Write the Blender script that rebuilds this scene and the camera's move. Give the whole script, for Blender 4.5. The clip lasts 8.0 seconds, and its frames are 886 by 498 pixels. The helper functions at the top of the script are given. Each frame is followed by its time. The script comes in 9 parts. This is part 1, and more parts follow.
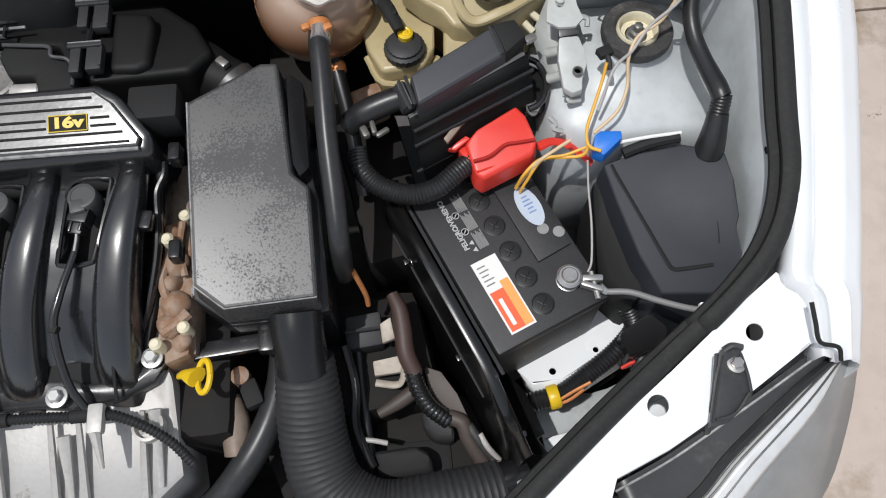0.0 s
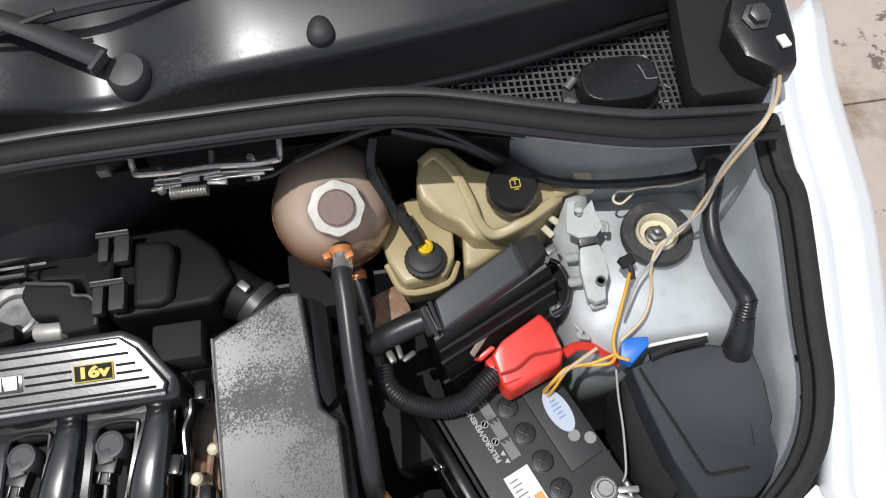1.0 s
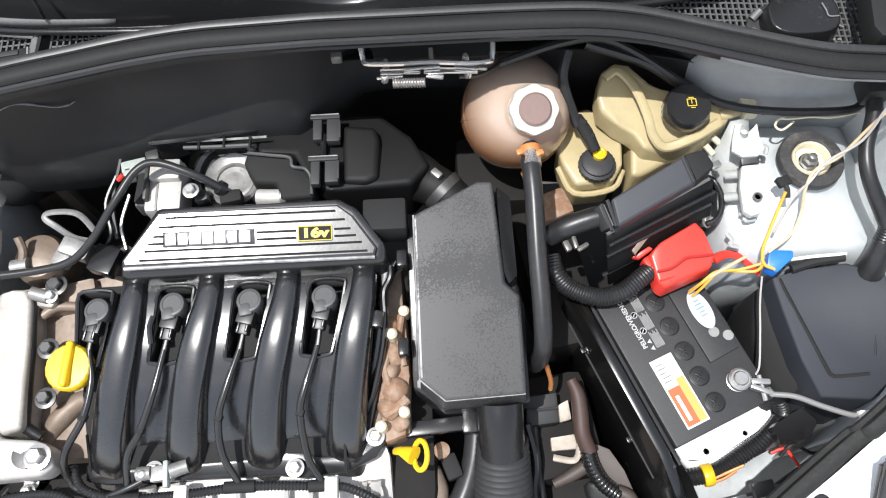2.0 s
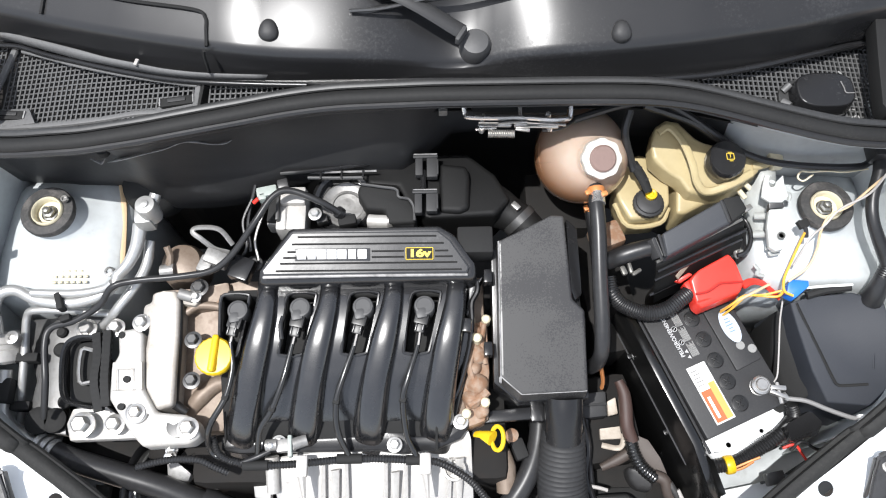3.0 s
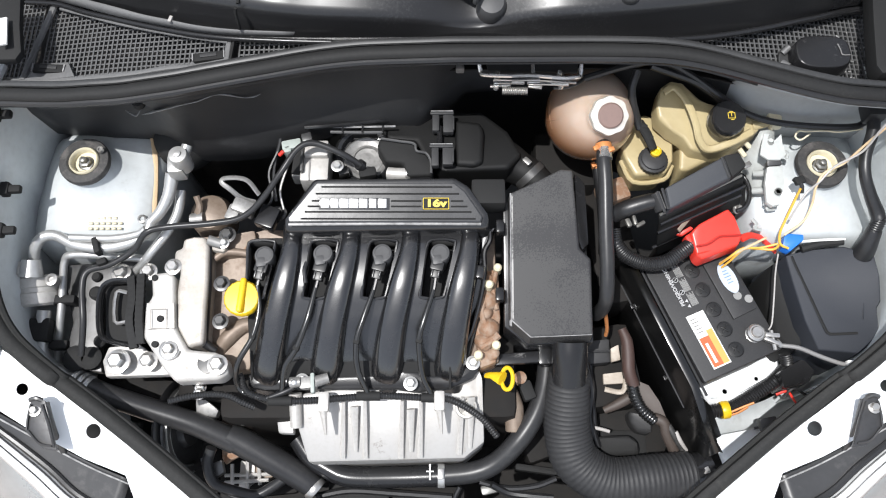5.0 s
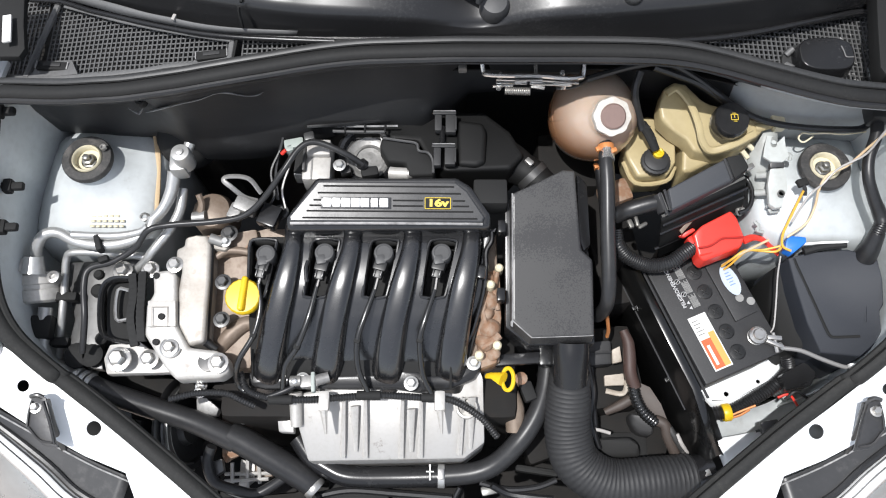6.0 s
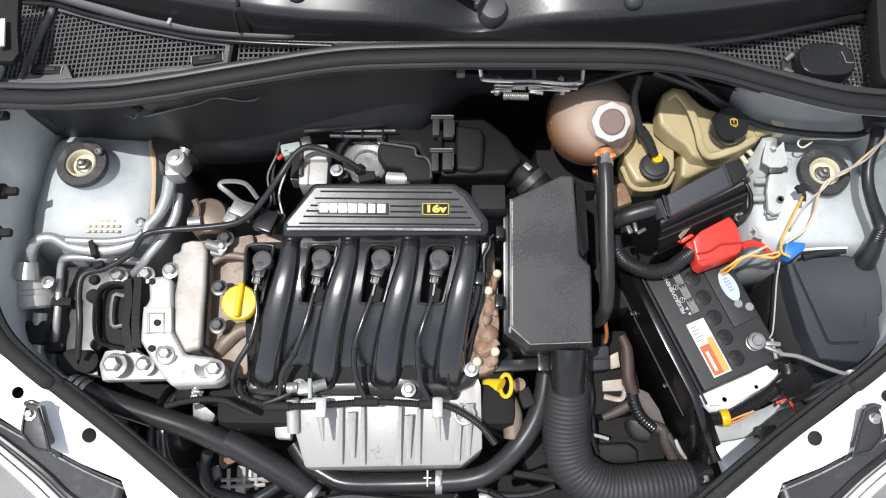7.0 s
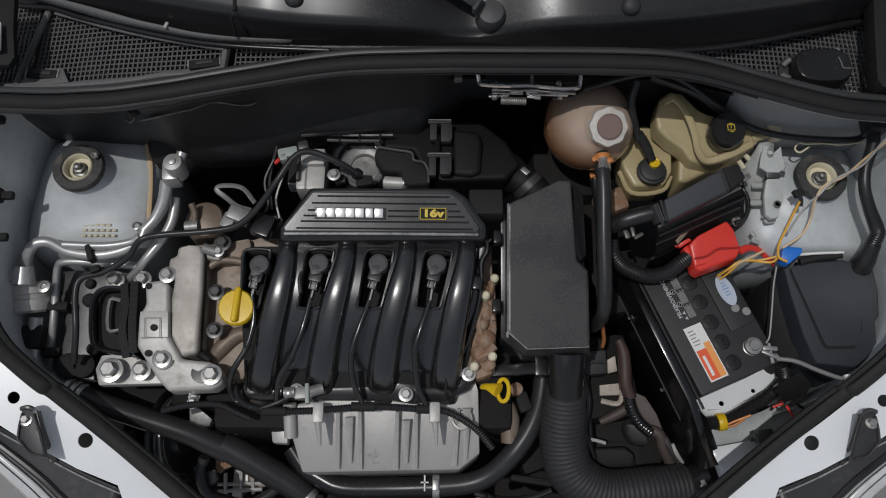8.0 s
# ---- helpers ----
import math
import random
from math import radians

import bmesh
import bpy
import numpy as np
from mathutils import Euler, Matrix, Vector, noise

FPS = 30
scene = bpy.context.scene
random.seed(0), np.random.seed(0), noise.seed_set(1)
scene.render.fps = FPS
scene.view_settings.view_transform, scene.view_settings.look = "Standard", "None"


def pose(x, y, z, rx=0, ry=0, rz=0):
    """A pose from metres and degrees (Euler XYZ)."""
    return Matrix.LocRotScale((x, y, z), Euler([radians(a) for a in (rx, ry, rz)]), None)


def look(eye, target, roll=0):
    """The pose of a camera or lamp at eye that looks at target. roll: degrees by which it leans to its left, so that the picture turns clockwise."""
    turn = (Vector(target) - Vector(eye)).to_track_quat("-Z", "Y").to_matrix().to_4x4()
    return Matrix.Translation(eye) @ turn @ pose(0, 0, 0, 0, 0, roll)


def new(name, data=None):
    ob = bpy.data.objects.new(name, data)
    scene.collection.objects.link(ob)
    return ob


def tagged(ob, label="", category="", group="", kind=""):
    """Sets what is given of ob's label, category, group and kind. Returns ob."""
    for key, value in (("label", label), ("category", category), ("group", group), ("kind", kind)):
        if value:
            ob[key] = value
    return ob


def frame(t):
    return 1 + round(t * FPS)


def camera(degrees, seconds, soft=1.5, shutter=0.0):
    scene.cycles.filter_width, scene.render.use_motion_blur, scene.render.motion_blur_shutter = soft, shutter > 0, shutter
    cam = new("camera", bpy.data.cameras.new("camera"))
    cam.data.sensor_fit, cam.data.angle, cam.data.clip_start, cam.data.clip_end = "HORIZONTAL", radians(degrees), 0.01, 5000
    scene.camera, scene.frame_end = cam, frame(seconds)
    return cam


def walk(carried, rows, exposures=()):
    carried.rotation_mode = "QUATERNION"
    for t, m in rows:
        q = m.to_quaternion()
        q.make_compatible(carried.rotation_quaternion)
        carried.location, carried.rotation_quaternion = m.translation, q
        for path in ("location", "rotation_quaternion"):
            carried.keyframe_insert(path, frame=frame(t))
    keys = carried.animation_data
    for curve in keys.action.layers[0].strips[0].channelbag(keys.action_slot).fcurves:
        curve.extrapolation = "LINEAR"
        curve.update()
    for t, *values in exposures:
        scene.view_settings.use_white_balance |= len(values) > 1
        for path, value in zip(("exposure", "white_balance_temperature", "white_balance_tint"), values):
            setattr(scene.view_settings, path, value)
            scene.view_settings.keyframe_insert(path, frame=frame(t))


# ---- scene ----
cam = camera(59.0, 8.0, soft=1.1)
PATH = [
    (0, (0.305, 0.06, 1.565), (0.371, 0.868, -0.264), -1.1),
    (0.2, (0.313, 0.089, 1.579), (0.405, 0.934, -0.231), -1.1),
    (0.5, (0.318, 0.129, 1.605), (0.413, 1.049, -0.168), -1.8),
    (0.8, (0.32, 0.206, 1.633), (0.39, 1.119, -0.145), -3.0),
    (1, (0.3, 0.234, 1.641), (0.377, 1.128, -0.146), -3.8),
    (1.2, (0.289, 0.246, 1.648), (0.323, 1.097, -0.162), -6.4),
    (1.5, (0.231, 0.218, 1.662), (0.289, 1.063, -0.15), -3.3),
    (1.8, (0.163, 0.188, 1.701), (0.187, 0.972, -0.139), -3.0),
    (2, (0.12, 0.161, 1.722), (0.118, 0.918, -0.128), -3.1),
    (2.2, (0.078, 0.126, 1.754), (0.064, 0.891, -0.094), -3.2),
    (3.3, (0.008, 0.111, 1.961), (0.011, 0.861, 0.107), -0.6),
    (3.5, (0.01, 0.092, 1.975), (-0.011, 0.848, 0.123), -2.5),
    (4, (-0.033, 0.073, 1.977), (-0.02, 0.793, 0.111), 0.6),
    (4.5, (-0.016, 0.06, 1.965), (-0.014, 0.765, 0.093), -0.2),
    (6, (-0.005, 0.049, 1.959), (-0.024, 0.762, 0.09), -1.3),
    (6.5, (-0.012, 0.056, 1.957), (-0.021, 0.766, 0.087), -0.4),
    (7, (-0.007, 0.065, 1.958), (-0.017, 0.768, 0.086), -0.6),
    (7.5, (-0.006, 0.072, 1.958), (-0.008, 0.774, 0.085), -0.1),
    (8, (-0.009, 0.073, 1.96), (-0.009, 0.774, 0.087), 0.2),
]
EXPOSURES = [(0.0, -0.09), (1.0, -0.02), (1.5, 0.43), (1.8, 0.70), (2.0, 0.83), (3.5, 0.80), (4.5, 0.70), (6.0, 0.50), (7.2, 0.38), (7.5, 0.03), (8.0, -1.1)]
walk(cam, [(t, look(eye, target, roll)) for t, eye, target, roll in PATH], EXPOSURES)

# ---- daylight: midday sun almost overhead, a pale hazy sky ----
world = bpy.data.worlds.new("sky")
scene.world = world
world.use_nodes = True
wn = world.node_tree.nodes
sky = wn.new("ShaderNodeTexSky")
sky.sky_type = "NISHITA"
sky.sun_disc = False
sky.sun_elevation = radians(72.5)
sky.sun_rotation = radians(-119)
haze = wn.new("ShaderNodeHueSaturation")
haze.inputs["Saturation"].default_value = 0.42
world.node_tree.links.new(sky.outputs["Color"], haze.inputs["Color"])
world.node_tree.links.new(haze.outputs["Color"], wn["Background"].inputs["Color"])
wn["Background"].inputs["Strength"].default_value = 0.15
sun_data = bpy.data.lights.new("sun", "SUN")
sun_data.energy, sun_data.angle, sun_data.color = 3.1, radians(0.6), (1.0, 0.99, 0.98)
sun = new("sun", sun_data)
sun.matrix_world = look((-1.1, -0.6, 4.0), (0.0, 0.0, 0.0))


# ---- materials ----
def material(name, base, rough=0.5, metal=0.0, dark=None, grain=60.0, amount=0.25, stain=6.0, stain_amount=0.25,
             bump=0.15, coat=0.0, rough_var=0.12, spec=0.5):
    """A surface with grain and broader stains; dark is the colour that stains lean to."""
    m = bpy.data.materials.new(name)
    m.use_nodes = True
    nt = m.node_tree
    n, link = nt.nodes, nt.links.new
    b = n["Principled BSDF"]
    co = n.new("ShaderNodeTexCoord")
    fine, broad = n.new("ShaderNodeTexNoise"), n.new("ShaderNodeTexNoise")
    fine.inputs["Scale"].default_value, broad.inputs["Scale"].default_value = grain, stain
    fine.inputs["Detail"].default_value = broad.inputs["Detail"].default_value = 5
    broad.inputs["Roughness"].default_value = 0.65
    for k in (fine, broad):
        link(co.outputs["Object"], k.inputs["Vector"])
    dark = dark or tuple(0.55 * c for c in base)

    def mixed(first, second, noise_out, low, high, top):
        ramp = n.new("ShaderNodeMapRange")
        ramp.inputs["From Min"].default_value, ramp.inputs["From Max"].default_value = low, high
        ramp.inputs["To Max"].default_value = top
        link(noise_out, ramp.inputs["Value"])
        mix = n.new("ShaderNodeMix")
        mix.data_type = "RGBA"
        link(ramp.outputs["Result"], mix.inputs["Factor"])
        for slot, value in (("A", first), ("B", second)):
            sock = [s for s in mix.inputs if s.name == slot and s.type == "RGBA"][0]
            if isinstance(value, tuple):
                sock.default_value = (*value, 1)
            else:
                link(value, sock)
        return [s for s in mix.outputs if s.type == "RGBA"][0]

    col = mixed(base, dark, broad.outputs["Fac"], 0.42, 0.72, stain_amount)
    col = mixed(col, dark, fine.outputs["Fac"], 0.45, 0.75, amount)
    link(col, b.inputs["Base Color"])
    rr = n.new("ShaderNodeMapRange")
    rr.inputs["To Min"].default_value, rr.inputs["To Max"].default_value = max(0.03, rough - rough_var), min(1, rough + rough_var)
    link(broad.outputs["Fac"], rr.inputs["Value"])
    link(rr.outputs["Result"], b.inputs["Roughness"])
    b.inputs["Metallic"].default_value = metal
    b.inputs["Coat Weight"].default_value = coat
    b.inputs["Coat Roughness"].default_value = 0.09
    b.inputs["Specular IOR Level"].default_value = spec
    if bump:
        bp = n.new("ShaderNodeBump")
        bp.inputs["Strength"].default_value, bp.inputs["Distance"].default_value = bump, 0.0004
        link(fine.outputs["Fac"], bp.inputs["Height"])
        link(bp.outputs["Normal"], b.inputs["Normal"])
    return m


def residue(m, colour, scale, patch, low, high, top=0.9, stretch=(1, 1, 1), rough=0.75):
    """Lays a speckled deposit over a material: fine spots within broad patches."""
    n, link = m.node_tree.nodes, m.node_tree.links.new
    b = n["Principled BSDF"]
    co = n.new("ShaderNodeTexCoord")
    mp = n.new("ShaderNodeMapping")
    mp.inputs["Scale"].default_value = stretch
    link(co.outputs["Object"], mp.inputs["Vector"])
    spots, area = n.new("ShaderNodeTexNoise"), n.new("ShaderNodeTexNoise")
    spots.inputs["Scale"].default_value, area.inputs["Scale"].default_value = scale, patch
    spots.inputs["Detail"].default_value, spots.inputs["Roughness"].default_value = 6, 0.7
    area.inputs["Detail"].default_value = 3
    for k in (spots, area):
        link(mp.outputs["Vector"], k.inputs["Vector"])
    add = n.new("ShaderNodeMath")
    add.operation = "MULTIPLY_ADD"
    add.inputs[1].default_value = 1.0
    link(spots.outputs["Fac"], add.inputs[0])
    link(area.outputs["Fac"], add.inputs[2])
    ramp = n.new("ShaderNodeMapRange")
    ramp.inputs["From Min"].default_value, ramp.inputs["From Max"].default_value = low, high
    ramp.inputs["To Max"].default_value = top
    link(add.outputs[0], ramp.inputs["Value"])
    mix = n.new("ShaderNodeMix")
    mix.data_type = "RGBA"
    socks = [s for s in mix.inputs if s.type == "RGBA"]
    link(b.inputs["Base Color"].links[0].from_socket, socks[0])
    socks[1].default_value = (*colour, 1)
    link(ramp.outputs["Result"], mix.inputs["Factor"])
    link([s for s in mix.outputs if s.type == "RGBA"][0], b.inputs["Base Color"])
    rmix = n.new("ShaderNodeMix")
    link(ramp.outputs["Result"], rmix.inputs["Factor"])
    link(b.inputs["Roughness"].links[0].from_socket, rmix.inputs["A"])
    rmix.inputs["B"].default_value = rough
    link(rmix.outputs["Result"], b.inputs["Roughness"])
    return m


def tint_below(m, colour, low, high):
    """Tints a material towards colour by height: full at the height low, none at high."""
    n, link = m.node_tree.nodes, m.node_tree.links.new
    b = n["Principled BSDF"]
    geo, split, ramp = n.new("ShaderNodeNewGeometry"), n.new("ShaderNodeSeparateXYZ"), n.new("ShaderNodeMapRange")
    link(geo.outputs["Position"], split.inputs["Vector"])
    link(split.outputs["Z"], ramp.inputs["Value"])
    ramp.interpolation_type = "SMOOTHSTEP"
    ramp.inputs["From Min"].default_value, ramp.inputs["From Max"].default_value = low, high
    ramp.inputs["To Min"].default_value, ramp.inputs["To Max"].default_value = 0.95, 0.0
    mix = n.new("ShaderNodeMix")
    mix.data_type = "RGBA"
    socks = [k for k in mix.inputs if k.type == "RGBA"]
    link(b.inputs["Base Color"].links[0].from_socket, socks[0])
    socks[1].default_value = (*colour, 1)
    link(ramp.outputs["Result"], mix.inputs["Factor"])
    link([k for k in mix.outputs if k.type == "RGBA"][0], b.inputs["Base Color"])


gloss_black = residue(material("glossy black plastic", (0.014, 0.014, 0.015), 0.24, dark=(0.03, 0.03, 0.03), grain=350, bump=0.10, coat=0.3), (0.12, 0.12, 0.12), 45, 9, 1.28, 1.6, 0.35)
satin_black = residue(material("satin black plastic", (0.014, 0.014, 0.015), 0.25, dark=(0.026, 0.026, 0.026), grain=500, bump=0.2, spec=0.4), (0.12, 0.115, 0.11), 60, 8, 1.2, 1.6, 0.4)
matte_black = material("matte black plastic", (0.016, 0.016, 0.016), 0.75, dark=(0.022, 0.022, 0.021), grain=300, bump=0.3, spec=0.3)
cowl_black = residue(material("weathered cowl plastic", (0.017, 0.017, 0.018), 0.29, dark=(0.026, 0.026, 0.026), grain=500, bump=0.03, rough_var=0.06), (0.11, 0.11, 0.11), 260, 5, 1.1, 1.5, 0.4)
corrugated = material("dull corrugated rubber", (0.023, 0.023, 0.024), 0.6, dark=(0.05, 0.05, 0.05), grain=160, bump=0.2, spec=0.4)
rubber = material("black rubber", (0.014, 0.014, 0.015), 0.38, dark=(0.032, 0.032, 0.032), grain=200, bump=0.25)
hose_rubber = residue(material("hose rubber", (0.024, 0.024, 0.025), 0.34, dark=(0.05, 0.05, 0.05), grain=160, bump=0.15, spec=0.36), (0.12, 0.115, 0.11), 40, 12, 1.2, 1.6, 0.4)
insulation = residue(material("firewall insulation", (0.028, 0.028, 0.029), 0.52, dark=(0.034, 0.034, 0.034), grain=90, bump=0.6, spec=0.4), (0.2, 0.2, 0.2), 14, 7, 1.22, 1.5, 0.3)
fold_grey = material("light grey insulation fold", (0.22, 0.22, 0.22), 0.4, dark=(0.08, 0.08, 0.08), grain=90, amount=0.6, bump=0.6)
under_dark = material("oily dark metal", (0.013, 0.0125, 0.012), 0.7, dark=(0.028, 0.022, 0.018), grain=50, bump=0.4, spec=0.2)
white_paint = material("white car paint", (0.80, 0.82, 0.83), 0.25, dark=(0.62, 0.63, 0.63), grain=30, amount=0.12, stain=4, stain_amount=0.2, bump=0.02, coat=0.6)
inner_paint = residue(material("thin inner body paint", (0.55, 0.58, 0.585), 0.42, dark=(0.36, 0.37, 0.37), grain=70, amount=0.3, stain=7, stain_amount=0.5, bump=0.08), (0.22, 0.2, 0.17), 24, 9, 1.22, 1.5, 0.6)
# pale body paint made greyer: shade below the cowl seal is in the colour
bulkhead_shaded = residue(material("dirty bulkhead paint greyed for shade", (0.36, 0.375, 0.38), 0.45, dark=(0.25, 0.255, 0.255), grain=70, amount=0.3, stain=9, stain_amount=0.5, bump=0.15), (0.12, 0.11, 0.1), 30, 11, 1.15, 1.45, 0.6)
cast_alu = residue(material("cast aluminium", (0.50, 0.485, 0.46), 0.5, 0.3, dark=(0.34, 0.32, 0.29), grain=180, amount=0.45, stain=14, bump=0.5), (0.24, 0.2, 0.17), 70, 14, 1.22, 1.5, 0.7)
bright_alu = material("bright aluminium", (0.5, 0.5, 0.49), 0.4, 0.6, dark=(0.3, 0.29, 0.27), grain=120, amount=0.3, stain=20, bump=0.2)
dull_alu = residue(material("dull stained aluminium", (0.235, 0.185, 0.145), 0.5, 0.2, dark=(0.14, 0.095, 0.065), grain=140, amount=0.5, stain=18, stain_amount=0.6, bump=0.5), (0.13, 0.08, 0.05), 60, 16, 1.12, 1.5, 0.7)
rust = material("rusty steel", (0.26, 0.145, 0.085), 0.75, 0.1, dark=(0.36, 0.29, 0.23), grain=120, amount=0.7, stain=30, stain_amount=0.7, bump=0.8)
steel = material("zinc plated steel", (0.5, 0.49, 0.47), 0.33, 0.8, dark=(0.28, 0.26, 0.24), grain=150, amount=0.4, stain=30, bump=0.15)
dark_steel = material("dark steel", (0.10, 0.10, 0.10), 0.4, 0.6, dark=(0.05, 0.045, 0.04), grain=120, amount=0.4, bump=0.3)
beige_plastic = residue(material("aged beige plastic", (0.45, 0.37, 0.205), 0.36, dark=(0.32, 0.25, 0.13), grain=60, amount=0.25, stain=12, stain_amount=0.5, bump=0.08), (0.25, 0.19, 0.1), 50, 12, 1.3, 1.6, 0.5)
red_plastic = material("red plastic", (0.72, 0.045, 0.03), 0.33, dark=(0.5, 0.03, 0.02), grain=90, amount=0.2, stain_amount=0.3, bump=0.05)
yellow_plastic = material("yellow plastic", (0.78, 0.52, 0.015), 0.38, dark=(0.55, 0.34, 0.01), grain=90, amount=0.25, stain=30, stain_amount=0.4, bump=0.06)
orange_paint = material("orange paint", (0.62, 0.24, 0.08), 0.45, 0.2, dark=(0.36, 0.17, 0.08), grain=200)
blue_plastic = material("blue plastic", (0.02, 0.17, 0.62), 0.4, dark=(0.02, 0.12, 0.45), grain=100, bump=0.05)
tan_wire = material("tan wire sheath", (0.62, 0.46, 0.28), 0.5, dark=(0.45, 0.34, 0.22), grain=300)
orange_wire = material("orange wire sheath", (0.75, 0.40, 0.05), 0.45, dark=(0.6, 0.3, 0.04), grain=300)
grey_wire = material("grey wire sheath", (0.2, 0.195, 0.19), 0.5, dark=(0.15, 0.15, 0.15), grain=300)
white_plastic = material("white plastic", (0.78, 0.77, 0.74), 0.45, dark=(0.6, 0.58, 0.54), grain=200, amount=0.2)
cream_plastic = material("cream plastic", (0.72, 0.66, 0.48), 0.45, dark=(0.5, 0.43, 0.3), grain=200, amount=0.3)
case_black = material("battery case plastic", (0.021, 0.021, 0.022), 0.55, dark=(0.045, 0.044, 0.043), grain=420, amount=0.4, stain=25, bump=0.25)
print_white = residue(material("white print", (0.5, 0.5, 0.5), 0.5, grain=300), (0.1, 0.1, 0.1), 160, 40, 1.12, 1.3, 0.7)
print_grey = residue(material("grey print", (0.26, 0.26, 0.25), 0.5, grain=300), (0.07, 0.07, 0.07), 200, 40, 1.05, 1.3, 0.7)
plug_black = material("smooth black plug plastic", (0.010, 0.010, 0.010), 0.4, dark=(0.02, 0.02, 0.02), grain=300, bump=0.1)
blue_print = material("faded blue print", (0.16, 0.26, 0.5), 0.5, dark=(0.3, 0.38, 0.5), grain=300)
chrome = material("bright plated steel", (0.82, 0.81, 0.79), 0.24, 0.85, dark=(0.6, 0.58, 0.55), grain=200, amount=0.2, stain=40, bump=0.1)
pale_wire = material("pale grey wire sheath", (0.42, 0.40, 0.38), 0.4, dark=(0.25, 0.24, 0.23), grain=300)
throttle_alu = residue(material("grey throttle casting", (0.30, 0.295, 0.285), 0.45, 0.4, dark=(0.16, 0.155, 0.15), grain=160, amount=0.5, stain=20, stain_amount=0.5, bump=0.4), (0.08, 0.075, 0.07), 80, 30, 1.15, 1.5, 0.7)
timing_alu = residue(material("greyed timing cover casting", (0.43, 0.405, 0.37), 0.5, 0.25, dark=(0.29, 0.26, 0.225), grain=180, amount=0.4, stain=16, stain_amount=0.6, bump=0.4), (0.2, 0.155, 0.12), 55, 18, 1.08, 1.42, 0.65)
sensor_green = material("pale grey green plastic", (0.36, 0.40, 0.37), 0.5, dark=(0.2, 0.22, 0.2), grain=150)
seal_rubber = residue(material("weather seal rubber", (0.014, 0.014, 0.014), 0.66, dark=(0.028, 0.028, 0.027), grain=220, bump=0.1, spec=0.28), (0.11, 0.105, 0.1), 300, 9, 1.15, 1.5, 0.35)
seal_grey = residue(material("greyed seal rubber", (0.03, 0.03, 0.03), 0.42, dark=(0.05, 0.05, 0.05), grain=240, amount=0.5, bump=0.1), (0.13, 0.125, 0.12), 260, 9, 1.15, 1.5, 0.4)
strip_rubber = residue(material("dull bonnet seal rubber", (0.022, 0.022, 0.0215), 0.72, dark=(0.036, 0.036, 0.034), grain=220, amount=0.5, bump=0.2, spec=0.25), (0.1, 0.095, 0.085), 120, 12, 1.1, 1.5, 0.4)
dusty_rubber = residue(material("dusty rubber", (0.03, 0.03, 0.03), 0.6, dark=(0.07, 0.065, 0.06), grain=200, amount=0.6, stain=40, bump=0.3), (0.16, 0.145, 0.135), 160, 30, 1.02, 1.35, 0.6)
faded_black = material("faded black plastic", (0.03, 0.03, 0.031), 0.55, dark=(0.05, 0.05, 0.05), grain=260, bump=0.15, spec=0.4)
brown_sheath = material("brown dusty sheath", (0.065, 0.05, 0.042), 0.6, dark=(0.05, 0.04, 0.035), grain=120, amount=0.5, bump=0.3)
pale_grey = material("pale grey of worn and glinting edges", (0.34, 0.335, 0.33), 0.4, dark=(0.08, 0.08, 0.08), grain=140, amount=0.7, stain=30, stain_amount=0.7)
streaked_alu = residue(residue(material("streaked aluminium casting", (0.42, 0.41, 0.395), 0.5, 0.3, dark=(0.36, 0.345, 0.32), grain=180, amount=0.4, stain=14, bump=0.5), (0.30, 0.27, 0.24), 60, 16, 1.1, 1.4, 0.6, (1, 0.25, 1)), (0.16, 0.14, 0.12), 180, 22, 1.22, 1.4, 0.7)
bleached = material("bleached grey plastic", (0.13, 0.13, 0.13), 0.5, dark=(0.08, 0.08, 0.08), grain=260, amount=0.5, stain=30, bump=0.15)
faded_grey = material("sun-faded grey plastic", (0.065, 0.065, 0.066), 0.5, dark=(0.045, 0.045, 0.045), grain=260, bump=0.15)
lamp_plate = residue(material("dull dark bracket", (0.05, 0.05, 0.052), 0.42, 0.3, dark=(0.03, 0.03, 0.03), grain=160, amount=0.5, stain=30, bump=0.2), (0.08, 0.075, 0.07), 120, 40, 1.1, 1.4, 0.6)
deep_matte = material("dull sooty plastic", (0.006, 0.006, 0.006), 0.6, dark=(0.012, 0.012, 0.012), grain=260, bump=0.2, spec=0.3)
cream_metal = residue(material("pale dusty casting", (0.42, 0.37, 0.31), 0.55, 0.1, dark=(0.26, 0.21, 0.16), grain=140, amount=0.5, stain=30, bump=0.3), (0.2, 0.15, 0.1), 80, 30, 1.15, 1.45, 0.6)
red_brown = residue(material("red-brown dusty rubber", (0.06, 0.034, 0.028), 0.55, dark=(0.05, 0.035, 0.03), grain=120, amount=0.5, bump=0.3), (0.2, 0.17, 0.15), 80, 30, 1.15, 1.45, 0.5)
print_red = material("red orange print", (0.8, 0.13, 0.05), 0.4, dark=(0.7, 0.1, 0.04), grain=200)
print_orange = material("orange print", (0.85, 0.36, 0.1), 0.4, dark=(0.7, 0.3, 0.1), grain=200)
print_yellow = material("yellow print", (0.72, 0.52, 0.06), 0.45, dark=(0.5, 0.36, 0.04), grain=200)
sticker_pale = residue(material("pale sticker", (0.48, 0.54, 0.62), 0.4, dark=(0.36, 0.42, 0.5), grain=150), (0.2, 0.35, 0.6), 90, 40, 1.15, 1.3, 0.5)
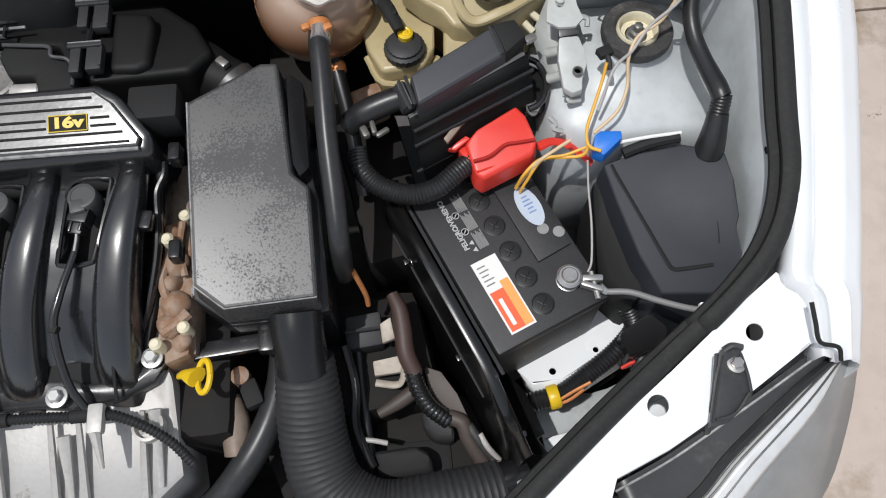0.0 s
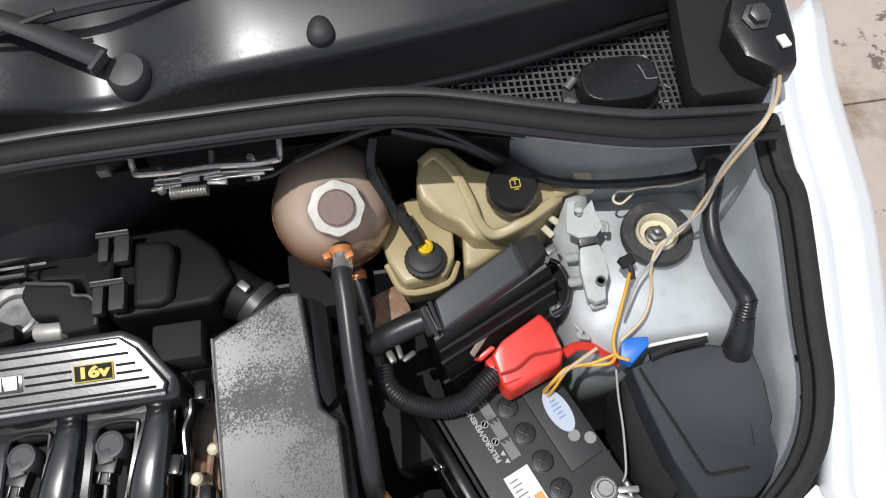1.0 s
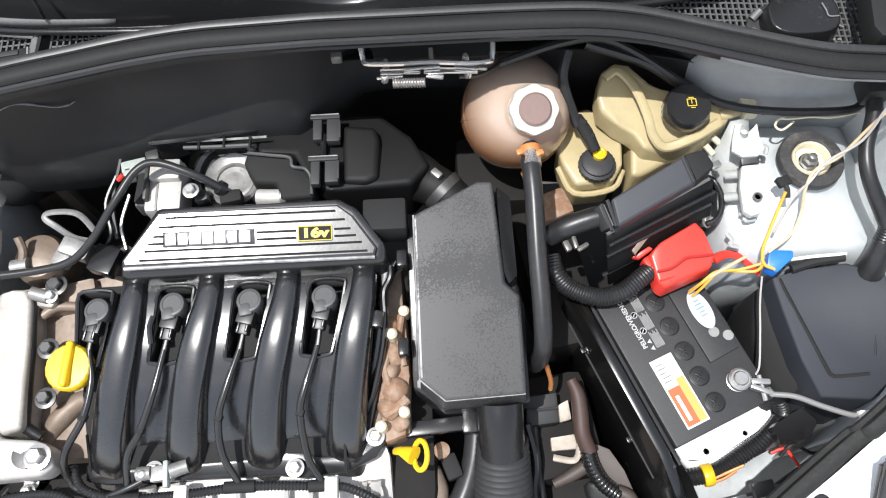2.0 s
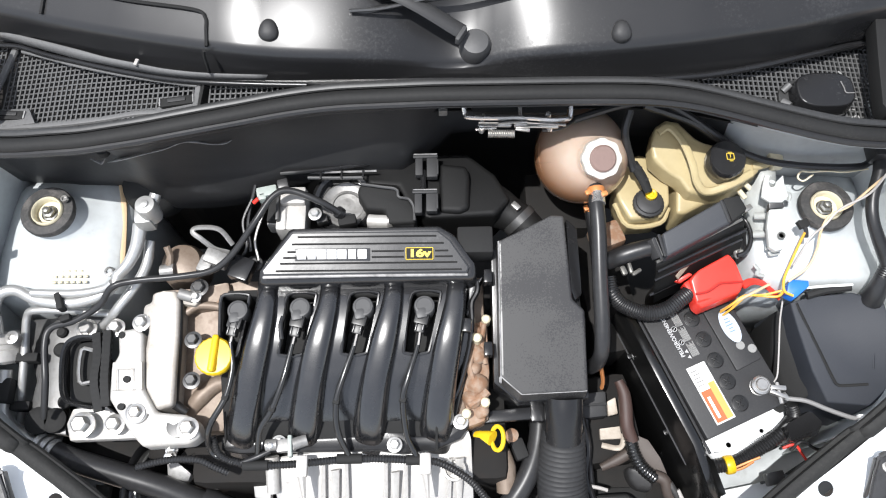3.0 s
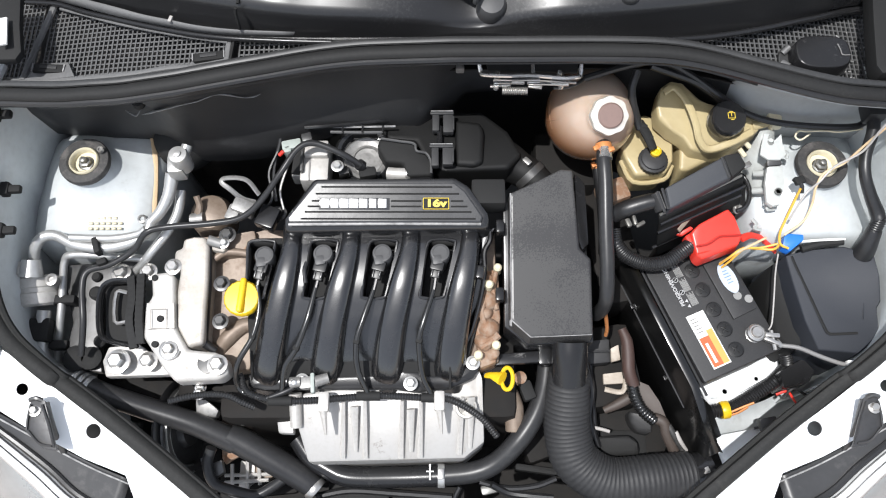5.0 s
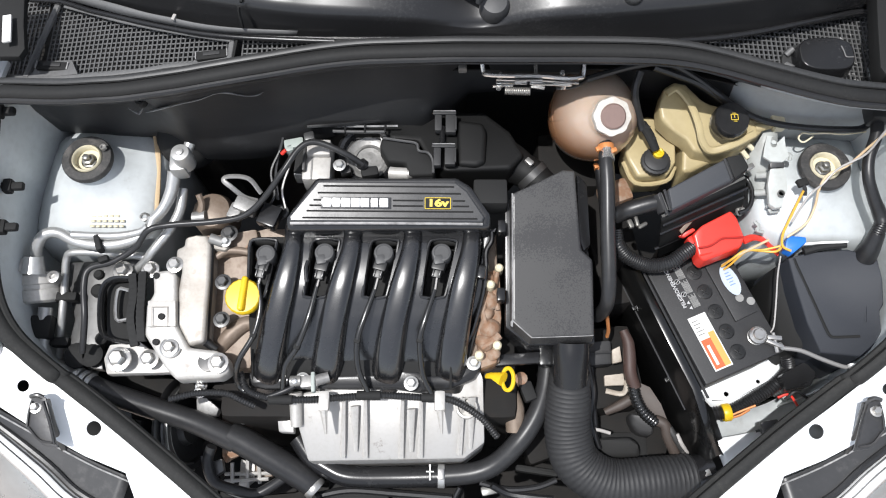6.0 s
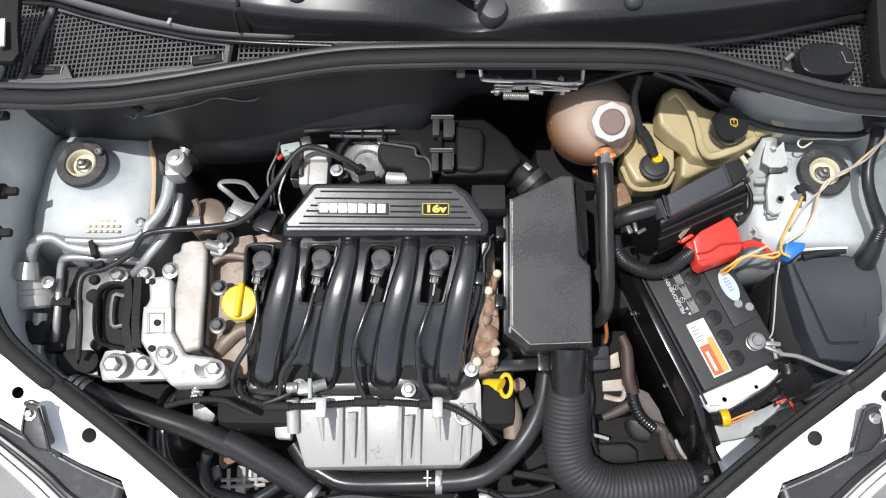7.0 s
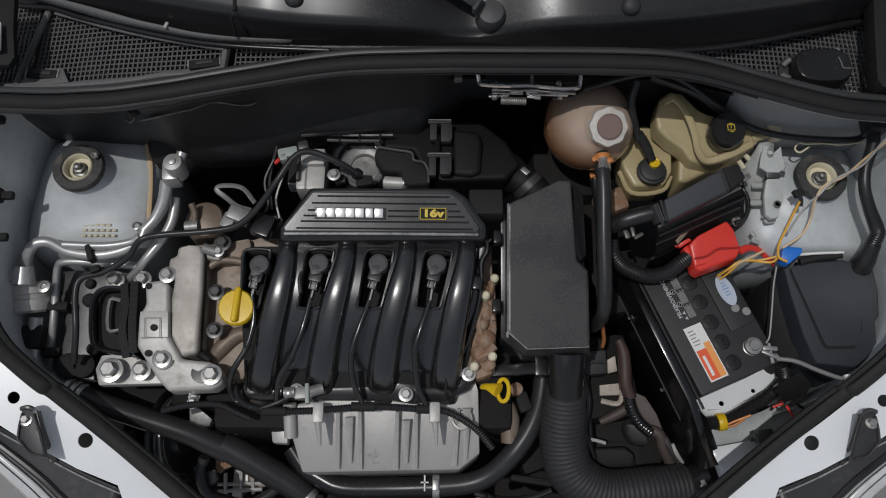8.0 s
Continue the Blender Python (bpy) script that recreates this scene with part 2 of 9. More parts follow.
tank_plastic = residue(material("stained translucent plastic", (0.50, 0.40, 0.325), 0.22, dark=(0.40, 0.29, 0.21), grain=30, amount=0.15, stain=9, stain_amount=0.5, bump=0.04, coat=0.5), (0.34, 0.2, 0.11), 25, 8, 1.25, 1.6, 0.5)
# brown coolant below; the paler, lit top is put into the colour too
tint_below(tank_plastic, (0.28, 0.125, 0.055), 0.872, 0.962)
tank_plastic.node_tree.nodes["Principled BSDF"].inputs["Subsurface Weight"].default_value = 0.25
tank_plastic.node_tree.nodes["Principled BSDF"].inputs["Subsurface Radius"].default_value = (0.02, 0.01, 0.006)
dirty_white = residue(material("dirty white plastic", (0.62, 0.59, 0.54), 0.45, dark=(0.42, 0.38, 0.33), grain=160, amount=0.3, stain=40, stain_amount=0.5, bump=0.1), (0.3, 0.24, 0.18), 90, 40, 1.2, 1.45, 0.6)
pale_primer = residue(material("pale thin primer", (0.48, 0.50, 0.48), 0.5, dark=(0.33, 0.33, 0.31), grain=90, amount=0.3, stain=20, stain_amount=0.5, bump=0.15), (0.2, 0.16, 0.12), 60, 25, 1.25, 1.5, 0.6)
grey_primer = residue(material("thin grey primer", (0.40, 0.415, 0.40), 0.5, dark=(0.27, 0.27, 0.25), grain=90, amount=0.4, stain=20, stain_amount=0.6, bump=0.2), (0.16, 0.12, 0.09), 60, 25, 1.2, 1.5, 0.6)
shiny_sheath = material("shiny black sheath", (0.012, 0.012, 0.012), 0.22, dark=(0.03, 0.03, 0.03), grain=300, bump=0.15, coat=0.4)
# the cover's red made darker, for shade in its moulded groove
red_shade = material("red plastic in groove shade", (0.42, 0.02, 0.015), 0.45, dark=(0.3, 0.015, 0.01), grain=90, bump=0.05)
dull_clamp = material("dull steel band", (0.17, 0.165, 0.15), 0.4, 0.5, dark=(0.09, 0.08, 0.07), grain=140, amount=0.5, bump=0.2)
badge_silver = material("silver badge", (0.72, 0.72, 0.71), 0.3, 0.5, dark=(0.5, 0.5, 0.5), grain=300)
badge_plate = residue(material("brushed cover top", (0.085, 0.085, 0.085), 0.21, 0.75, dark=(0.115, 0.115, 0.115), grain=220, stain=12, bump=0.1, rough_var=0.06), (0.2, 0.2, 0.2), 45, 10, 1.2, 1.6, 0.4)
dusty_lid = residue(material("dusty black lid", (0.02, 0.02, 0.022), 0.5, dark=(0.03, 0.03, 0.03), grain=700, amount=0.3, bump=0.15, spec=0.4), (0.056, 0.055, 0.054), 420, 9, 0.96, 1.02, 0.95, rough=0.32)
fuse_plastic = material("grained matte plastic", (0.024, 0.027, 0.034), 0.62, dark=(0.036, 0.039, 0.046), grain=600, amount=0.3, stain=9, stain_amount=0.4, bump=0.2, spec=0.35)
relay_plastic = material("smooth greyed plastic", (0.045, 0.048, 0.054), 0.5, dark=(0.06, 0.062, 0.068), grain=400, amount=0.3, stain=12, bump=0.08, spec=0.4)
milky_lens = material("weathered clear lamp plastic", (0.36, 0.37, 0.37), 0.3, dark=(0.2, 0.2, 0.2), grain=25, amount=0.35, stain=9, stain_amount=0.6, bump=0.05, coat=0.5)
milky_lens.node_tree.nodes["Principled BSDF"].inputs["Transmission Weight"].default_value = 0.3
cap_brown = material("faded brown plastic", (0.22, 0.15, 0.13), 0.5, dark=(0.15, 0.1, 0.09), grain=150)
lens_trim = residue(material("dark lamp housing", (0.035, 0.035, 0.036), 0.4, dark=(0.06, 0.06, 0.06), grain=120, bump=0.15), (0.12, 0.115, 0.11), 60, 14, 1.12, 1.45, 0.5)
# clear plastic rim; the near-white colour holds the sun's glint on it
lens_rim = material("lens rim pale with sun glint", (0.62, 0.63, 0.63), 0.2, dark=(0.42, 0.42, 0.41), grain=60, amount=0.4, stain=25, stain_amount=0.5, bump=0.05, coat=0.5)
reflector = material("lamp reflector", (0.7, 0.7, 0.7), 0.25, 0.8, dark=(0.5, 0.5, 0.5), grain=20, bump=0.0)
bead_dark = material("dark windscreen edge", (0.015, 0.016, 0.017), 0.1, dark=(0.02, 0.02, 0.02), grain=40, bump=0.0)
paving = residue(residue(material("stained stone paving", (0.50, 0.42, 0.36), 0.85, dark=(0.38, 0.31, 0.26), grain=25, amount=0.5, stain=1.2, stain_amount=0.6, bump=0.4), (0.2, 0.14, 0.08), 5, 1.3, 1.1, 1.3, 0.8), (0.10, 0.08, 0.07), 11, 2.2, 1.16, 1.19, 0.85)
runner_black = material("moulded runner plastic", (0.009, 0.009, 0.010), 0.27, dark=(0.02, 0.02, 0.02), grain=260, bump=0.08, stain=14, rough_var=0.14, spec=0.7, coat=0.7)
# black grille plastic; its lighter grey paints in the sky's reflection
grille_grey = material("grille plastic with sky reflection in its grey", (0.10, 0.10, 0.10), 0.4, dark=(0.05, 0.05, 0.05), grain=200)
shield_black = material("deep black plastic", (0.006, 0.006, 0.006), 0.3, dark=(0.012, 0.012, 0.012), grain=60, bump=0.6, coat=0.4)
bracket_steel = material("grey steel", (0.22, 0.22, 0.21), 0.4, 0.6, dark=(0.12, 0.115, 0.11), grain=120, amount=0.4, bump=0.3)


# ---- shape helpers ----
def part(name, bm, mat, parent, label="", angle=38.0, solid=0.0, kind=""):
    """One mesh object under a thing (or under another part); its points are in world metres."""
    bmesh.ops.recalc_face_normals(bm, faces=bm.faces)
    for f in bm.faces:
        f.smooth = True
    for e in bm.edges:
        e.smooth = len(e.link_faces) != 2 or e.calc_face_angle(0.0) < radians(angle)
    me = bpy.data.meshes.new(name)
    bm.to_mesh(me)
    bm.free()
    me.materials.append(mat)
    ob = new(name, me)
    if parent is not None:
        ob.parent = parent
        if parent.type == "EMPTY":
            ob.matrix_parent_inverse = parent.matrix_basis.inverted()
    if solid:
        md = ob.modifiers.new("thickness", "SOLIDIFY")
        md.thickness, md.offset = solid, -1.0
    return tagged(ob, label, kind=kind)


def thing(name, at, label, category, group="", kind=""):
    ob = new(name)
    ob.location = at
    ob.empty_display_size = 0.05
    bpy.context.view_layer.update()
    return tagged(ob, label, category, group, kind)


def B():
    return bmesh.new()


def curve_points(pts, n=8):
    """A smooth line through the points."""
    p = [Vector(q) for q in pts]
    if len(p) < 3:
        return [p[0].lerp(p[-1], i / n) for i in range(n + 1)]
    p = [2 * p[0] - p[1], *p, 2 * p[-1] - p[-2]]
    out = []
    for i in range(1, len(p) - 2):
        a, b, c, d = p[i - 1:i + 3]
        for k in range(n):
            t = k / n
            out.append(0.5 * (2 * b + (c - a) * t + (2 * a - 5 * b + 4 * c - d) * t * t + (3 * b - a - 3 * c + d) * t ** 3))
    out.append(p[-2])
    return out


def tube(bm, pts, r, seg=10, n=8, ribs=None, flat=1.0, up=None, caps=True, square=2.0):
    """A hose along pts. r: radius or radii; ribs: (pitch, depth) of corrugations; flat: height over width; square: above 2 it nears a rounded square."""
    line = curve_points(pts, n)
    radii = r if isinstance(r, (list, tuple)) else [r, r]
    if ribs:
        steps = [0.0]
        for a, b in zip(line, line[1:]):
            steps.append(steps[-1] + (b - a).length)
        count = max(4, int(steps[-1] / (ribs[0] / 4)))
        fine, j = [], 0
        for k in range(count + 1):
            s = steps[-1] * k / count
            while j < len(steps) - 2 and steps[j + 1] < s:
                j += 1
            fine.append(line[j].lerp(line[j + 1], (s - steps[j]) / max(1e-6, steps[j + 1] - steps[j])))
        line = fine
    rings, side = [], None
    for i, p in enumerate(line):
        d = (line[min(i + 1, len(line) - 1)] - line[max(i - 1, 0)]).normalized()
        if side is None:
            side = d.cross(Vector(up) if up else Vector((0.3, 0.2, 1)))
        side = (side - d * side.dot(d)).normalized()
        top = side.cross(d)
        f = i / (len(line) - 1) * (len(radii) - 1)
        k = min(int(f), len(radii) - 2)
        rad = radii[k] + (radii[k + 1] - radii[k]) * (f - k)
        if ribs:
            rad -= ribs[1] * (0, 0.6, 1, 0.6)[i % 4]
        ring = []
        for q in range(seg):
            c, s = math.cos(2 * math.pi * q / seg), math.sin(2 * math.pi * q / seg)
            k = rad * (abs(c) ** square + abs(s) ** square) ** (-1 / square)
            ring.append(bm.verts.new(p + side * (k * c) + top * (k * flat * s)))
        rings.append(ring)
    for a, b in zip(rings, rings[1:]):
        for q in range(seg):
            bm.faces.new((a[q], a[(q + 1) % seg], b[(q + 1) % seg], b[q]))
    if caps:
        bm.faces.new(rings[0][::-1])
        bm.faces.new(rings[-1])
    return bm


def bevelled(bm, verts, width, segs=2):
    if width > 0:
        edges = {e for v in verts for e in v.link_edges}
        bmesh.ops.bevel(bm, geom=list(edges), offset=width, segments=segs, affect="EDGES", profile=0.6, clamp_overlap=True)
    return bm


def prism(bm, outline, depth, bevel=0.003, flare=0.0, segs=2):
    """A block under an outline of (x, y, z) points; flare widens its foot."""
    mid = sum((Vector(p) for p in outline), Vector()) / len(outline)
    top = [bm.verts.new(p) for p in outline]
    low = []
    for p in outline:
        d = Vector(p) - mid
        d.z = 0
        low.append(bm.verts.new(Vector(p) + d.normalized() * flare - Vector((0, 0, depth))))
    bm.faces.new(top)
    bm.faces.new(low[::-1])
    k = len(top)
    for i in range(k):
        bm.faces.new((top[i], low[i], low[(i + 1) % k], top[(i + 1) % k]))
    bmesh.ops.recalc_face_normals(bm, faces=bm.faces)
    return bevelled(bm, top + low, bevel, segs)


def sheet_with_holes(bm, outline, holes, thick):
    """A flat sheet with through holes: outline points (x, y, z), holes (x, y, radius), on the plane of the outline's fit."""
    pts = np.array(outline)
    plane = np.linalg.lstsq(np.c_[pts[:, :2], np.ones(len(pts))], pts[:, 2], rcond=None)[0]
    loops = [[(x, y) for x, y, _ in outline]]
    for x, y, r in holes:
        loops.append([(x + r * math.cos(a), y + r * math.sin(a)) for a in (2 * math.pi * q / 18 for q in range(18))])
    edges = []
    for loop in loops:
        vs = [bm.verts.new((x, y, plane[0] * x + plane[1] * y + plane[2])) for x, y in loop]
        edges += [bm.edges.new((vs[i], vs[(i + 1) % len(vs)])) for i in range(len(vs))]
    bmesh.ops.triangle_fill(bm, edges=edges, use_beauty=True, use_dissolve=False)
    faces = list(bm.faces)
    got = bmesh.ops.extrude_face_region(bm, geom=faces)
    for v in got["geom"]:
        if isinstance(v, bmesh.types.BMVert):
            v.co.z -= thick
    return bm


def rbox(bm, c, size, rot=(0, 0, 0), bevel=0.003, segs=2):
    m = pose(*c, *rot)
    got = bmesh.ops.create_cube(bm, size=1.0, matrix=m @ Matrix.Diagonal((*size, 1)))
    return bevelled(bm, got["verts"], bevel, segs)


def lathe(bm, c, profile, seg=24, axis=(0, 0, 1), wobble=None):
    """A turned shape: profile of (radius, height) along axis from c."""
    turn = Vector((0, 0, 1)).rotation_difference(Vector(axis).normalized()).to_matrix()
    rings = []
    for r, h in profile:
        ring = []
        for q in range(seg):
            a = 2 * math.pi * q / seg
            k = wobble(a) if wobble and r > 0 else 1.0
            ring.append(bm.verts.new(Vector(c) + turn @ Vector((r * k * math.cos(a), r * k * math.sin(a), h))))
        rings.append(ring)
    for a, b in zip(rings, rings[1:]):
        for q in range(seg):
            bm.faces.new((a[q], a[(q + 1) % seg], b[(q + 1) % seg], b[q]))
    bm.faces.new(rings[0][::-1])
    bm.faces.new(rings[-1])
    return bm


def bolt(parent, c, r=0.008, mat=None, axis=(0, 0, 1), name="bolt"):
    bm = lathe(B(), c, [(r * 1.55, 0), (r * 1.55, r * 0.3), (r * 1.05, r * 0.4), (r, r * 0.5)], 18, axis)
    lathe(bm, Vector(c) + Vector(axis).normalized() * r * 0.45, [(r, 0), (r, r * 0.7), (r * 0.8, r * 0.9)], 6, axis)
    return part(name, bm, mat or steel, parent)


def grid(bm, rows):
    """A sheet through rows of points."""
    vs = [[bm.verts.new(p) for p in row] for row in rows]
    for a, b in zip(vs, vs[1:]):
        for i in range(len(a) - 1):
            bm.faces.new((a[i], a[i + 1], b[i + 1], b[i]))
    return bm


def mirror(pts):
    return [(-p[0], *p[1:]) for p in pts]


def letters(name, text, size, m, mat, parent, depth=0.0012, label="", weight=0.025):
    cu = bpy.data.curves.new(name, "FONT")
    cu.offset = size * weight
    cu.body, cu.size, cu.extrude, cu.align_x, cu.align_y = text, size, depth, "CENTER", "CENTER"
    tmp = new(name, cu)
    me = bpy.data.meshes.new_from_object(tmp.evaluated_get(bpy.context.evaluated_depsgraph_get()))
    bpy.data.objects.remove(tmp)
    me.transform(m)
    bm = B()
    bm.from_mesh(me)
    return part(name, bm, mat, parent, label)


# ---- ground ----
bm = B()
grid(bm, [[(-400, -400, 0), (400, -400, 0)], [(-400, 400, 0), (400, 400, 0)]])
ground = tagged(part("ground", bm, paving, None), "stained beige stone paving under the car", "ground", kind="structure")

# flagstones beside the car
for k, (x, y) in enumerate(((1.55, 0.68), (1.55, 1.9), (2.77, 0.68), (2.77, 1.9), (1.55, -0.54), (2.77, -0.54))):
    bm = rbox(B(), (x, y, 0.004), (1.212, 1.212, 0.012), (0, 0, 0), 0.003)
    part("paving_slab", bm, paving, ground)

# ---- the car's body round the engine bay ----
car = thing("car", (0, 0.4, 0), "white hatchback with its bonnet open over the engine", "car")


def seal_y(x):
    return float(np.interp(x, (-0.70, -0.62, -0.54, -0.46, -0.38, -0.30, -0.23, -0.19, -0.15, -0.115, 0, 0.19, 0.266, 0.304, 0.343, 0.381, 0.419, 0.457, 0.496, 0.536, 0.586, 0.70),
                           (0.640, 0.634, 0.624, 0.622, 0.629, 0.640, 0.653, 0.661, 0.666, 0.669, 0.671, 0.673, 0.672, 0.669, 0.664, 0.655, 0.645, 0.636, 0.627, 0.622, 0.622, 0.624)))


def seal_z(x):
    return float(np.interp(abs(x), (0, 0.3, 0.4, 0.5, 0.6, 0.7), (1.075, 1.07, 1.06, 1.05, 1.035, 1.02)))


def cowl_z(x):
    return seal_z(x) - 0.055


def grille_y(x):
    return float(np.interp(x, (-0.72, -0.646, -0.567, -0.493, -0.448, -0.404, -0.361, -0.303, -0.241, 0.2, 0.279, 0.362, 0.449, 0.541, 0.647, 0.72),
                           (0.852, 0.838, 0.818, 0.789, 0.772, 0.758, 0.746, 0.735, 0.727, 0.721, 0.723, 0.731, 0.751, 0.778, 0.808, 0.826)))


def cowl_shift(x):
    """How far the panel sweeps back, and down with it, towards its ends."""
    return float(np.interp(x, (-0.7, -0.6, -0.5, -0.4, -0.25, 0.35, 0.5, 0.6, 0.7), (0.055, 0.045, 0.032, 0.018, 0, 0, 0.008, 0.02, 0.03)))


def ridge_y(x):
    return 0.727 + 0.036 * (x / 0.5) ** 2 + 0.012 * math.exp(-((x - 0.03) / 0.09) ** 2)


stations = [((0.702, 0.763, 1.03), (0.779, 0.78, 1)), ((0.688, 0.68, 1), (0.775, 0.69, 0.97)),
            ((0.689, 0.561, 0.965), (0.781, 0.572, 0.935)), ((0.685, 0.456, 0.92), (0.774, 0.461, 0.89)),
            ((0.673, 0.353, 0.88), (0.755, 0.351, 0.86)), ((0.667, 0.31, 0.86), (0.747, 0.304, 0.845)),
            ((0.683, 0.288, 0.852), (0.743, 0.279, 0.836)), ((0.685, 0.234, 0.83), (0.733, 0.226, 0.815))]
for side in (1, -1):
    rows = []
    for a, b in stations:
        a, b = Vector(a), Vector(b)
        row = []
        for f, dz in ((-0.12, -0.03), (-0.04, 0.0), (0.0, 0.003), (0.22, 0.0), (0.27, -0.009), (0.42, -0.010), (0.5, 0.002), (0.58, 0.006),
                      (0.66, 0.002), (0.8, 0.0), (0.92, -0.006), (1.0, -0.02), (1.05, -0.05), (1.08, -0.12), (1.1, -0.25), (1.06, -0.5)):
            p = a.lerp(b, f)
            if f > 1:
                p.z = b.z
            row.append((side * p.x, p.y, p.z + dz))
        rows.append(row)
    rows = [[tuple(q) for q in r] for r in rows]
    bm = B()
    smooth = [curve_points([r[i] for r in rows], 4) for i in range(len(rows[0]))]
    grid(bm, smooth)
    part("fender", bm, white_paint, car, "white painted front fender", angle=60, solid=0.0015)

panel_outline = [(0.657, 0.32, 0.845), (0.682, 0.293, 0.845), (0.69, 0.251, 0.833), (0.677, 0.248, 0.83), (0.615, 0.211, 0.808), (0.534, 0.17, 0.79),
                 (0.477, 0.148, 0.782), (0.46, 0.107, 0.772), (0.366, 0.117, 0.768), (0.449, 0.174, 0.782), (0.545, 0.241, 0.808), (0.612, 0.29, 0.83)]
for side in (1, -1):
    bm = B()
    sheet_with_holes(bm, [(side * x, y, z) for x, y, z in panel_outline], [(side * 0.525, 0.209, 0.0105), (side * 0.627, 0.266, 0.0085)], 0.002)
    slam = part("front_panel", bm, white_paint, car, "white painted front panel with round holes", angle=30)
    # folded edge towards the lamp
    bm = B()
    edge = [Vector((side * x, y, z)) for x, y, z in panel_outline[3:7]]
    grid(bm, [[p for p in edge], [p + Vector((0, -0.002, -0.03)) for p in edge]])
    part("flange", bm, white_paint, slam, solid=0.002)

# weatherstrip down the fenders and along the front
strip = [(0.668, 0.636, 0.995), (0.673, 0.597, 0.975), (0.681, 0.565, 0.962), (0.676, 0.458, 0.918), (0.675, 0.407, 0.895), (0.665, 0.367, 0.878),
         (0.647, 0.335, 0.86), (0.621, 0.309, 0.842), (0.588, 0.283, 0.828), (0.573, 0.274, 0.815), (0.489, 0.214, 0.798), (0.413, 0.156, 0.786), (0.356, 0.111, 0.774), (0.306, 0.071, 0.764)]
for side in (1, -1):
    pts = strip if side > 0 else mirror(strip)
    bm = B()
    tube(bm, [Vector(p) + Vector((0, 0, 0.003)) for p in pts], 0.0115, 10, 6, flat=0.75)
    ws = part("weatherstrip", bm, strip_rubber, car, "black rubber bonnet seal")
    bm = B()
    tube(bm, [Vector(p) + Vector((-side * 0.013, 0.004, -0.004)) for p in pts], 0.006, 8, 6)
    part("lip", bm, strip_rubber, ws)

# inner fenders
for side in (1, -1):
    pts = [(0.645, 0.74, 0.955), *strip[:9]]
    rows = []
    for dx, dz in ((-0.004, -0.008), (-0.010, -0.02), (-0.012, -0.09), (-0.014, -0.2), (-0.03, -0.45)):
        rows.append([(side * (x + dx), y, z + dz) for x, y, z in curve_points(pts, 5)])
    bm = B()
    grid(bm, rows)
    inner = part("inner_fender", bm, inner_paint, car, "dusty pale grey inner fender", angle=60, solid=0.002)
    for y, z, x in (((0.395, 0.868, 0.667), (0.432, 0.883, 0.669)) if side > 0 else ((0.545, 0.915, 0.659), (0.481, 0.912, 0.657), (0.637, 0.974, 0.66))):
        bm = B()
        if side > 0:
            rbox(bm, (x, y, z), (0.006, 0.012, 0.008), (0, 20, 8), 0.003)
            rbox(bm, (x - 0.004, y + 0.004, z), (0.005, 0.008, 0.006), (0, 0, 0), 0.002)
        else:
            rbox(bm, (-x - 0.016, y, z), (0.026, 0.010, 0.010), (0, 0, 3), 0.003)
            rbox(bm, (-x, y, z), (0.013, 0.021, 0.014), (0, 0, 3), 0.003)
            rbox(bm, (-x + 0.014, y, z), (0.018, 0.012, 0.010), (0, 0, 3), 0.003)
        part("clip", bm, matte_black, inner, "black plastic clip")


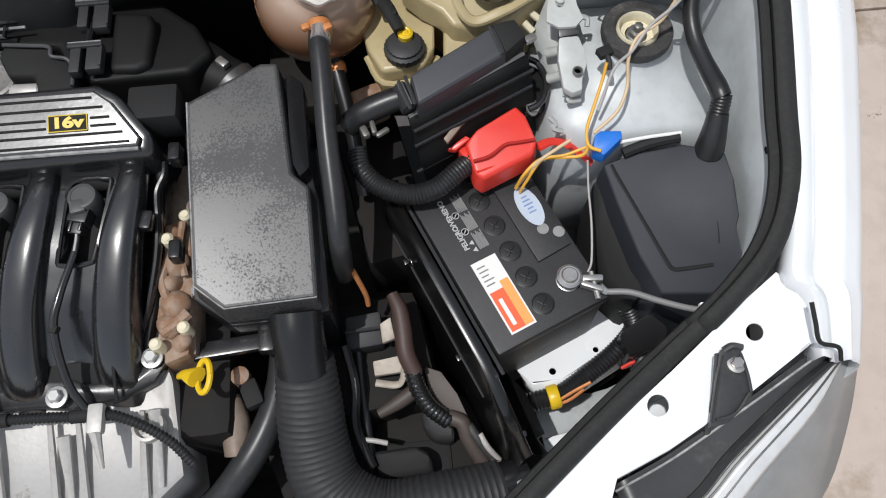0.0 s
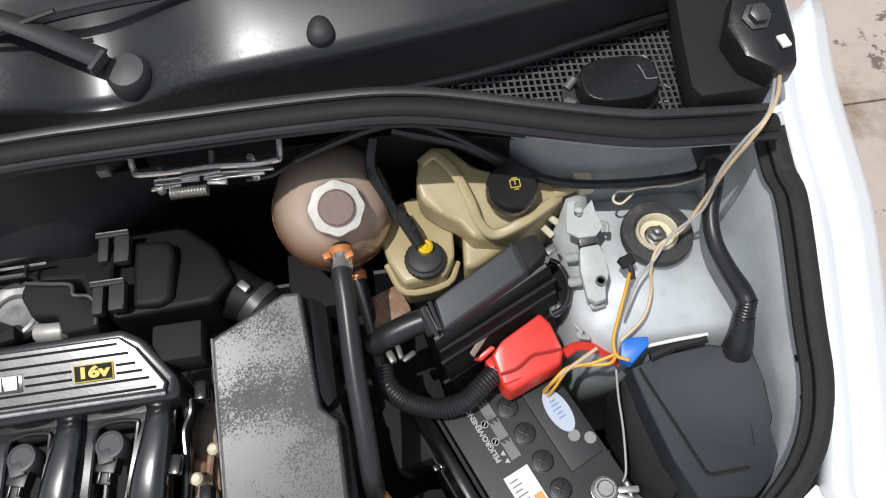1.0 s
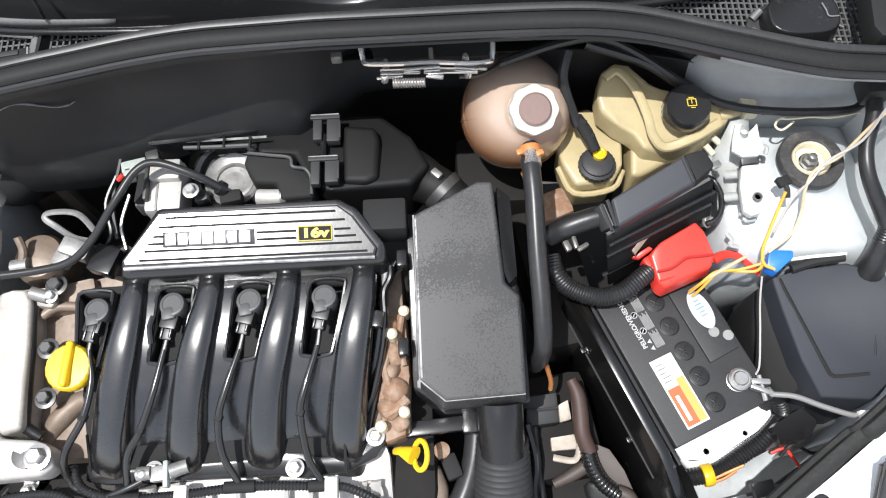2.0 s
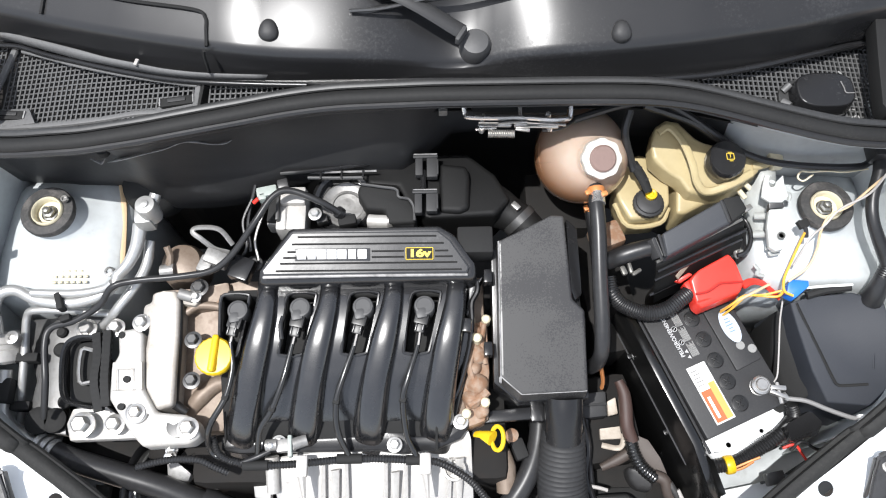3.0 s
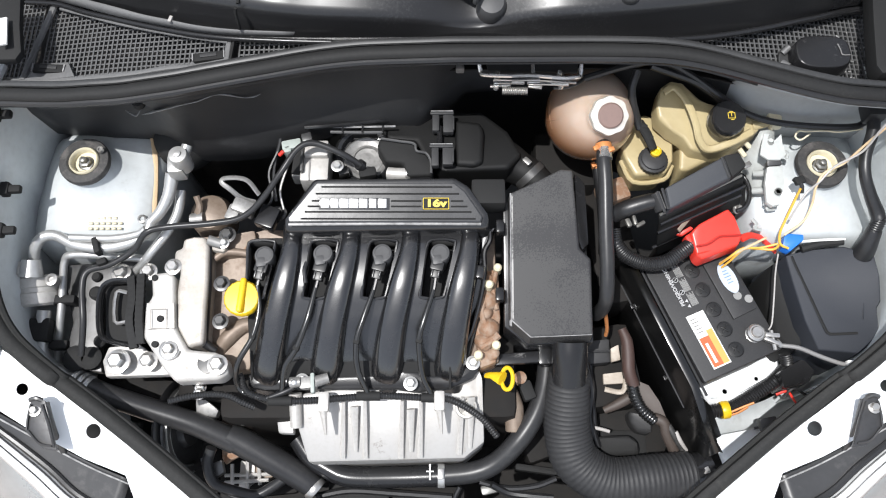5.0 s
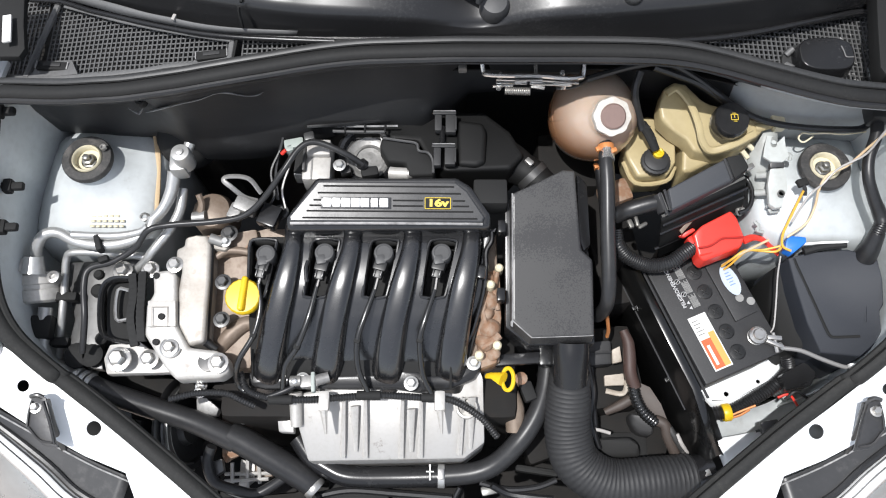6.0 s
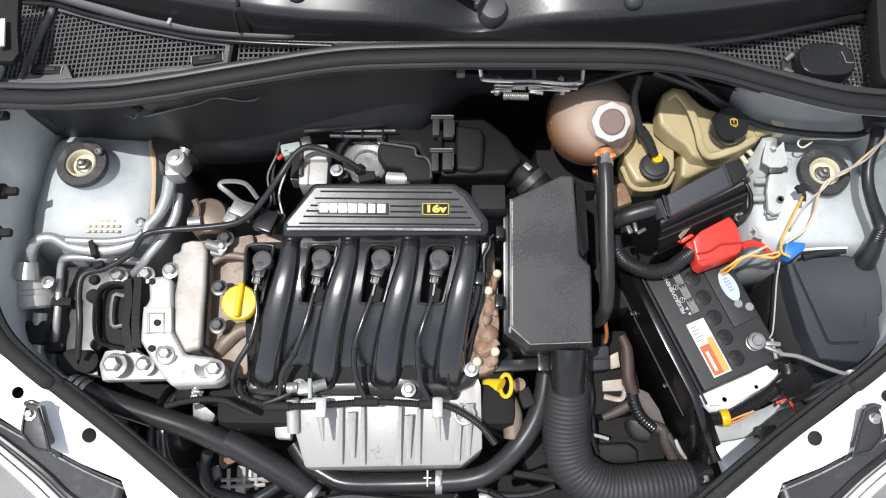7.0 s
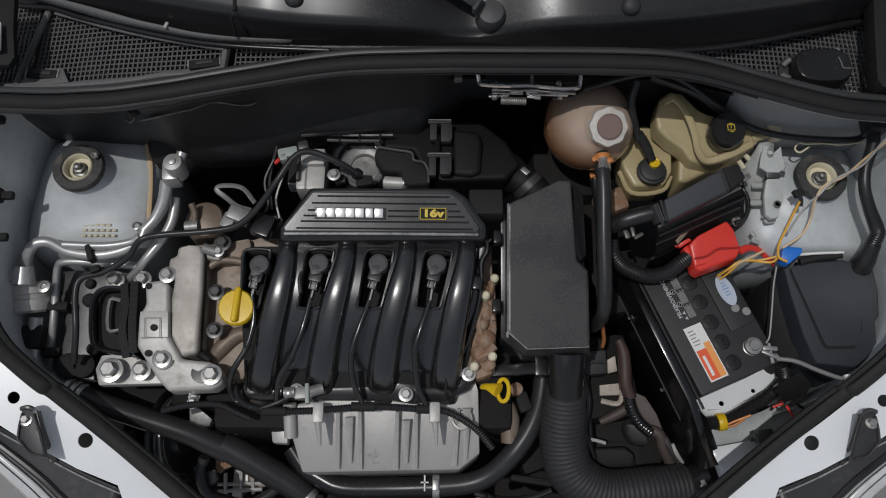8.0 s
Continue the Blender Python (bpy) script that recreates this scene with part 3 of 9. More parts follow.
# strut towers with their mounts
def tower(side):
    sc = Vector((side * 0.562, 0.592 if side > 0 else 0.603, 0.0))
    tc = Vector((side * 0.562, 0.588, 0.0))
    n, rows = 40, []
    for kind, f, z in (("c", 0.034, 0.884), ("c", 0.037, 0.873), ("c", 0.046, 0.864), ("c", 0.060, 0.856), ("m", 0.1, 0.8525), ("m", 0.3, 0.849), ("s", 0.84, 0.843), ("s", 0.905, 0.835), ("s", 0.955, 0.818), ("s", 1.0, 0.785), ("s", 1.02, 0.74), ("s", 1.06, 0.5)):
        row = []
        for q in range(n + 1):
            a = 2 * math.pi * q / n
            c, s = math.cos(a), math.sin(a)
            k = (abs(c) ** 5 + abs(s) ** 5) ** (-1 / 5)
            box = tc + Vector(((0.120 if c * side > 0 else 0.106) * k * c, 0.104 * k * s, 0))
            circ = sc + Vector((0.062 * c, 0.062 * s, 0))
            p = sc + Vector((f * c, f * s, 0)) if kind == "c" else circ.lerp(box, f) if kind == "m" else tc + (box - tc) * f
            fall = max(0.0, abs(p.x) - 0.602)
            row.append((p.x, p.y, z - min(0.5 * fall, 9 * fall * fall)))
        rows.append(row)
    bm = B()
    grid(bm, rows)
    bmesh.ops.remove_doubles(bm, verts=bm.verts, dist=1e-5)
    tw = part("strut_tower", bm, inner_paint, car, "pale grey painted suspension tower", angle=50, solid=0.002)
    top = (sc.x, sc.y, 0.884)
    bm = lathe(B(), top, [(0.036, -0.004), (0.0385, 0.001), (0.0385, 0.008), (0.037, 0.010), (0.026, 0.011), (0.0235, 0.009), (0.023, -0.004), (0.004, -0.006)], 36)
    part("mount_ring", bm, dusty_rubber, tw, "black rubber strut mount ring")
    bm = lathe(B(), top, [(0.0225, -0.004), (0.0228, 0.010), (0.021, 0.0125), (0.019, 0.010), (0.0185, 0.0)], 32)
    part("cup", bm, cream_plastic, tw, "cream coloured ring in the mount")
    bm = lathe(B(), top, [(0.0188, -0.001), (0.012, -0.003), (0.002, -0.003)], 28)
    part("cup_floor", bm, dull_alu, tw, "dirty bearing plate")
    bm = lathe(B(), (sc.x, sc.y, 0.880), [(0.012, 0), (0.012, 0.004), (0.009, 0.005), (0.009, 0.011), (0.0055, 0.012), (0.005, 0.019), (0.003, 0.02)], 6)
    lathe(bm, (sc.x, sc.y, 0.880), [(0.015, 0), (0.0155, 0.003), (0.012, 0.004)], 20)
    part("strut_nut", bm, bracket_steel, tw, "grey rusted strut nut")
    return tw


tower_r, tower_l = tower(1), tower(-1)
bm = lathe(B(), (-0.536, 0.618, 0.9), [(0.005, -0.002), (0.005, 0.003), (0.003, 0.003), (0.003, 0.0)], 14)
part("vent_stub", bm, steel, tower_l)
# faint stamped sticker with unreadable print on the tower
bm = B()
for k in range(3):
    for j in range(6):
        if (j, k) != (5, 0):
            a = Vector((-0.56, 0.528, 0.849)) + Vector((0.009 * j, -0.0085 * k, 0))
            grid(bm, [[a, a + Vector((0.007, 0, 0))], [a + Vector((0, -0.004, 0)), a + Vector((0.007, -0.004, 0))]])
part("sticker_print", bm, cream_plastic, tower_l, "faded yellow print", solid=0.0004)
bm = lathe(B(), (-0.48, 0.526, 0.843), [(0.007, -0.006), (0.007, 0.004), (0.0045, 0.005), (0.0045, -0.004)], 18)
part("grommet", bm, steel, tower_l)

bm = tube(B(), [(-0.484, 0.669, 0.846), (-0.475, 0.64, 0.844), (-0.469, 0.605, 0.842), (-0.465, 0.556, 0.842), (-0.463, 0.518, 0.842)], [0.002, 0.0045, 0.003, 0.004, 0.002], 8, 5, flat=0.6)
part("sealant_bead", bm, tan_wire, tower_l, "tan sealant bead along the tower")
# stamped apron and hanging bracket beside the right-hand tower
bm = B()
grid(bm, [curve_points([(0.473, 0.644, 0.9), (0.461, 0.625, 0.885), (0.454, 0.612, 0.87), (0.462, 0.581, 0.85), (0.467, 0.545, 0.83), (0.489, 0.516, 0.81)], 4),
          curve_points([(0.484, 0.646, 0.9), (0.477, 0.619, 0.888), (0.477, 0.599, 0.872), (0.48, 0.567, 0.852), (0.485, 0.539, 0.834), (0.505, 0.514, 0.815)], 4),
          curve_points([(0.495, 0.646, 0.9), (0.497, 0.621, 0.885), (0.501, 0.598, 0.866), (0.507, 0.564, 0.85), (0.51, 0.533, 0.838), (0.526, 0.512, 0.82)], 4)])
bk = part("apron_sheet", bm, grey_primer, car, "pale grey sheet metal beside the tower", solid=0.002)
bm = sheet_with_holes(B(), [(0.469, 0.628, 0.92), (0.476, 0.638, 0.922), (0.486, 0.638, 0.922), (0.495, 0.628, 0.92), (0.497, 0.613, 0.915), (0.502, 0.6, 0.908), (0.493, 0.592, 0.905), (0.475, 0.592, 0.905), (0.463, 0.599, 0.91), (0.465, 0.613, 0.915)], [(*(0.48, 0.622, 0.919)[:2], 0.0055), (*(0.479, 0.617, 0.919)[:2], 0.005)], 0.003)
part("hanging_eye", bm, pale_primer, bk, "pale stamped eye at the top of the bracket")
bm = prism(B(), [(0.474, 0.583, 0.902), (0.496, 0.585, 0.9), (0.5, 0.571, 0.896), (0.501, 0.554, 0.89), (0.495, 0.541, 0.884), (0.494, 0.53, 0.88), (0.483, 0.528, 0.878), (0.474, 0.534, 0.88), (0.471, 0.561, 0.892)], 0.010, 0.003)
tab = part("tab", bm, pale_primer, bk, "raised pale tab")
bm = lathe(B(), (0.49, 0.547, 0.89), [(0.0055, -0.002), (0.0055, 0.001), (0.004, 0.001), (0.0035, -0.002)], 16)
part("eyelet", bm, bracket_steel, tab)
# shade in the gap below the eye, filled with a dark block
bm = prism(B(), [(0.475, 0.593, 0.903), (0.496, 0.593, 0.903), (0.498, 0.587, 0.9), (0.475, 0.584, 0.9)], 0.012, 0.002)
part("step", bm, dark_steel, bk, "dark block for the shaded gap under the eye")
for p, q in (((0.465, 0.586, 0.872), (0.477, 0.582, 0.88)), ((0.465, 0.563, 0.858), (0.479, 0.559, 0.868))):
    bm = tube(B(), [p, Vector(p).lerp(Vector(q), 0.5), q], [0.0055, 0.0055, 0.0048], 12, 3)
    part("stud", bm, grey_primer, bk)
for pts, r_ in (([(0.461, 0.518, 0.85), (0.465, 0.509, 0.852), (0.462, 0.504, 0.85), (0.473, 0.502, 0.846)], 0.003), ([(0.477, 0.54, 0.86), (0.484, 0.537, 0.862), (0.482, 0.531, 0.86), (0.495, 0.533, 0.858)], 0.0035), ([(0.502, 0.609, 0.9), (0.509, 0.607, 0.898), (0.508, 0.6, 0.894)], 0.003)):
    part("burr", tube(B(), pts, r_, 6, 4), grey_primer, bk, "rough sheet metal edge")

# firewall: insulation on most of the width, painted metal on the brake side
xs = np.linspace(-0.64, 0.64, 53)
recess = ((-0.7, -0.46, -0.40, -0.04, 0.02, 0.38, 0.43, 0.7), (0.05, 0.05, 0.012, 0.012, 0.085, 0.085, 0.05, 0.05))
for lo, hi, mat_, nm, lab in ((-0.64, 0.40, insulation, "firewall", "black moulded firewall insulation"), (0.40, 0.64, bulkhead_shaded, "bulkhead", "painted bulkhead metal, the cowl's shade in its grey")):
    rows = []
    for k, (dy, z, deep) in enumerate(((0.006, 0, 0), (-0.006, -0.018, 0), (-0.004, -0.03, 0.3), (0.0, -0.05, 0.5), (-0.006, 0.95, 1), (-0.012, 0.92, 1), (-0.016, 0.88, 1), (-0.01, 0.84, 1), (0.05, 0.76, 1), (0.05, 0.45, 1))):
        row = []
        for x in xs:
            if lo - 0.001 <= x <= hi + 0.026:
                wob = 0.006 * math.sin(9 * x + k) + 0.004 * math.sin(23 * x + 1.7 * k) if mat_ is insulation and 2 < k < 9 else 0
                back = deep * float(np.interp(x, *recess))
                row.append((x, seal_y(x) + dy + wob + back, z if z > 0.1 else seal_z(x) - 0.006 + z))
        rows.append(row)
    bm = B()
    grid(bm, rows)
    fw = part(nm, bm, mat_, car, lab, angle=60, solid=0.004)
    if nm == "firewall":
        bm = B()
        tube(bm, [(-0.461, 0.653, 0.944), (-0.438, 0.644, 0.966), (-0.41, 0.633, 0.992), (-0.381, 0.631, 1.006), (-0.357, 0.634, 1.011), (-0.332, 0.638, 1.02), (-0.316, 0.64, 1.019), (-0.295, 0.643, 1.006), (-0.28, 0.646, 1.003), (-0.27, 0.648, 1.007)], [0.001, 0.004, 0.0028, 0.0014, 0.002, 0.0013, 0.0028, 0.0013, 0.002, 0.001], 8, 4, flat=0.5)
        part("moulded_fold", bm, fold_grey, fw, "raised ragged fold in the insulation")
        bm = lathe(B(), (-0.451, 0.649, 0.989), [(0.009, -0.01), (0.009, 0.0), (0.006, 0.001), (0.006, -0.008)], 16)
        part("fastener", bm, matte_black, fw)
        bm = tube(B(), [(-0.481, 0.653, 0.956), (-0.476, 0.653, 0.947), (-0.47, 0.653, 0.942), (-0.459, 0.652, 0.957)], [0.001, 0.002, 0.003, 0.001], 8, 4, flat=0.5)
        part("moulded_fold", bm, fold_grey, fw)
        bm = rbox(B(), (0.012, 0.692, 1), (0.012, 0.008, 0.012), (0, 0, 0), 0.002)
        part("clip", bm, steel, fw)

# cowl seal along the back of the bay
bm = B()
line = [(x, seal_y(x), seal_z(x)) for x in np.linspace(-0.655, 0.655, 33)]
tube(bm, line, 0.0098, 12, 3, flat=0.7, up=(0, 0, 1))
cs = part("cowl_seal", bm, seal_rubber, car, "long black rubber cowl seal")
bm = B()
tube(bm, [(x, y + 0.0165, z + 0.001) for x, y, z in line], 0.0052, 10, 3, flat=0.7, up=(0, 0, 1))
part("bead", bm, seal_grey, cs, "greyed bead along the back of the seal")
bm = B()
tube(bm, [(x, y - 0.0105, z - 0.006) for x, y, z in line], 0.0048, 8, 3)
part("lip", bm, rubber, cs)
bm = B()
grid(bm, [[(x, y + d, z + e) for x, y, z in line] for d, e in ((0.019, -0.001), (0.022, -0.02), (0.034, -0.05), (0.05, -0.056))])
part("carrier", bm, cowl_black, cs, "black plastic carrier behind the seal", angle=60, solid=0.002)

# ---- cowl panel, grilles, wiper ----
cowl = thing("cowl_panel", (0, 0.78, 1.0), "glossy black plastic cowl panel below the windscreen", "cowl panel")
rows = []
for k in range(14):
    row = []
    for x in np.linspace(-0.74, 0.74, 75):
        g, r, back = grille_y(x), ridge_y(x), cowl_shift(x)
        sz, dip = cowl_z(x) - 0.004, 0.04 * math.exp(-((x - 0.03) / 0.08) ** 2)
        def shelf(y):
            return 1.071 + 0.42 * (y - 0.727) + 0.06 * max(0.0, -x - 0.2)

        y, z = ((g, sz - 0.004), (g + 0.002, sz - 0.006), (max(g + 0.003, r + back - 0.008), sz - 0.004), (max(g + 0.005, r + back - 0.002), sz + 0.004), (r - 0.001, shelf(r) - 0.012 - dip * 0.8), (r + 0.001, shelf(r) - 0.0045 - dip), (r + 0.005, shelf(r + 0.005) - 0.001 - dip), (r + 0.012, shelf(r + 0.012) - dip),
                (r + 0.04, shelf(r + 0.04) - dip), (0.825, shelf(0.825) - dip * 0.8), (0.842, shelf(0.836) - dip * 0.5), (0.853, shelf(0.831)), (0.872, shelf(0.836)), (0.95, shelf(0.88)))[k]
        row.append((x, y + back, z - 1.25 * back) if k > 3 else (x, y, z))
    rows.append(row)
bm = B()
grid(bm, rows)
part("panel", bm, cowl_black, cowl, angle=85, solid=0.003)
for p in ((-0.212, 0.762, 1.091), (0.244, 0.753, 1.089)):
    bm = lathe(B(), p, [(0.0145, -0.015), (0.0138, -0.003), (0.012, 0.001), (0.008, 0.0035), (0.004, 0.0045)], 24, (0, -0.3, 1), lambda a: 1 - 0.08 * math.cos(2 * a) - 0.05 * math.sin(3 * a))
    part("plug", bm, faded_black, cowl, "dark rounded plug on the panel")


def panel_at(x, y):
    """A point just on the cowl panel."""
    j = int(round((x + 0.74) / 0.02))
    y += cowl_shift(x)
    col = [r[j] for r in rows[6:]]
    return (x, y, float(np.interp(y, [c[1] for c in col], [c[2] for c in col])) + 0.003)


# joints of the panel on the passenger side
for pts in ([panel_at(*q) for q in ((-0.523, 0.775), (-0.516, 0.801), (-0.502, 0.809), (-0.482, 0.808), (-0.405, 0.794), (-0.31, 0.784), (-0.294, 0.776), (-0.293, 0.762))],
            [panel_at(*q) for q in ((-0.293, 0.762), (-0.293, 0.749), (-0.293, 0.741))], [(-0.294, 0.736, 1.083), (-0.296, 0.734, 1.072), (-0.296, 0.731, 1.058), (-0.297, 0.73, 1.045)]):
    bm = tube(B(), pts, 0.0024, 6, 5)
    part("panel_joint", bm, matte_black, cowl, "dark panel joint")
bm = B()
tube(bm, [(x, grille_y(x) + 0.004, cowl_z(x) + 0.001) for x in np.linspace(-0.68, 0.68, 21)], 0.004, 8, 3)
part("front_rib", bm, cowl_black, cowl)
bm = B()
rows = [[(x, seal_y(x) + d, z) for x in np.linspace(-0.72, 0.72, 41)] for d, z in ((0.05, 0.955), (0.08, 0.93), (0.14, 0.92), (0.22, 0.94))]
grid(bm, rows)
part("plenum_floor", bm, under_dark, cowl, "dark plenum under the grilles", solid=0.002)


def grille_front(x):
    """Where a grille meets its front border, or dips under the seal."""
    return float(np.interp(x, (-0.70, -0.62, -0.575, -0.531, -0.488, -0.446, -0.40, -0.34, -0.2), (0.698, 0.694, 0.69, 0.688, 0.688, 0.69, 0.692, 0.688, 0.69))) if x < 0 else seal_y(x) + 0.038


def bars(lo, hi, step):
    """The crossing bars of a grille between the seal and the cowl, from x = lo to hi."""
    bm = B()
    x = lo
    while x <= hi:
        a, b = grille_front(x), grille_y(x) + 0.004
        if b - a > 0.008:
            rbox(bm, (x, (a + b) / 2, cowl_z(x) - 0.006), (0.0021, b - a, 0.004), (0, 0, 0), 0)
        x += step
    y = 0.638
    while y < 0.86:
        run = [q for q in np.arange(lo, hi, step / 2) if grille_front(q) < y < grille_y(q) + 0.004]
        if len(run) > 2:
            tube(bm, [(q, y, cowl_z(q) - 0.0055) for q in np.linspace(run[0], run[-1], 8)], 0.0013, 4, 1)
        y += step * 1.15
    return bm


for lo, hi in ((-0.685, -0.62), (-0.606, -0.318), (-0.305, -0.2), (0.25, 0.645)):
    part("cowl_grille", bars(lo, hi, 0.0071), grille_grey, cowl, "black plastic mesh grille")
# borders of the removable grille and its neighbours
for nm_, pts, r_ in (("frame_front", [(-0.685, 0.696, 0.974), (-0.621, 0.69, 0.98), (-0.575, 0.686, 0.987), (-0.531, 0.684, 0.993), (-0.488, 0.684, 0.999), (-0.446, 0.687, 1.003), (-0.405, 0.691, 1.008), (-0.36, 0.692, 1.011), (-0.317, 0.694, 1.016)], 0.0045),
                     ("frame_side", [(-0.601, 0.824, 0.983), (-0.614, 0.757, 0.983), (-0.628, 0.69, 0.981)], 0.0052),
                     ("frame_back", [(-0.589, 0.811, 0.988), (-0.548, 0.795, 0.994), (-0.5, 0.776, 1.001), (-0.455, 0.762, 1.005), (-0.411, 0.749, 1.01), (-0.367, 0.738, 1.014), (-0.32, 0.727, 1.019)], 0.003),
                     ("frame_end", [(-0.319, 0.73, 1.017), (-0.32, 0.712, 1.016), (-0.321, 0.69, 1.016)], 0.0045)):
    part(nm_, tube(B(), pts, r_, 8, 5, flat=0.7, up=(0, 0, 1)), bleached, cowl, "grey plastic grille frame")
for pts in ([(-0.598, 0.824, 0.99), (-0.594, 0.812, 0.988)], [(-0.31, 0.738, 1.024), (-0.312, 0.722, 1.02), (-0.315, 0.692, 1.018)]):
    part("grille_joint", tube(B(), pts, 0.0021, 6, 4), matte_black, cowl, "dark joint between two grilles")
bm = tube(B(), [(-0.646, 0.827, 0.983), (-0.618, 0.822, 0.987), (-0.589, 0.815, 0.992), (-0.545, 0.796, 0.998), (-0.498, 0.779, 1.005), (-0.453, 0.764, 1.01), (-0.409, 0.751, 1.014), (-0.365, 0.739, 1.019), (-0.313, 0.729, 1.024), (-0.241, 0.723, 1.026), (-0.17, 0.72, 1.026)], 0.0042, 10, 5)
part("grille_bead", bm, satin_black, cowl, "glossy bead behind the grille")
bm = tube(B(), [(0.24, 0.714, 1.032), (0.279, 0.716, 1.03), (0.32, 0.72, 1.028), (0.362, 0.726, 1.024), (0.405, 0.735, 1.02), (0.449, 0.747, 1.015), (0.494, 0.76, 1.011), (0.541, 0.775, 1.004), (0.589, 0.791, 0.997), (0.66, 0.808, 0.986)], 0.0046, 10, 5)
part("grille_bead", bm, satin_black, cowl, "glossy bead behind the grille")
bm = B()
grid(bm, [curve_points([(-0.62, 0.836, 1.004), (-0.567, 0.818, 1.01), (-0.493, 0.789, 1.021), (-0.448, 0.772, 1.025), (-0.404, 0.758, 1.03), (-0.361, 0.745, 1.034), (-0.303, 0.733, 1.04), (-0.22, 0.727, 1.042)], 4), curve_points([(-0.628, 0.834, 0.99), (-0.58, 0.816, 0.997), (-0.497, 0.782, 1.01), (-0.451, 0.767, 1.015), (-0.407, 0.754, 1.019), (-0.364, 0.742, 1.024), (-0.31, 0.732, 1.029), (-0.225, 0.726, 1.032)], 4)])
part("ledge", bm, bleached, cowl, "grey ledge behind the grille", solid=0.002)
part("ledge_clip", rbox(B(), (-0.402, 0.757, 1.032), (0.005, 0.010, 0.004), (0, 0, -15), 0.001), pale_wire, cowl, "small pale clip")
for pts, p, w_, turn in (([(-0.622, 0.691, 0.983), (-0.612, 0.717, 0.983), (-0.560, 0.714, 0.991), (-0.545, 0.687, 0.995), (-0.58, 0.686, 0.99)], (-0.587, 0.7035, 0.989), 0.046, -3), ([(-0.378, 0.691, 1.012), (-0.366, 0.709, 1.011), (-0.324, 0.713, 1.016), (-0.319, 0.691, 1.018)], (-0.346, 0.704, 1.016), 0.044, 8)):
    gc = part("catch", prism(B(), pts, 0.006, 0.0015), bleached, cowl, "grey plastic catch")
    bm = rbox(B(), p, (w_, 0.014, 0.006), (0, 0, turn), 0.002)
    part("slot", bm, matte_black, gc)
    part("tongue", rbox(B(), Vector(p) + Vector((0.0, 0.001, 0.003)), (w_ * 0.55, 0.006, 0.003), (0, 0, turn), 0.001), faded_black, gc)
    for e in (-0.5, 0.5):
        part("slot_edge", rbox(B(), Vector(p) + Vector((e * w_, e * w_ * math.tan(math.radians(turn)), 0.002)), (0.002, 0.012, 0.005), (0, 0, turn), 0.0005), pale_grey, gc)
# painted body metal shows through the meshes
for pts in ([(-0.47, 0.69, 0.965), (-0.36, 0.69, 0.975), (-0.35, 0.72, 0.975), (-0.45, 0.718, 0.965)], [(0.405, 0.708, 0.975), (0.465, 0.693, 0.97), (0.475, 0.706, 0.97), (0.43, 0.722, 0.975)]):
    part("plenum_metal", prism(B(), pts, 0.003, 0.001), white_paint, cowl, "white body metal below the grille")
# domed cover on the driver-side grille
def rounded_oval(c, a, b, power=3.0, n=32):
    """Points round an oval with flattened sides."""
    out = []
    for q in range(n):
        co, si = math.cos(2 * math.pi * q / n), math.sin(2 * math.pi * q / n)
        k = (abs(co) ** power + abs(si) ** power) ** (-1 / power)
        out.append((c[0] + a * k * co, c[1] + b * k * si, c[2]))
    return out


cap = part("dome_cover", prism(B(), rounded_oval((0.527, 0.705, 1.02), 0.0385, 0.0265), 0.026, 0.006, 0.004, 3), satin_black, cowl, "oval black plastic cover")
bm = prism(B(), rounded_oval((0.519, 0.703, 0.999), 0.0475, 0.0345, 2.4), 0.008, 0.003)
part("collar", bm, seal_grey, cap, "greyed plastic collar round the cover")
for a, b, r in (((0.478, 0.715, 1.0), (0.487, 0.722, 1.006), 0.0045), ((0.474, 0.698, 1.0), (0.482, 0.689, 1.003), 0.006)):
    part("collar_lug", tube(B(), [a, Vector(a).lerp(Vector(b), 0.5), b], r, 10, 3), bleached, cap)
part("mark", tube(B(), [(0.548, 0.716, 1.021), (0.5505, 0.706, 1.021), (0.552, 0.698, 1.021), (0.563, 0.698, 1.0205)], 0.0008, 6, 3), grey_wire, cap, "thin pale moulded mark")
bm = B()
rnd = random.Random(5)
for q in range(46):
    x = rnd.uniform(0.545, 0.64)
    y = rnd.gauss(0.68, 0.012) if q < 32 else rnd.uniform(0.69, 0.77)
    y = max(y, seal_y(x) + 0.04)
    rbox(bm, (x, y, cowl_z(x) - 0.0025 + rnd.uniform(0, 0.002)), (rnd.uniform(0.002, 0.006), rnd.uniform(0.001, 0.0022), 0.0008), (rnd.uniform(-25, 25), rnd.uniform(-25, 25), rnd.uniform(0, 180)), 0)
part("leaf_litter", bm, pale_grey, cowl, "dry bits of leaf lying on the grille", kind="stuff")

wiper = thing("wiper", (0.057, 0.773, 1.04), "black windscreen wiper resting on the cowl", "wiper")
c = Vector((0.056, 0.758, 1.062))
bm = lathe(B(), c, [(0.022, -0.02), (0.021, -0.003), (0.017, 0.004), (0.006, 0.006)], 24, (0, -0.2, 1))
part("hub", bm, faded_grey, wiper)
a, b = Vector((0.04, 0.762, 1.078)), Vector((-0.097, 0.815, 1.12))
bm = B()
tube(bm, [a, a.lerp(b, 0.5) + Vector((0, 0, 0.01)), b], [0.012, 0.0095], 8, 6, flat=0.45, up=(0, 0, 1))
part("arm", bm, faded_black, wiper)
bm = rbox(B(), Vector((0.037, 0.756, 1.08)), (0.006, 0.024, 0.012), (0, 0, -30), 0.002)
part("knuckle", bm, faded_grey, wiper)
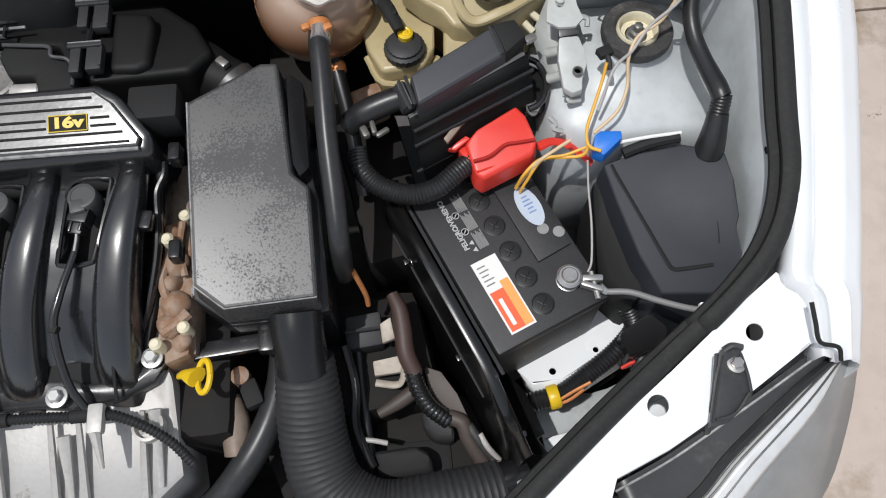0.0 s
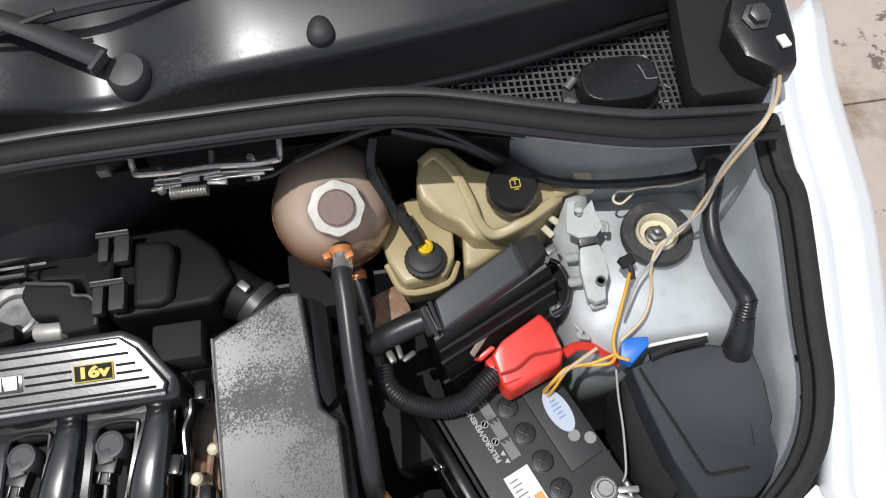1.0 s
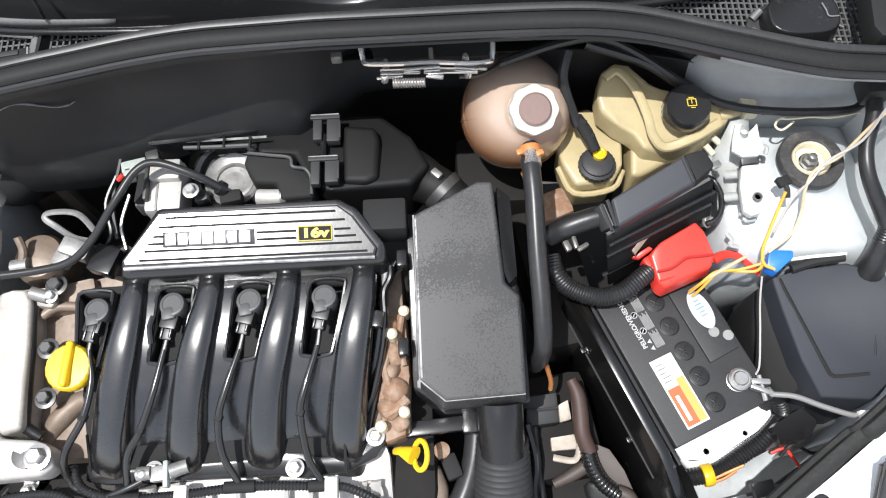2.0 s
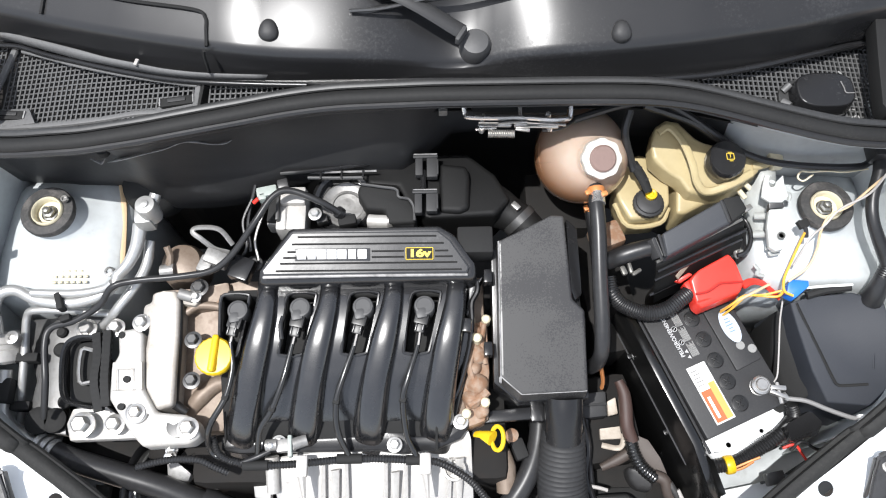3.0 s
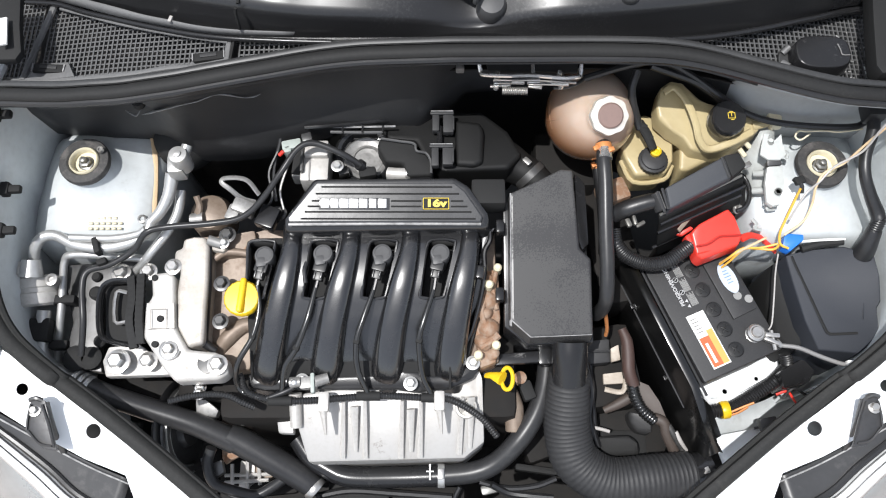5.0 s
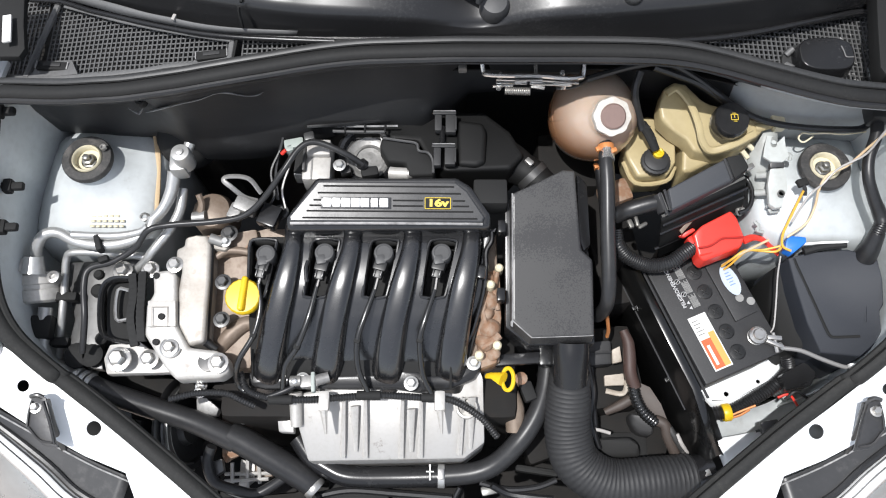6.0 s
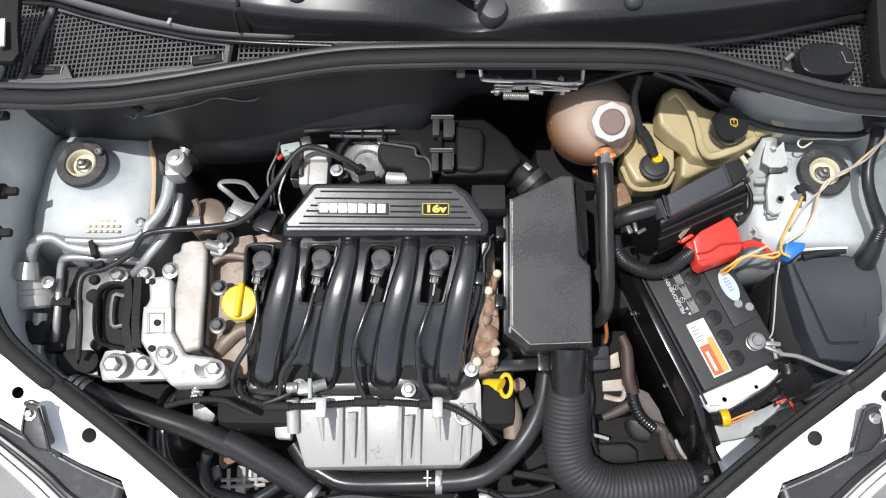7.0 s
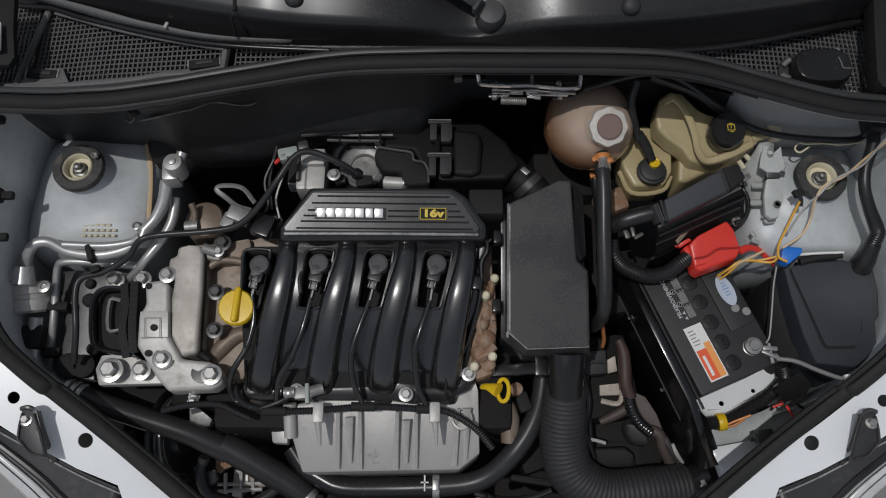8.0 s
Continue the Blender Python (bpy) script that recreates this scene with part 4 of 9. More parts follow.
bm = tube(B(), [(-0.111, 0.781, 1.08), (-0.088, 0.788, 1.09), (0.018, 0.802, 1.1), (0.164, 0.808, 1.105)], 0.004, 6, 6)
bl = part("blade", bm, rubber, wiper)
bm = tube(B(), [(-0.106, 0.782, 1.1), (-0.059, 0.782, 1.105), (0.01, 0.792, 1.115)], 0.0025, 6, 5)
part("blade_frame", bm, dark_steel, bl)

# windscreen and roof edge close the place behind the cowl
bm = B()
grid(bm, [[(x, 0.90, 1.12) for x in np.linspace(-0.72, 0.72, 25)] if k == 0 else
          [(x * (1 - 0.06 * k), 0.90 + 0.3 * k, 1.12 + 0.21 * k) for x in np.linspace(-0.72, 0.72, 25)] for k in range(4)])
part("windscreen", bm, bead_dark, car, "dark tinted windscreen glass", angle=60, solid=0.005)

# front bumper below the lamps, and the gap where the fender meets it
bm = B()
grid(bm, [[(x, -0.30 + 0.16 * abs(x / 0.68) ** 4 + d, z) for x in np.linspace(-0.68, 0.68, 33)] for d, z in ((0.08, 0.58), (0.01, 0.565), (-0.01, 0.50), (0.0, 0.34), (0.05, 0.24))])
part("bumper", bm, white_paint, car, "white front bumper", angle=50, solid=0.004)
for side in (1, -1):
    pts = [(side * x, y, z) for x, y, z in ((0.67, 0.278, 0.868), (0.671, 0.259, 0.862), (0.675, 0.243, 0.852), (0.696, 0.239, 0.842), (0.701, 0.229, 0.83))]
    part("fender_gap", tube(B(), pts, 0.0022, 8, 4), matte_black, car, "dark gap at the front end of the fender")

# the raised bonnet stands on its hinges behind the cowl
bm = B()
grid(bm, [[(x * (1 - 0.02 * k), 0.93 + 0.045 * k + 0.03 * (1 - (x / 0.7) ** 2), 1.12 + 0.24 * k) for x in np.linspace(-0.70, 0.70, 21)] for k in range(5)])
bn = part("bonnet", bm, white_paint, car, "white bonnet standing open on its hinges", angle=60, solid=0.02)
bm = B()
grid(bm, [[(x * (1 - 0.02 * k), 0.915 + 0.045 * k + 0.03 * (1 - (x / 0.7) ** 2), 1.15 + 0.23 * k) for x in np.linspace(-0.64, 0.64, 21)] for k in range(5)])
part("liner", bm, insulation, bn, "dark bonnet liner", angle=60, solid=0.006)

# bonnet hinges at both ends of the cowl
for side in (1, -1):
    out = 0.008 if side > 0 else 0.025
    front = 0.655 if side > 0 else 0.685
    pts = [(0.583, 0.737, 1.045), (0.593, 0.80, 1.045), (0.65, 0.80, 1.045), (0.65, front, 1.04), (0.582, front, 1.04), (0.575, front + 0.012, 1.042)]
    bm = prism(B(), [(side * (x + out), y, z) for x, y, z in pts], 0.03 if side > 0 else 0.012, 0.003)
    hinge = part("bonnet_hinge", bm, matte_black, car, "black painted bonnet hinge beside the cowl")
    pts = [(0.601, 0.706, 1.075), (0.614, 0.739, 1.09), (0.658, 0.731, 1.09), (0.659, 0.682, 1.075), (0.654, 0.655, 1.07), (0.631, 0.654, 1.07), (0.61, 0.673, 1.07)]
    bm = prism(B(), [(side * (x + (out + 0.01 if side > 0 else 0.06)), y, z) for x, y, z in pts], 0.03, 0.005)
    part("hinge_plate", bm, satin_black, hinge)
    p = Vector((0.637 + out + (0 if side > 0 else 0.03), 0.705, 1.083))
    p.x *= side
    bm = lathe(B(), p, [(0.014, -0.01), (0.014, 0.0), (0.0095, 0.001), (0.0095, 0.008), (0.007, 0.009)], 6, (0, -0.3, 1))
    part("pivot_bolt", bm, dark_steel, hinge)
    p = Vector((0.663, 0.677, 1.077) if side > 0 else (0.624, 0.722, 1.053))
    p.x *= side
    bm = rbox(B(), p, (0.009, 0.014, 0.003) if side > 0 else (0.012, 0.045, 0.004), (0, 0, 10), 0.001)
    part("tag", bm, white_plastic, hinge, "small white tag")
    p = Vector((0.67, 0.683, 1))
    p.x *= side
    bm = rbox(B(), p - Vector((0, 0, 0.01)), (0.03, 0.06, 0.01), (0, 0, 10 * side), 0.003)
    part("painted_base", bm, white_paint, hinge, "white painted metal under the hinge")

# front wheels carry the body
for side in (1, -1):
    bm = lathe(B(), (side * 0.60, 0.45, 0.28), [(0.19, 0), (0.27, 0.0), (0.28, 0.02), (0.28, 0.13), (0.27, 0.15), (0.19, 0.15)], 36, (side, 0, 0))
    wheel = part("wheel", bm, rubber, car, "black tyre in the wheel arch")
    bm = lathe(B(), (side * 0.62, 0.45, 0.28), [(0.06, 0), (0.19, 0.0), (0.195, 0.11), (0.06, 0.1)], 28, (side, 0, 0))
    part("rim", bm, dark_steel, wheel)

# dark tray and crossmember that close the bay below
bm = B()
rbox(bm, (0, 0.3, 0.34), (1.3, 1.1, 0.02), (0, 0, 0), 0.004)
part("undertray", bm, under_dark, car, "dark oily undertray", angle=30)
bm = B()
rbox(bm, (0, 0.02, 0.52), (0.76, 0.05, 0.34), (6, 0, 0), 0.01)
part("radiator", bm, under_dark, car, "dark radiator behind the front panel")
bm = B()
rbox(bm, (0, -0.04, 0.70), (0.80, 0.09, 0.03), (0, 0, 0), 0.01)
part("crossmember", bm, matte_black, car, "black front crossmember")
for side in (1, -1):
    bm = B()
    rbox(bm, (side * 0.46, 0.25, 0.45), (0.09, 0.75, 0.12), (0, 0, 0), 0.015)
    part("chassis_rail", bm, under_dark, car, "dark chassis rail")

# ---- headlamps and their brackets ----
for side in (1, -1):
    def M(p):
        return Vector((side * p[0], p[1], p[2]))
    lamp = thing("headlamp", M((0.62, 0.13, 0.62)), "headlamp with grey housing and clear lens", "headlamp", "headlamps")
    top = [(0.476, 0.143, 0.765), (0.538, 0.168, 0.772), (0.617, 0.208, 0.79), (0.689, 0.246, 0.812), (0.711, 0.245, 0.808)]
    mid = [(0.494, 0.092, 0.745), (0.554, 0.124, 0.755), (0.597, 0.162, 0.772), (0.665, 0.211, 0.79), (0.716, 0.242, 0.8)]
    low = [(0.628, 0.051, 0.62), (0.68, 0.078, 0.65), (0.725, 0.127, 0.68), (0.754, 0.191, 0.71), (0.753, 0.239, 0.765)]
    bm = B()
    grid(bm, [curve_points([M(p) - Vector((0, 0, 0.05)) for p in top], 4), curve_points([M(p) for p in top], 4), curve_points([M(p) for p in mid], 4), curve_points([M(p) - Vector((0, 0, 0.1)) for p in mid], 4)])
    part("housing", bm, lens_trim, lamp, "grey plastic lamp housing", solid=0.003)
    bm = B()
    grid(bm, [curve_points([M(p) + Vector((0, -0.004, -0.012)) for p in mid], 4), curve_points([M(p).lerp(M(q), 0.5) + Vector((0, 0, 0.0)) for p, q in zip(mid, low)], 4),
              curve_points([M(p) for p in low], 4), curve_points([M(p) + Vector((side * 0.01, -0.03, -0.12)) for p in low], 4)])
    part("lens", bm, milky_lens, lamp, "clear plastic lens", angle=60, solid=0.003)
    bm = B()
    grid(bm, [curve_points([M(p) + Vector((-side * 0.002, 0.0, -0.03)) for p in mid], 4), curve_points([M(p).lerp(M(q), 0.5) + Vector((0, 0.0, -0.045)) for p, q in zip(mid, low)], 4),
              curve_points([M(p) + Vector((-side * 0.01, 0.01, -0.05)) for p in low], 4), curve_points([M(p) + Vector((0, 0.0, -0.16)) for p in low], 4)])
    part("reflector", bm, reflector, lamp, "silvery lamp reflector", angle=60)
    for k, rr in ((1, 0.055), (2, 0.06), (3, 0.035)):
        c = M(mid[k]).lerp(M(low[k]), 0.5) + Vector((-side * 0.005, 0.0, -0.038))
        bm = lathe(B(), c, [(rr, 0.012), (rr * 0.97, 0.012), (rr * 0.7, -0.004), (rr * 0.25, -0.016), (rr * 0.1, -0.004)], 28, (side * 0.25, -0.7, 0.7))
        bw = part("lamp_bowl", bm, reflector, lamp, "chromed lamp bowl")
        bm = lathe(B(), c, [(rr * 1.02, 0.010), (rr * 1.02, 0.014), (rr * 0.95, 0.014)], 28, (side * 0.25, -0.7, 0.7))
        part("bowl_rim", bm, dark_steel, bw)
    bm = tube(B(), [M(p) + Vector((0, 0, 0.002)) for p in mid], 0.005, 8, 5)
    part("gasket", bm, rubber, lamp)
    bm = B()
    grid(bm, [curve_points([M((x + dx * w, y + dy * w, z + dz)) for (x, y, z), w in zip(mid, (1, 1, 1, 0.8, 0.25))], 4) for dx, dy, dz in ((0.004, -0.006, -0.004), (0.012, -0.012, -0.002), (0.026, -0.02, -0.007), (0.03, -0.024, -0.014))])
    part("lens_rim", bm, lens_rim, lamp, "thick rim of the lens, sun glint in its pale colour", angle=40, solid=0.002)
    for d in (0.009, 0.018):
        bm = tube(B(), [M((x + d * w, y - 0.7 * d * w, z + 0.001 - 0.2 * d)) for (x, y, z), w in zip(mid, (1, 1, 1, 0.8, 0.25))], 0.0011, 6, 5)
        part("rim_line", bm, lens_trim, lamp, "dark line along the rim")
    # highlight along the housing's edge, drawn as a thin pale line
    bm = tube(B(), [M((x, y - 0.006, z + 0.002)) for x, y, z in top[:4]], 0.0013, 6, 5)
    part("housing_edge_glint", bm, pale_grey, lamp, "pale line along the housing, its edge highlight in colour")

    br = thing("lamp_bracket", M((0.597, 0.232, 0.83)), "dark steel headlamp bracket bolted to the front panel", "bracket", "lamp brackets")
    pts = [(0.58, 0.245, 0.848), (0.591, 0.251, 0.848), (0.601, 0.246, 0.848), (0.606, 0.204, 0.836), (0.58, 0.181, 0.832), (0.559, 0.178, 0.832)]
    bm = prism(B(), [M(p) for p in pts], 0.004, 0.0012)
    part("plate", bm, lamp_plate, br)
    bm = tube(B(), [M((0.579, 0.243, 0.845)), M((0.576, 0.208, 0.815)), M((0.574, 0.181, 0.78))], 0.004, 8, 5, flat=0.7)
    part("edge_fold", bm, dark_steel, br)
    bm = tube(B(), [M((0.585, 0.246, 0.845)), M((0.593, 0.249, 0.848)), M((0.603, 0.247, 0.846))], 0.0035, 8, 5)
    part("hook", bm, dark_steel, br)
    for run in (((0.583, 0.24, 0.849), (0.572, 0.212, 0.842), (0.563, 0.182, 0.834)), ((0.599, 0.24, 0.849), (0.603, 0.222, 0.843), (0.604, 0.206, 0.8385)), ((0.566, 0.184, 0.8345), (0.585, 0.188, 0.8355), (0.602, 0.205, 0.838))):
        part("pressed_edge", tube(B(), [M(p) for p in run], 0.0016, 6, 4), lamp_plate, br)
    bolt(br, M((0.5945, 0.2325, 0.843)), 0.0058, steel)


# ---- engine ----
engine = thing("engine", (-0.12, 0.38, 0.4), "transverse petrol engine with stained aluminium castings", "engine")
bm = B()
prism(bm, [(-0.407, 0.491, 0.815), (-0.294, 0.514, 0.83), (0.067, 0.514, 0.83), (0.071, 0.31, 0.79), (-0.379, 0.299, 0.79)], 0.10, 0.006)
part("valve_cover", bm, dull_alu, engine, "brown stained aluminium valve cover")
bm = B()
rbox(bm, (-0.13, 0.36, 0.58), (0.46, 0.26, 0.36), (0, 0, 0), 0.02)
part("block", bm, under_dark, engine, "dark oily engine block")
bm = B()
prism(bm, [(0.036, 0.44, 0.83), (0.071, 0.449, 0.83), (0.073, 0.374, 0.815), (0.066, 0.308, 0.8), (0.04, 0.299, 0.8), (0.034, 0.348, 0.81)], 0.05, 0.006)
ec = part("end_casting", bm, rust, engine, "rust stained cylinder head end")
for p, r, ax_ in (((0.054, 0.428, 0.834), 0.010, (0.5, -0.4, 1)), ((0.061, 0.398, 0.828), 0.013, (0.7, -0.2, 1)), ((0.05, 0.378, 0.824), 0.009, (-0.2, -0.3, 1)), ((0.059, 0.355, 0.818), 0.014, (0.6, -0.5, 1)), ((0.049, 0.334, 0.812), 0.012, (0.2, -0.6, 1)), ((0.064, 0.321, 0.808), 0.008, (0.8, 0.1, 1))):
    bm = lathe(B(), p, [(r * 1.2, -0.012), (r * 1.05, -0.003), (r * 0.85, 0.002), (r * 0.5, 0.0045), (r * 0.1, 0.005)], 16, ax_, lambda a: 1 + 0.06 * math.sin(3 * a))
    part("boss", bm, rust, ec, "rusty cast boss")
for pts, r in (([(0.042, 0.436, 0.836), (0.051, 0.409, 0.83), (0.044, 0.383, 0.826), (0.049, 0.359, 0.82)], 0.005), ([(0.066, 0.44, 0.836), (0.062, 0.413, 0.83), (0.067, 0.384, 0.824)], 0.004), ([(0.042, 0.329, 0.812), (0.059, 0.339, 0.815), (0.069, 0.347, 0.816)], 0.006)):
    part("cast_web", tube(B(), pts, r, 8, 5), rust, ec)
for p in ((0.055, 0.416, 0.85), (0.065, 0.331, 0.82), (0.069, 0.446, 0.84), (0.038, 0.316, 0.82)):
    bm = lathe(B(), p, [(0.0065, -0.02), (0.0065, 0.0), (0.004, 0.003)], 14)
    part("stud", bm, cream_plastic, engine, "pale capped stud")
for p in ((-0.348, 0.422, 0.838), (-0.346, 0.365, 0.832), (-0.267, 0.532, 0.85)):
    bolt(engine, p, 0.008, dark_steel)
bm = tube(B(), [(-0.365, 0.465, 0.832), (-0.346, 0.475, 0.834), (-0.313, 0.471, 0.836), (-0.292, 0.457, 0.838)], 0.006, 10, 5)
part("cover_ridge", bm, dull_alu, engine)
bm = tube(B(), [(-0.361, 0.323, 0.79), (-0.342, 0.347, 0.8), (-0.32, 0.365, 0.805), (-0.3, 0.367, 0.81)], [0.010, 0.013, 0.012, 0.010], 12, 5)
part("cover_ridge", bm, dull_alu, engine)
bm = lathe(B(), (-0.312, 0.475, 0.838), [(0.009, -0.004), (0.009, 0.001), (0.006, 0.001), (0.005, -0.003)], 18)
part("plug_hole", bm, rust, engine, "rusty plug hole")
# oil filler cap
c = Vector((-0.309, 0.393, 0.852))
bm = lathe(B(), c, [(0.0255, 0), (0.0265, 0.003), (0.0265, 0.012), (0.024, 0.0155), (0.006, 0.0165)], 40, (0, -0.1, 1), lambda a: 1 + 0.012 * math.cos(20 * a))
cap = part("oil_cap", bm, yellow_plastic, engine, "yellow oil filler cap with a raised grip")
bm = rbox(B(), c + Vector((0.001, 0.001, 0.018)), (0.009, 0.052, 0.012), (0, 0, -4), 0.004, 3)
part("grip", bm, yellow_plastic, cap)

# timing covers and mount on the belt side
bm = prism(B(), [(-0.422, 0.473, 0.848), (-0.41, 0.476, 0.852), (-0.409, 0.488, 0.856), (-0.392, 0.492, 0.858), (-0.373, 0.491, 0.858), (-0.368, 0.475, 0.856), (-0.366, 0.426, 0.85), (-0.366, 0.369, 0.845), (-0.366, 0.33, 0.84), (-0.39, 0.323, 0.838), (-0.407, 0.354, 0.845), (-0.411, 0.409, 0.85), (-0.409, 0.438, 0.852), (-0.421, 0.452, 0.85)], 0.10, 0.008, 0.0, 3)
tc = part("timing_cover", bm, timing_alu, engine, "pale grey cast timing cover")
bm = tube(B(), [(-0.37, 0.479, 0.846), (-0.369, 0.429, 0.839), (-0.37, 0.373, 0.831), (-0.371, 0.339, 0.824), (-0.366, 0.332, 0.82), (-0.354, 0.324, 0.815)], [0.004, 0.006, 0.007, 0.007, 0.006], 10, 6)
part("gasket", bm, rubber, tc)
bm = lathe(B(), (-0.392, 0.484, 0.852), [(0.006, -0.004), (0.006, 0.001), (0.0045, 0.001), (0.004, -0.004)], 16)
part("boss", bm, timing_alu, tc)
bm = prism(B(), [(-0.371, 0.491, 0.85), (-0.346, 0.487, 0.85), (-0.342, 0.476, 0.848), (-0.349, 0.47, 0.846), (-0.37, 0.474, 0.846)], 0.03, 0.005)
part("lug", bm, timing_alu, tc)
bolt(engine, (-0.343, 0.496, 0.85), 0.0085, dark_steel)
bolt(engine, (-0.347, 0.482, 0.852), 0.0055, bright_alu)
bm = prism(B(), [(-0.452, 0.434, 0.852), (-0.427, 0.437, 0.854), (-0.415, 0.43, 0.855), (-0.406, 0.352, 0.85), (-0.386, 0.32, 0.845), (-0.346, 0.317, 0.84), (-0.331, 0.308, 0.838), (-0.326, 0.288, 0.835), (-0.34, 0.278, 0.832), (-0.404, 0.275, 0.832), (-0.42, 0.291, 0.836), (-0.455, 0.339, 0.842), (-0.456, 0.384, 0.848), (-0.447, 0.4, 0.85)], 0.035, 0.006, 0.0, 3)
mt = part("mount_casting", bm, cast_alu, engine, "silver cast engine mount arm")
bm = prism(B(), [(-0.452, 0.388, 0.855), (-0.41, 0.388, 0.857), (-0.406, 0.349, 0.854), (-0.449, 0.349, 0.851)], 0.006, 0.002)
part("boss", bm, cast_alu, mt)
loop = [Vector(p) for p in [(-0.443, 0.377, 0.858), (-0.42, 0.377, 0.859), (-0.417, 0.348, 0.857), (-0.44, 0.349, 0.856), (-0.443, 0.377, 0.858)]]
for a, b in zip(loop, loop[1:]):
    part("pad_edge", tube(B(), [a, b], 0.0007, 6, 1), timing_alu, mt)
# black discs give the shade inside small dimples
for p in [(-0.445, 0.427, 0.854), (-0.428, 0.363, 0.857), (-0.436, 0.328, 0.844)]:
    bm = lathe(B(), p, [(0.0048, -0.003), (0.0048, 0.0008)], 14)
    part("dimple_shade", bm, matte_black, mt)
# a dark disc paints the shade in the bolt's recess
bm = lathe(B(), (-0.357, 0.301, 0.838), [(0.015, -0.004), (0.015, 0.0015), (0.012, 0.002)], 22)
part("pocket", bm, dark_steel, mt, "pocket round the bolt, its shade drawn as a dark disc")
bm = lathe(B(), (-0.414, 0.32, 0.843), [(0.0155, -0.004), (0.0155, 0.001), (0.0135, 0.002), (0.012, 0.0005)], 26)
part("washer", bm, bright_alu, mt)
for p, r in (((-0.413, 0.319, 0.845), 0.011), ((-0.342, 0.298, 0.838), 0.013), ((-0.42, 0.445, 0.85), 0.011)):
    bolt(engine, p, r * 0.75, steel)

mount = thing("engine_mount", (-0.56, 0.422, 0.7), "black rubber engine mount on a silver bracket", "engine mount")
bm = B()
prism(bm, [(-0.523, 0.335, 0.8), (-0.474, 0.338, 0.805), (-0.428, 0.305, 0.8), (-0.422, 0.292, 0.8), (-0.525, 0.291, 0.79), (-0.533, 0.315, 0.79)], 0.02, 0.004)
part("base_plate", bm, cast_alu, mount, "silver mount plate")
ring = [(-0.484, 0.431, 0.825), (-0.519, 0.431, 0.825), (-0.534, 0.417, 0.825), (-0.533, 0.381, 0.825), (-0.524, 0.346, 0.825), (-0.504, 0.335, 0.825), (-0.469, 0.329, 0.825)]
bm = tube(B(), ring, 0.0032, 8, 6, flat=2.6)
part("buffer_loop", bm, gloss_black, mount, "black rubber buffer loop")
bm = tube(B(), [Vector(p) + Vector((-0.003, 0, 0.004)) for p in ring], 0.0011, 6, 6)
part("bright_rim", bm, steel, mount, "thin bright edge on the loop")
bm = prism(B(), [(-0.538, 0.429, 0.81), (-0.494, 0.431, 0.81), (-0.481, 0.339, 0.81), (-0.525, 0.344, 0.81)], 0.03, 0.004)
part("buffer", bm, matte_black, mount)
bm = tube(B(), [(-0.496, 0.414, 0.822), (-0.513, 0.414, 0.822), (-0.509, 0.369, 0.822), (-0.491, 0.368, 0.822)], 0.003, 6, 3)
part("steel_insert", bm, steel, mount, "bright steel edge")
for pts in ([(-0.487, 0.434, 0.838), (-0.48, 0.399, 0.84), (-0.479, 0.364, 0.84), (-0.469, 0.324, 0.835)], [(-0.471, 0.437, 0.84), (-0.467, 0.399, 0.842), (-0.464, 0.364, 0.842), (-0.459, 0.33, 0.838)]):
    bm = B()
    tube(bm, pts, 0.0072, 8, 8, (0.009, 0.0007), flat=0.6, up=(0, 0, 1), square=4.0)
    part("limiter", bm, matte_black, mount)
for p, r in (((-0.499, 0.309, 0.812), 0.015), ((-0.454, 0.309, 0.812), 0.012), ((-0.51, 0.446, 0.82), 0.012), ((-0.464, 0.444, 0.83), 0.011)):
    bolt(mount, p, r * 0.8, steel)

# ---- intake manifold ----
manifold = thing("intake_manifold", (-0.12, 0.42, 0.8), "glossy black plastic intake manifold with four runners", "intake manifold")
bm = B()
prism(bm, [(-0.203, 0.557, 0.925), (0.004, 0.557, 0.925), (0.024, 0.546, 0.921), (0.054, 0.506, 0.907), (0.054, 0.486, 0.898), (-0.246, 0.482, 0.898), (-0.247, 0.5, 0.905)], 0.055, 0.009, 0.004, 4)
pl = part("plenum", bm, gloss_black, manifold, "glossy black plenum cover")
plate = [(x, y, 0.9195 + 0.325 * (y - 0.52) - 0.025 * (x + 0.1)) for x, y in ((-0.198, 0.547), (0.003, 0.548), (0.019, 0.536), (0.045, 0.5), (0.042, 0.492), (-0.238, 0.49), (-0.24, 0.497))]
bm = prism(B(), plate, 0.012, 0.0025)
part("ribbed_plate", bm, badge_plate, pl, "grey ribbed cover plate", angle=6)
bm = tube(B(), [(-0.238, 0.4885, 0.911), (-0.1, 0.49, 0.908), (0.042, 0.4905, 0.904)], 0.0022, 8, 6)
part("worn_lip", bm, pale_grey, pl, "front lip worn pale")


def on_plate(u, v, lift=0.0):
    """A place on the sloped plate: u across from the badge's left end, v down it, both in metres."""
    a, ux, vy = Vector((-0.192, 0.5315, 0.9258)), Vector((1, 0.004, -0.025)), Vector((0.0, -0.951, -0.309)).normalized()
    return a + ux * u + vy * v + Vector((0, 0, lift))


